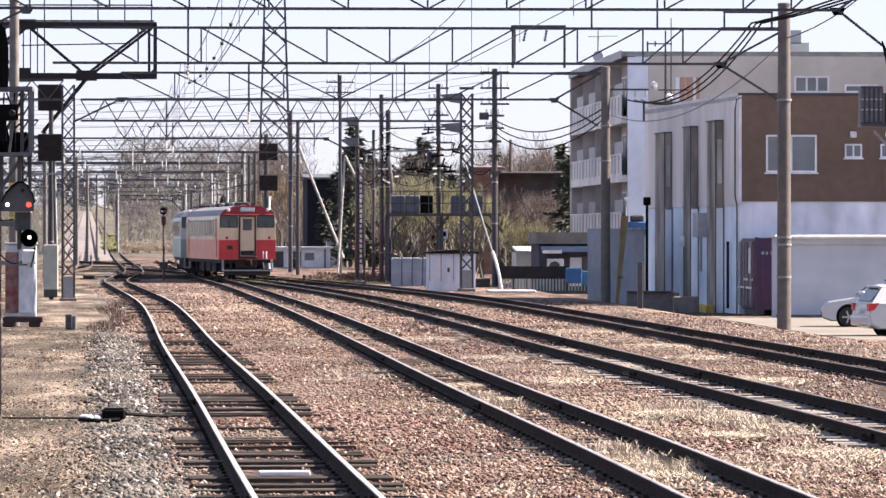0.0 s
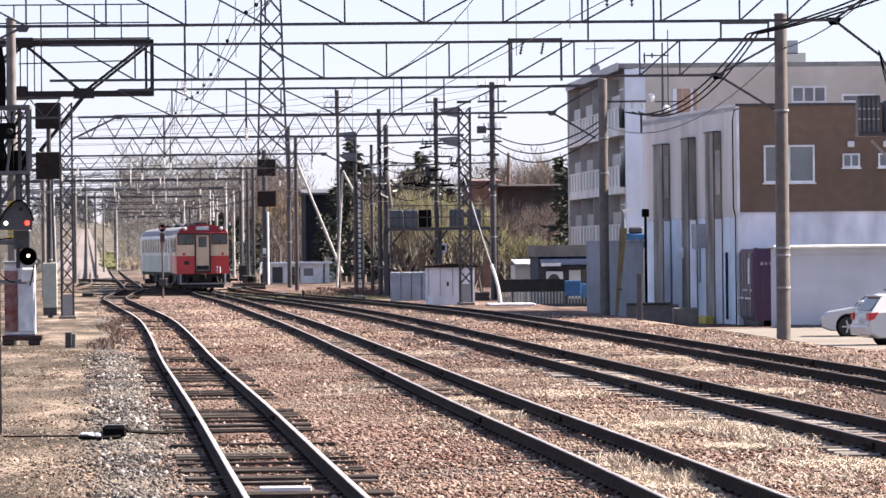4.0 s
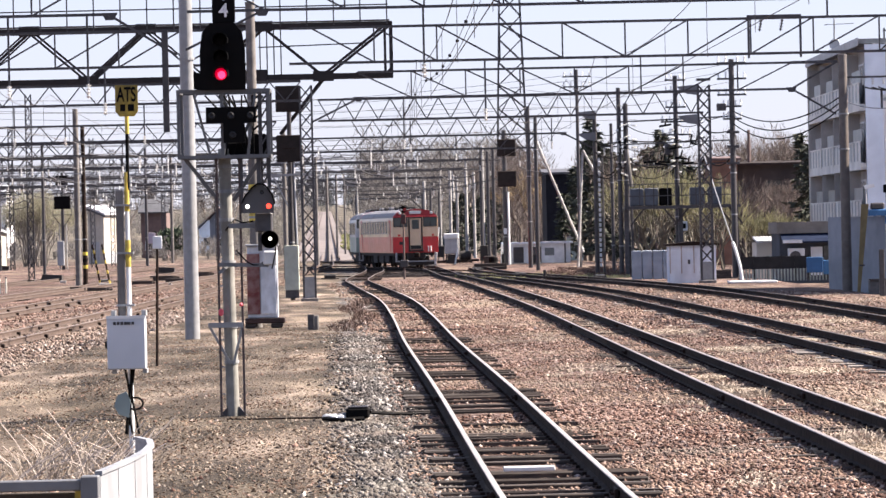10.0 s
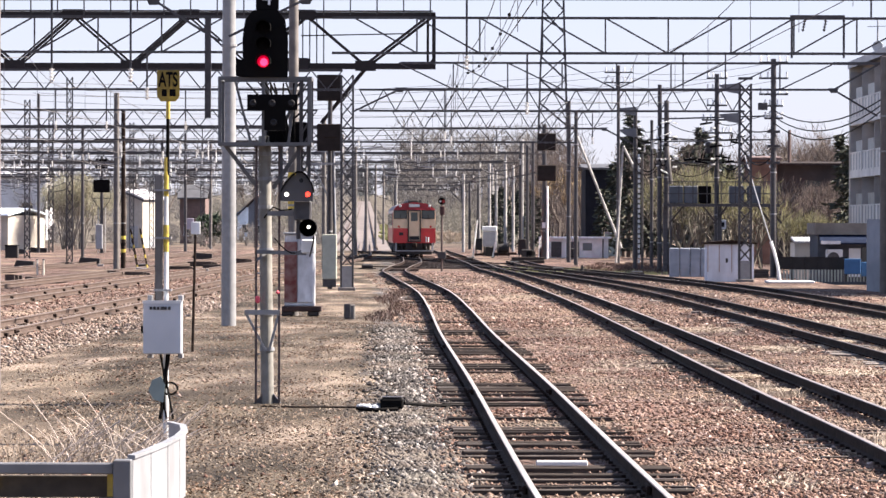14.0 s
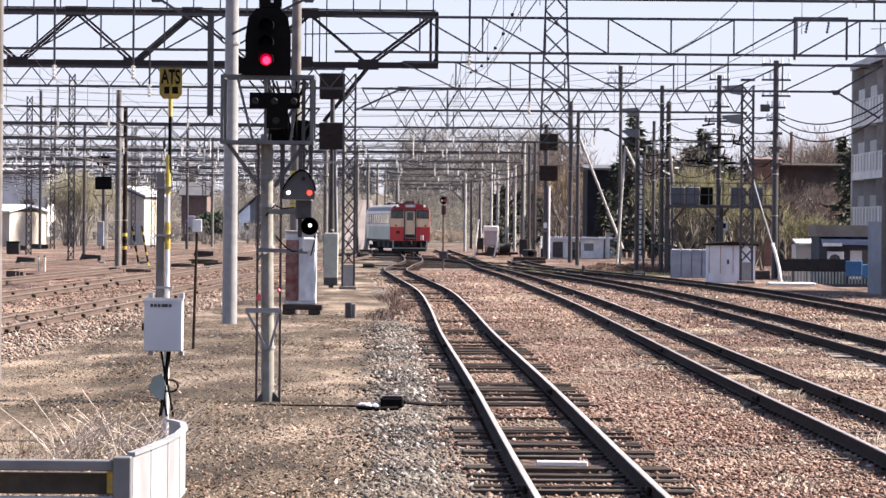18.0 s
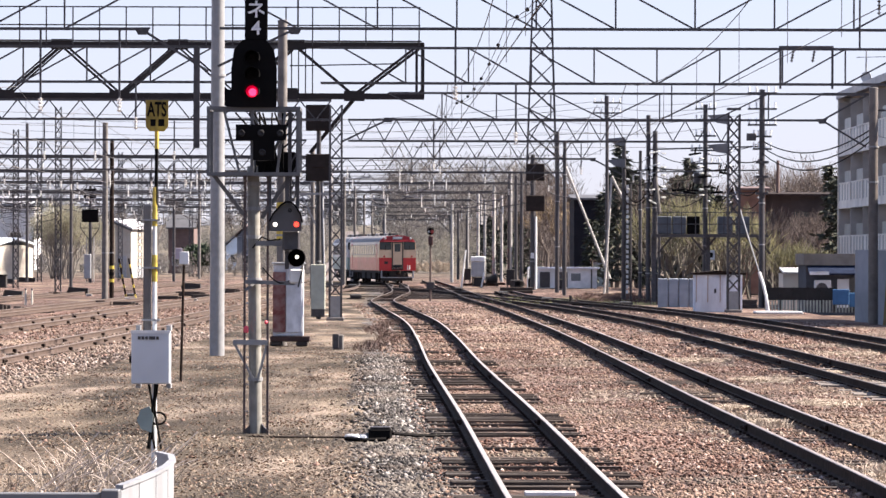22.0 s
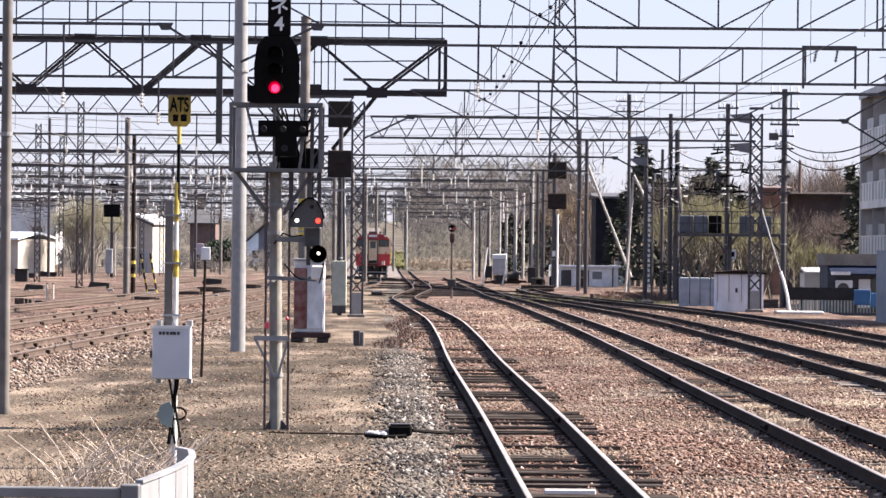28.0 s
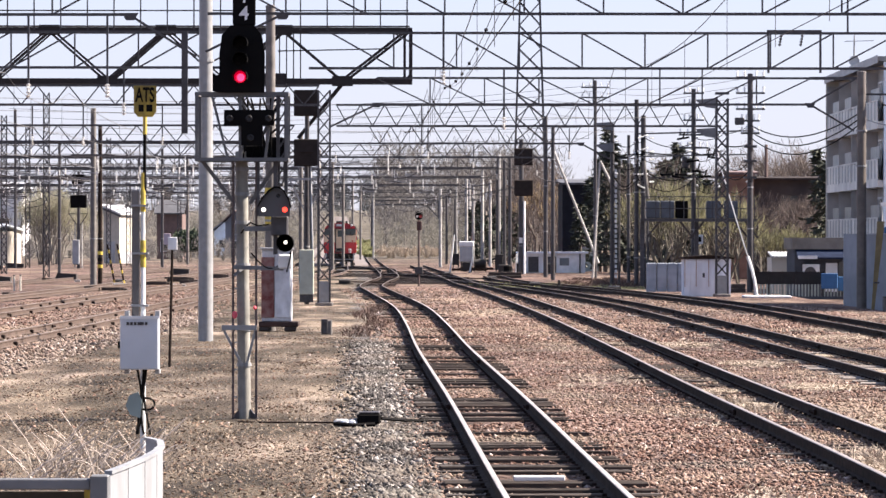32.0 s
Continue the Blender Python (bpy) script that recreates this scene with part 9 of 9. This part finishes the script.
for k, dz in enumerate((0.0, 0.35, 0.9)):
    part("wire", Shape().path(sagged((10.19 - 0.5 + 0.4 * k, 300, 12.3 - dz), (15.14, 226, 10.3 - dz), 0.4), 0.012, 4), WIRE, pw)
    part("wire", Shape().path(sagged((10.19 - 0.5 + 0.4 * k, 300, 12.3 - dz), (-30, 330, 12.0 - dz), 0.8), 0.014, 4), WIRE, pw)
    part("wire", Shape().path(sagged((13.84, 252, 10.2 - dz), (6.60, 330, 12.5 - dz), 0.5), 0.014, 4), WIRE, pw)
    part("wire", Shape().path(sagged((-50, 300 + 9 * k, 10.2 - dz), (10, 290 + 9 * k, 10.0 - dz), 0.5), 0.014, 4), WIRE, pw)
    part("wire", Shape().path(sagged((-40, 200 + 9 * k, 9.2 - dz), (12, 240 + 9 * k, 9.3 - dz), 0.3), 0.012, 4), WIRE, pw)

# jumper cables, arms and insulators on the masts by the switch platform
jp = thing("jumper_cables", (0, 0, 0), "dark looped jumper cables with white insulators between masts", "cable")
rngj = random.Random(19)
MASTS = [(-1, 9.51, 253), (0, 10.69, 250), (1, 11.05, 250), (2, 13.84, 252), (3, 14.63, 240), (4, 15.14, 226)]
for (_, xa, ya), (_, xb, yb) in zip(MASTS, MASTS[1:]):
    for k in range(5):
        z = 5.4 + 0.62 * k + rngj.uniform(-0.15, 0.15)
        p, q = Vector((xa, ya - 0.2, z)), Vector((xb, yb - 0.2, z + rngj.uniform(-0.3, 0.3)))
        part("cable", Shape().path(sagged(p, q, rngj.uniform(0.1, 0.7), 9), 0.022 + 0.012 * (k % 2), 4), BLACK, jp)
        for t in (0.12, 0.88):
            c = p.lerp(q, t)
            part("insulator", insulator(Shape(), c, c + (q - p).normalized() * 0.3, 0.055, 4), PORCELAIN, jp)
for k in range(9):
    x, y = rngj.uniform(11.10, 14.64), rngj.uniform(244, 250)
    z = rngj.uniform(5.6, 8.0)
    part("switch_gear", Shape().tube((x - 0.3, y, z), (x + 0.35, y, z + rngj.uniform(-0.15, 0.2)), 0.06, 0.05, 7).tube((x, y, z), (x + 0.1, y, z + 0.4), 0.04, n=6), BLACK, jp)
part("cross_beam", Shape().bar((10.65, 249, 8.08), (16.83, 249, 8.26), 0.08).bar((10.65, 249, 6.88), (16.83, 249, 7.00), 0.07).bar((10.65, 249, 5.74), (16.83, 249, 5.80), 0.06), DARK_STEEL, jp)

# points gear of the yard throat: long timbers, rods and motors
rngt = random.Random(23)
for y0, x0, x1, n in ((264, -4.6, 4.0, 4), (268, -4.5, 3.8, 12), (280, -4.2, 2.6, 12), (296, -4.6, 2.4, 12), (214, 3.4, 9.2, 8), (224, 3.0, 8.2, 9), (238, 2.0, 7.0, 8), (312, -8.8, 0.6, 12), (330, -9.2, 0.2, 12), (350, -9.6, -1.2, 12)):
    tm = thing("switch_timbers", (0, y0, 0), "long dark switch timbers under crossing rails", "timber", "switch timbers")
    for k in range(n):
        w = (x1 - x0) * rngt.uniform(0.35, 0.75)
        xa = rngt.uniform(x0, x1 - w)
        part("timber", Shape().box(xa, xa + w, k * 0.9, k * 0.9 + 0.22, -0.12, 0.0 + rngt.uniform(0, 0.02)), SLEEPER, tm)
for x, y in ((-5.1, 262), (5.2, 246), (3.4, 284), (0.8, 318), (8.6, 226), (-7.0, 345), (-17.6, 262)):
    pm = thing("point_motor", (x, y, 0), "low dark point motor with a rod", "point motor", "point motors")
    part("case", Shape().box(-0.33, 0.33, -0.2, 0.2, 0.02, 0.2, 0.04), UNDER, pm)
    part("lid", Shape().box(-0.26, 0.26, -0.16, 0.16, 0.204, 0.24, 0.02), DULL, pm)
    part("rod", Shape().bar((0.33 if x < 0 else -0.33, 0, 0.1), (2.6 if x < 0 else -2.6, 0, 0.08), 0.06), RUST, pm)
    part("foot", Shape().box(-0.5, 0.5, -0.3, 0.3, -0.1, 0.02), SLEEPER, pm)

# small lineside gear at the throat
rngl = random.Random(55)
for k in range(12):
    u, d = rngl.uniform(20, 190), rngl.uniform(300, 400)
    x = u * d / 8300.0
    kind = k % 4
    if kind == 0:
        ob = thing("lineside_cabinet", (x, d, 0), "small dark lineside cabinet on short legs", "cabinet", "lineside cabinets")
        part("case", Shape().box(-0.3, 0.3, -0.2, 0.2, 0.3, 1.2 + 0.5 * rngl.random(), 0.03), UNDER, ob)
        part("leg", Shape().box(-0.25, -0.17, -0.1, 0.1, -0.05, 0.3), DARK_STEEL, ob)
        part("leg", Shape().box(0.17, 0.25, -0.1, 0.1, -0.05, 0.3), DARK_STEEL, ob)
    elif kind == 1:
        ob = thing("warning_stake", (x, d, 0), "leaning white warning stake", "stake", "white stakes")
        part("stake", Shape().tube((0, 0, -0.1), (rngl.uniform(-0.5, 0.5), 0, rngl.uniform(1.0, 1.7)), 0.06), WHITE, ob)
        part("foot", Shape().box(-0.12, 0.12, -0.12, 0.12, -0.08, 0.03), CONCRETE, ob)
    elif kind == 2:
        ob = thing("black_bin", (x, d, 0), "black drum standing by the tracks", "drum", "drums")
        part("drum", Shape().turned([(0.28, -0.02), (0.3, 0.1), (0.3, 0.7), (0.26, 0.75)], n=14), BLACK, ob)
        part("rim", Shape().turned([(0.3, 0.4), (0.32, 0.4), (0.32, 0.44), (0.3, 0.44)], n=14), UNDER, ob)
    else:
        ob = thing("rail_stack", (x, d, 0), "low stack of dark spare rails", "rails", "rail stacks")
        for j in range(4):
            part("spare_rail", Shape().box(-1.4 + 0.1 * j, 1.4, 0.17 * j, 0.17 * j + 0.12, -0.02, 0.16), RUST, ob)
tuft("verge_grass", [(rngl.uniform(2.0, 11.0), rngl.uniform(228, 262), 0.6) for _ in range(30)], "low green grass by the huts", 77, 60, 0.2, MEADOW)

rngv = random.Random(62)
tuft("low_weeds", [(rngv.uniform(0.028, 0.048) * y, y, 0.7) for y in [rngv.uniform(240, 292) for _ in range(60)]], "dark low weeds and rubbish by the masts", 78, 45, 0.28, BRAMBLE, 1.4, 1.8)
# cross-span wires with insulator strings over the side tracks
rngc = random.Random(41)
for k in range(30):
    y, z = 245 + 11.5 * k + rngc.uniform(-5, 5), rngc.uniform(6.2, 9.6)
    x0, x1 = -0.118 * y - rngc.uniform(0, 8), rngc.choice((-2.0, 2.5, 6.0)) - 0.01 * (y - 250)
    sw = thing("span_wire", (0, y, land(y)), "cross-span wire hung with small insulators", "wire", "span wires")
    run = sagged((x0, 0, z), (x1, 0, z + rngc.uniform(-0.3, 0.3)), 0.25, 9)
    part("wire", Shape().path(run, 0.018, 4), WIRE, sw)
    for j in range(5):
        p = Vector(run[rngc.randint(1, 7)]) + Vector((rngc.uniform(-1, 1), 0, 0))
        q = p - Vector((0, 0, rngc.uniform(0.5, 1.1)))
        part("insulator", insulator(Shape(), p, q, 0.08, 4), PORCELAIN, sw)
        part("steady_arm", Shape().bar(q, q + Vector((rngc.choice((-1, 1)) * rngc.uniform(0.8, 1.6), 0, rngc.uniform(-0.2, 0.25))), 0.06), STEEL, sw)

motions()
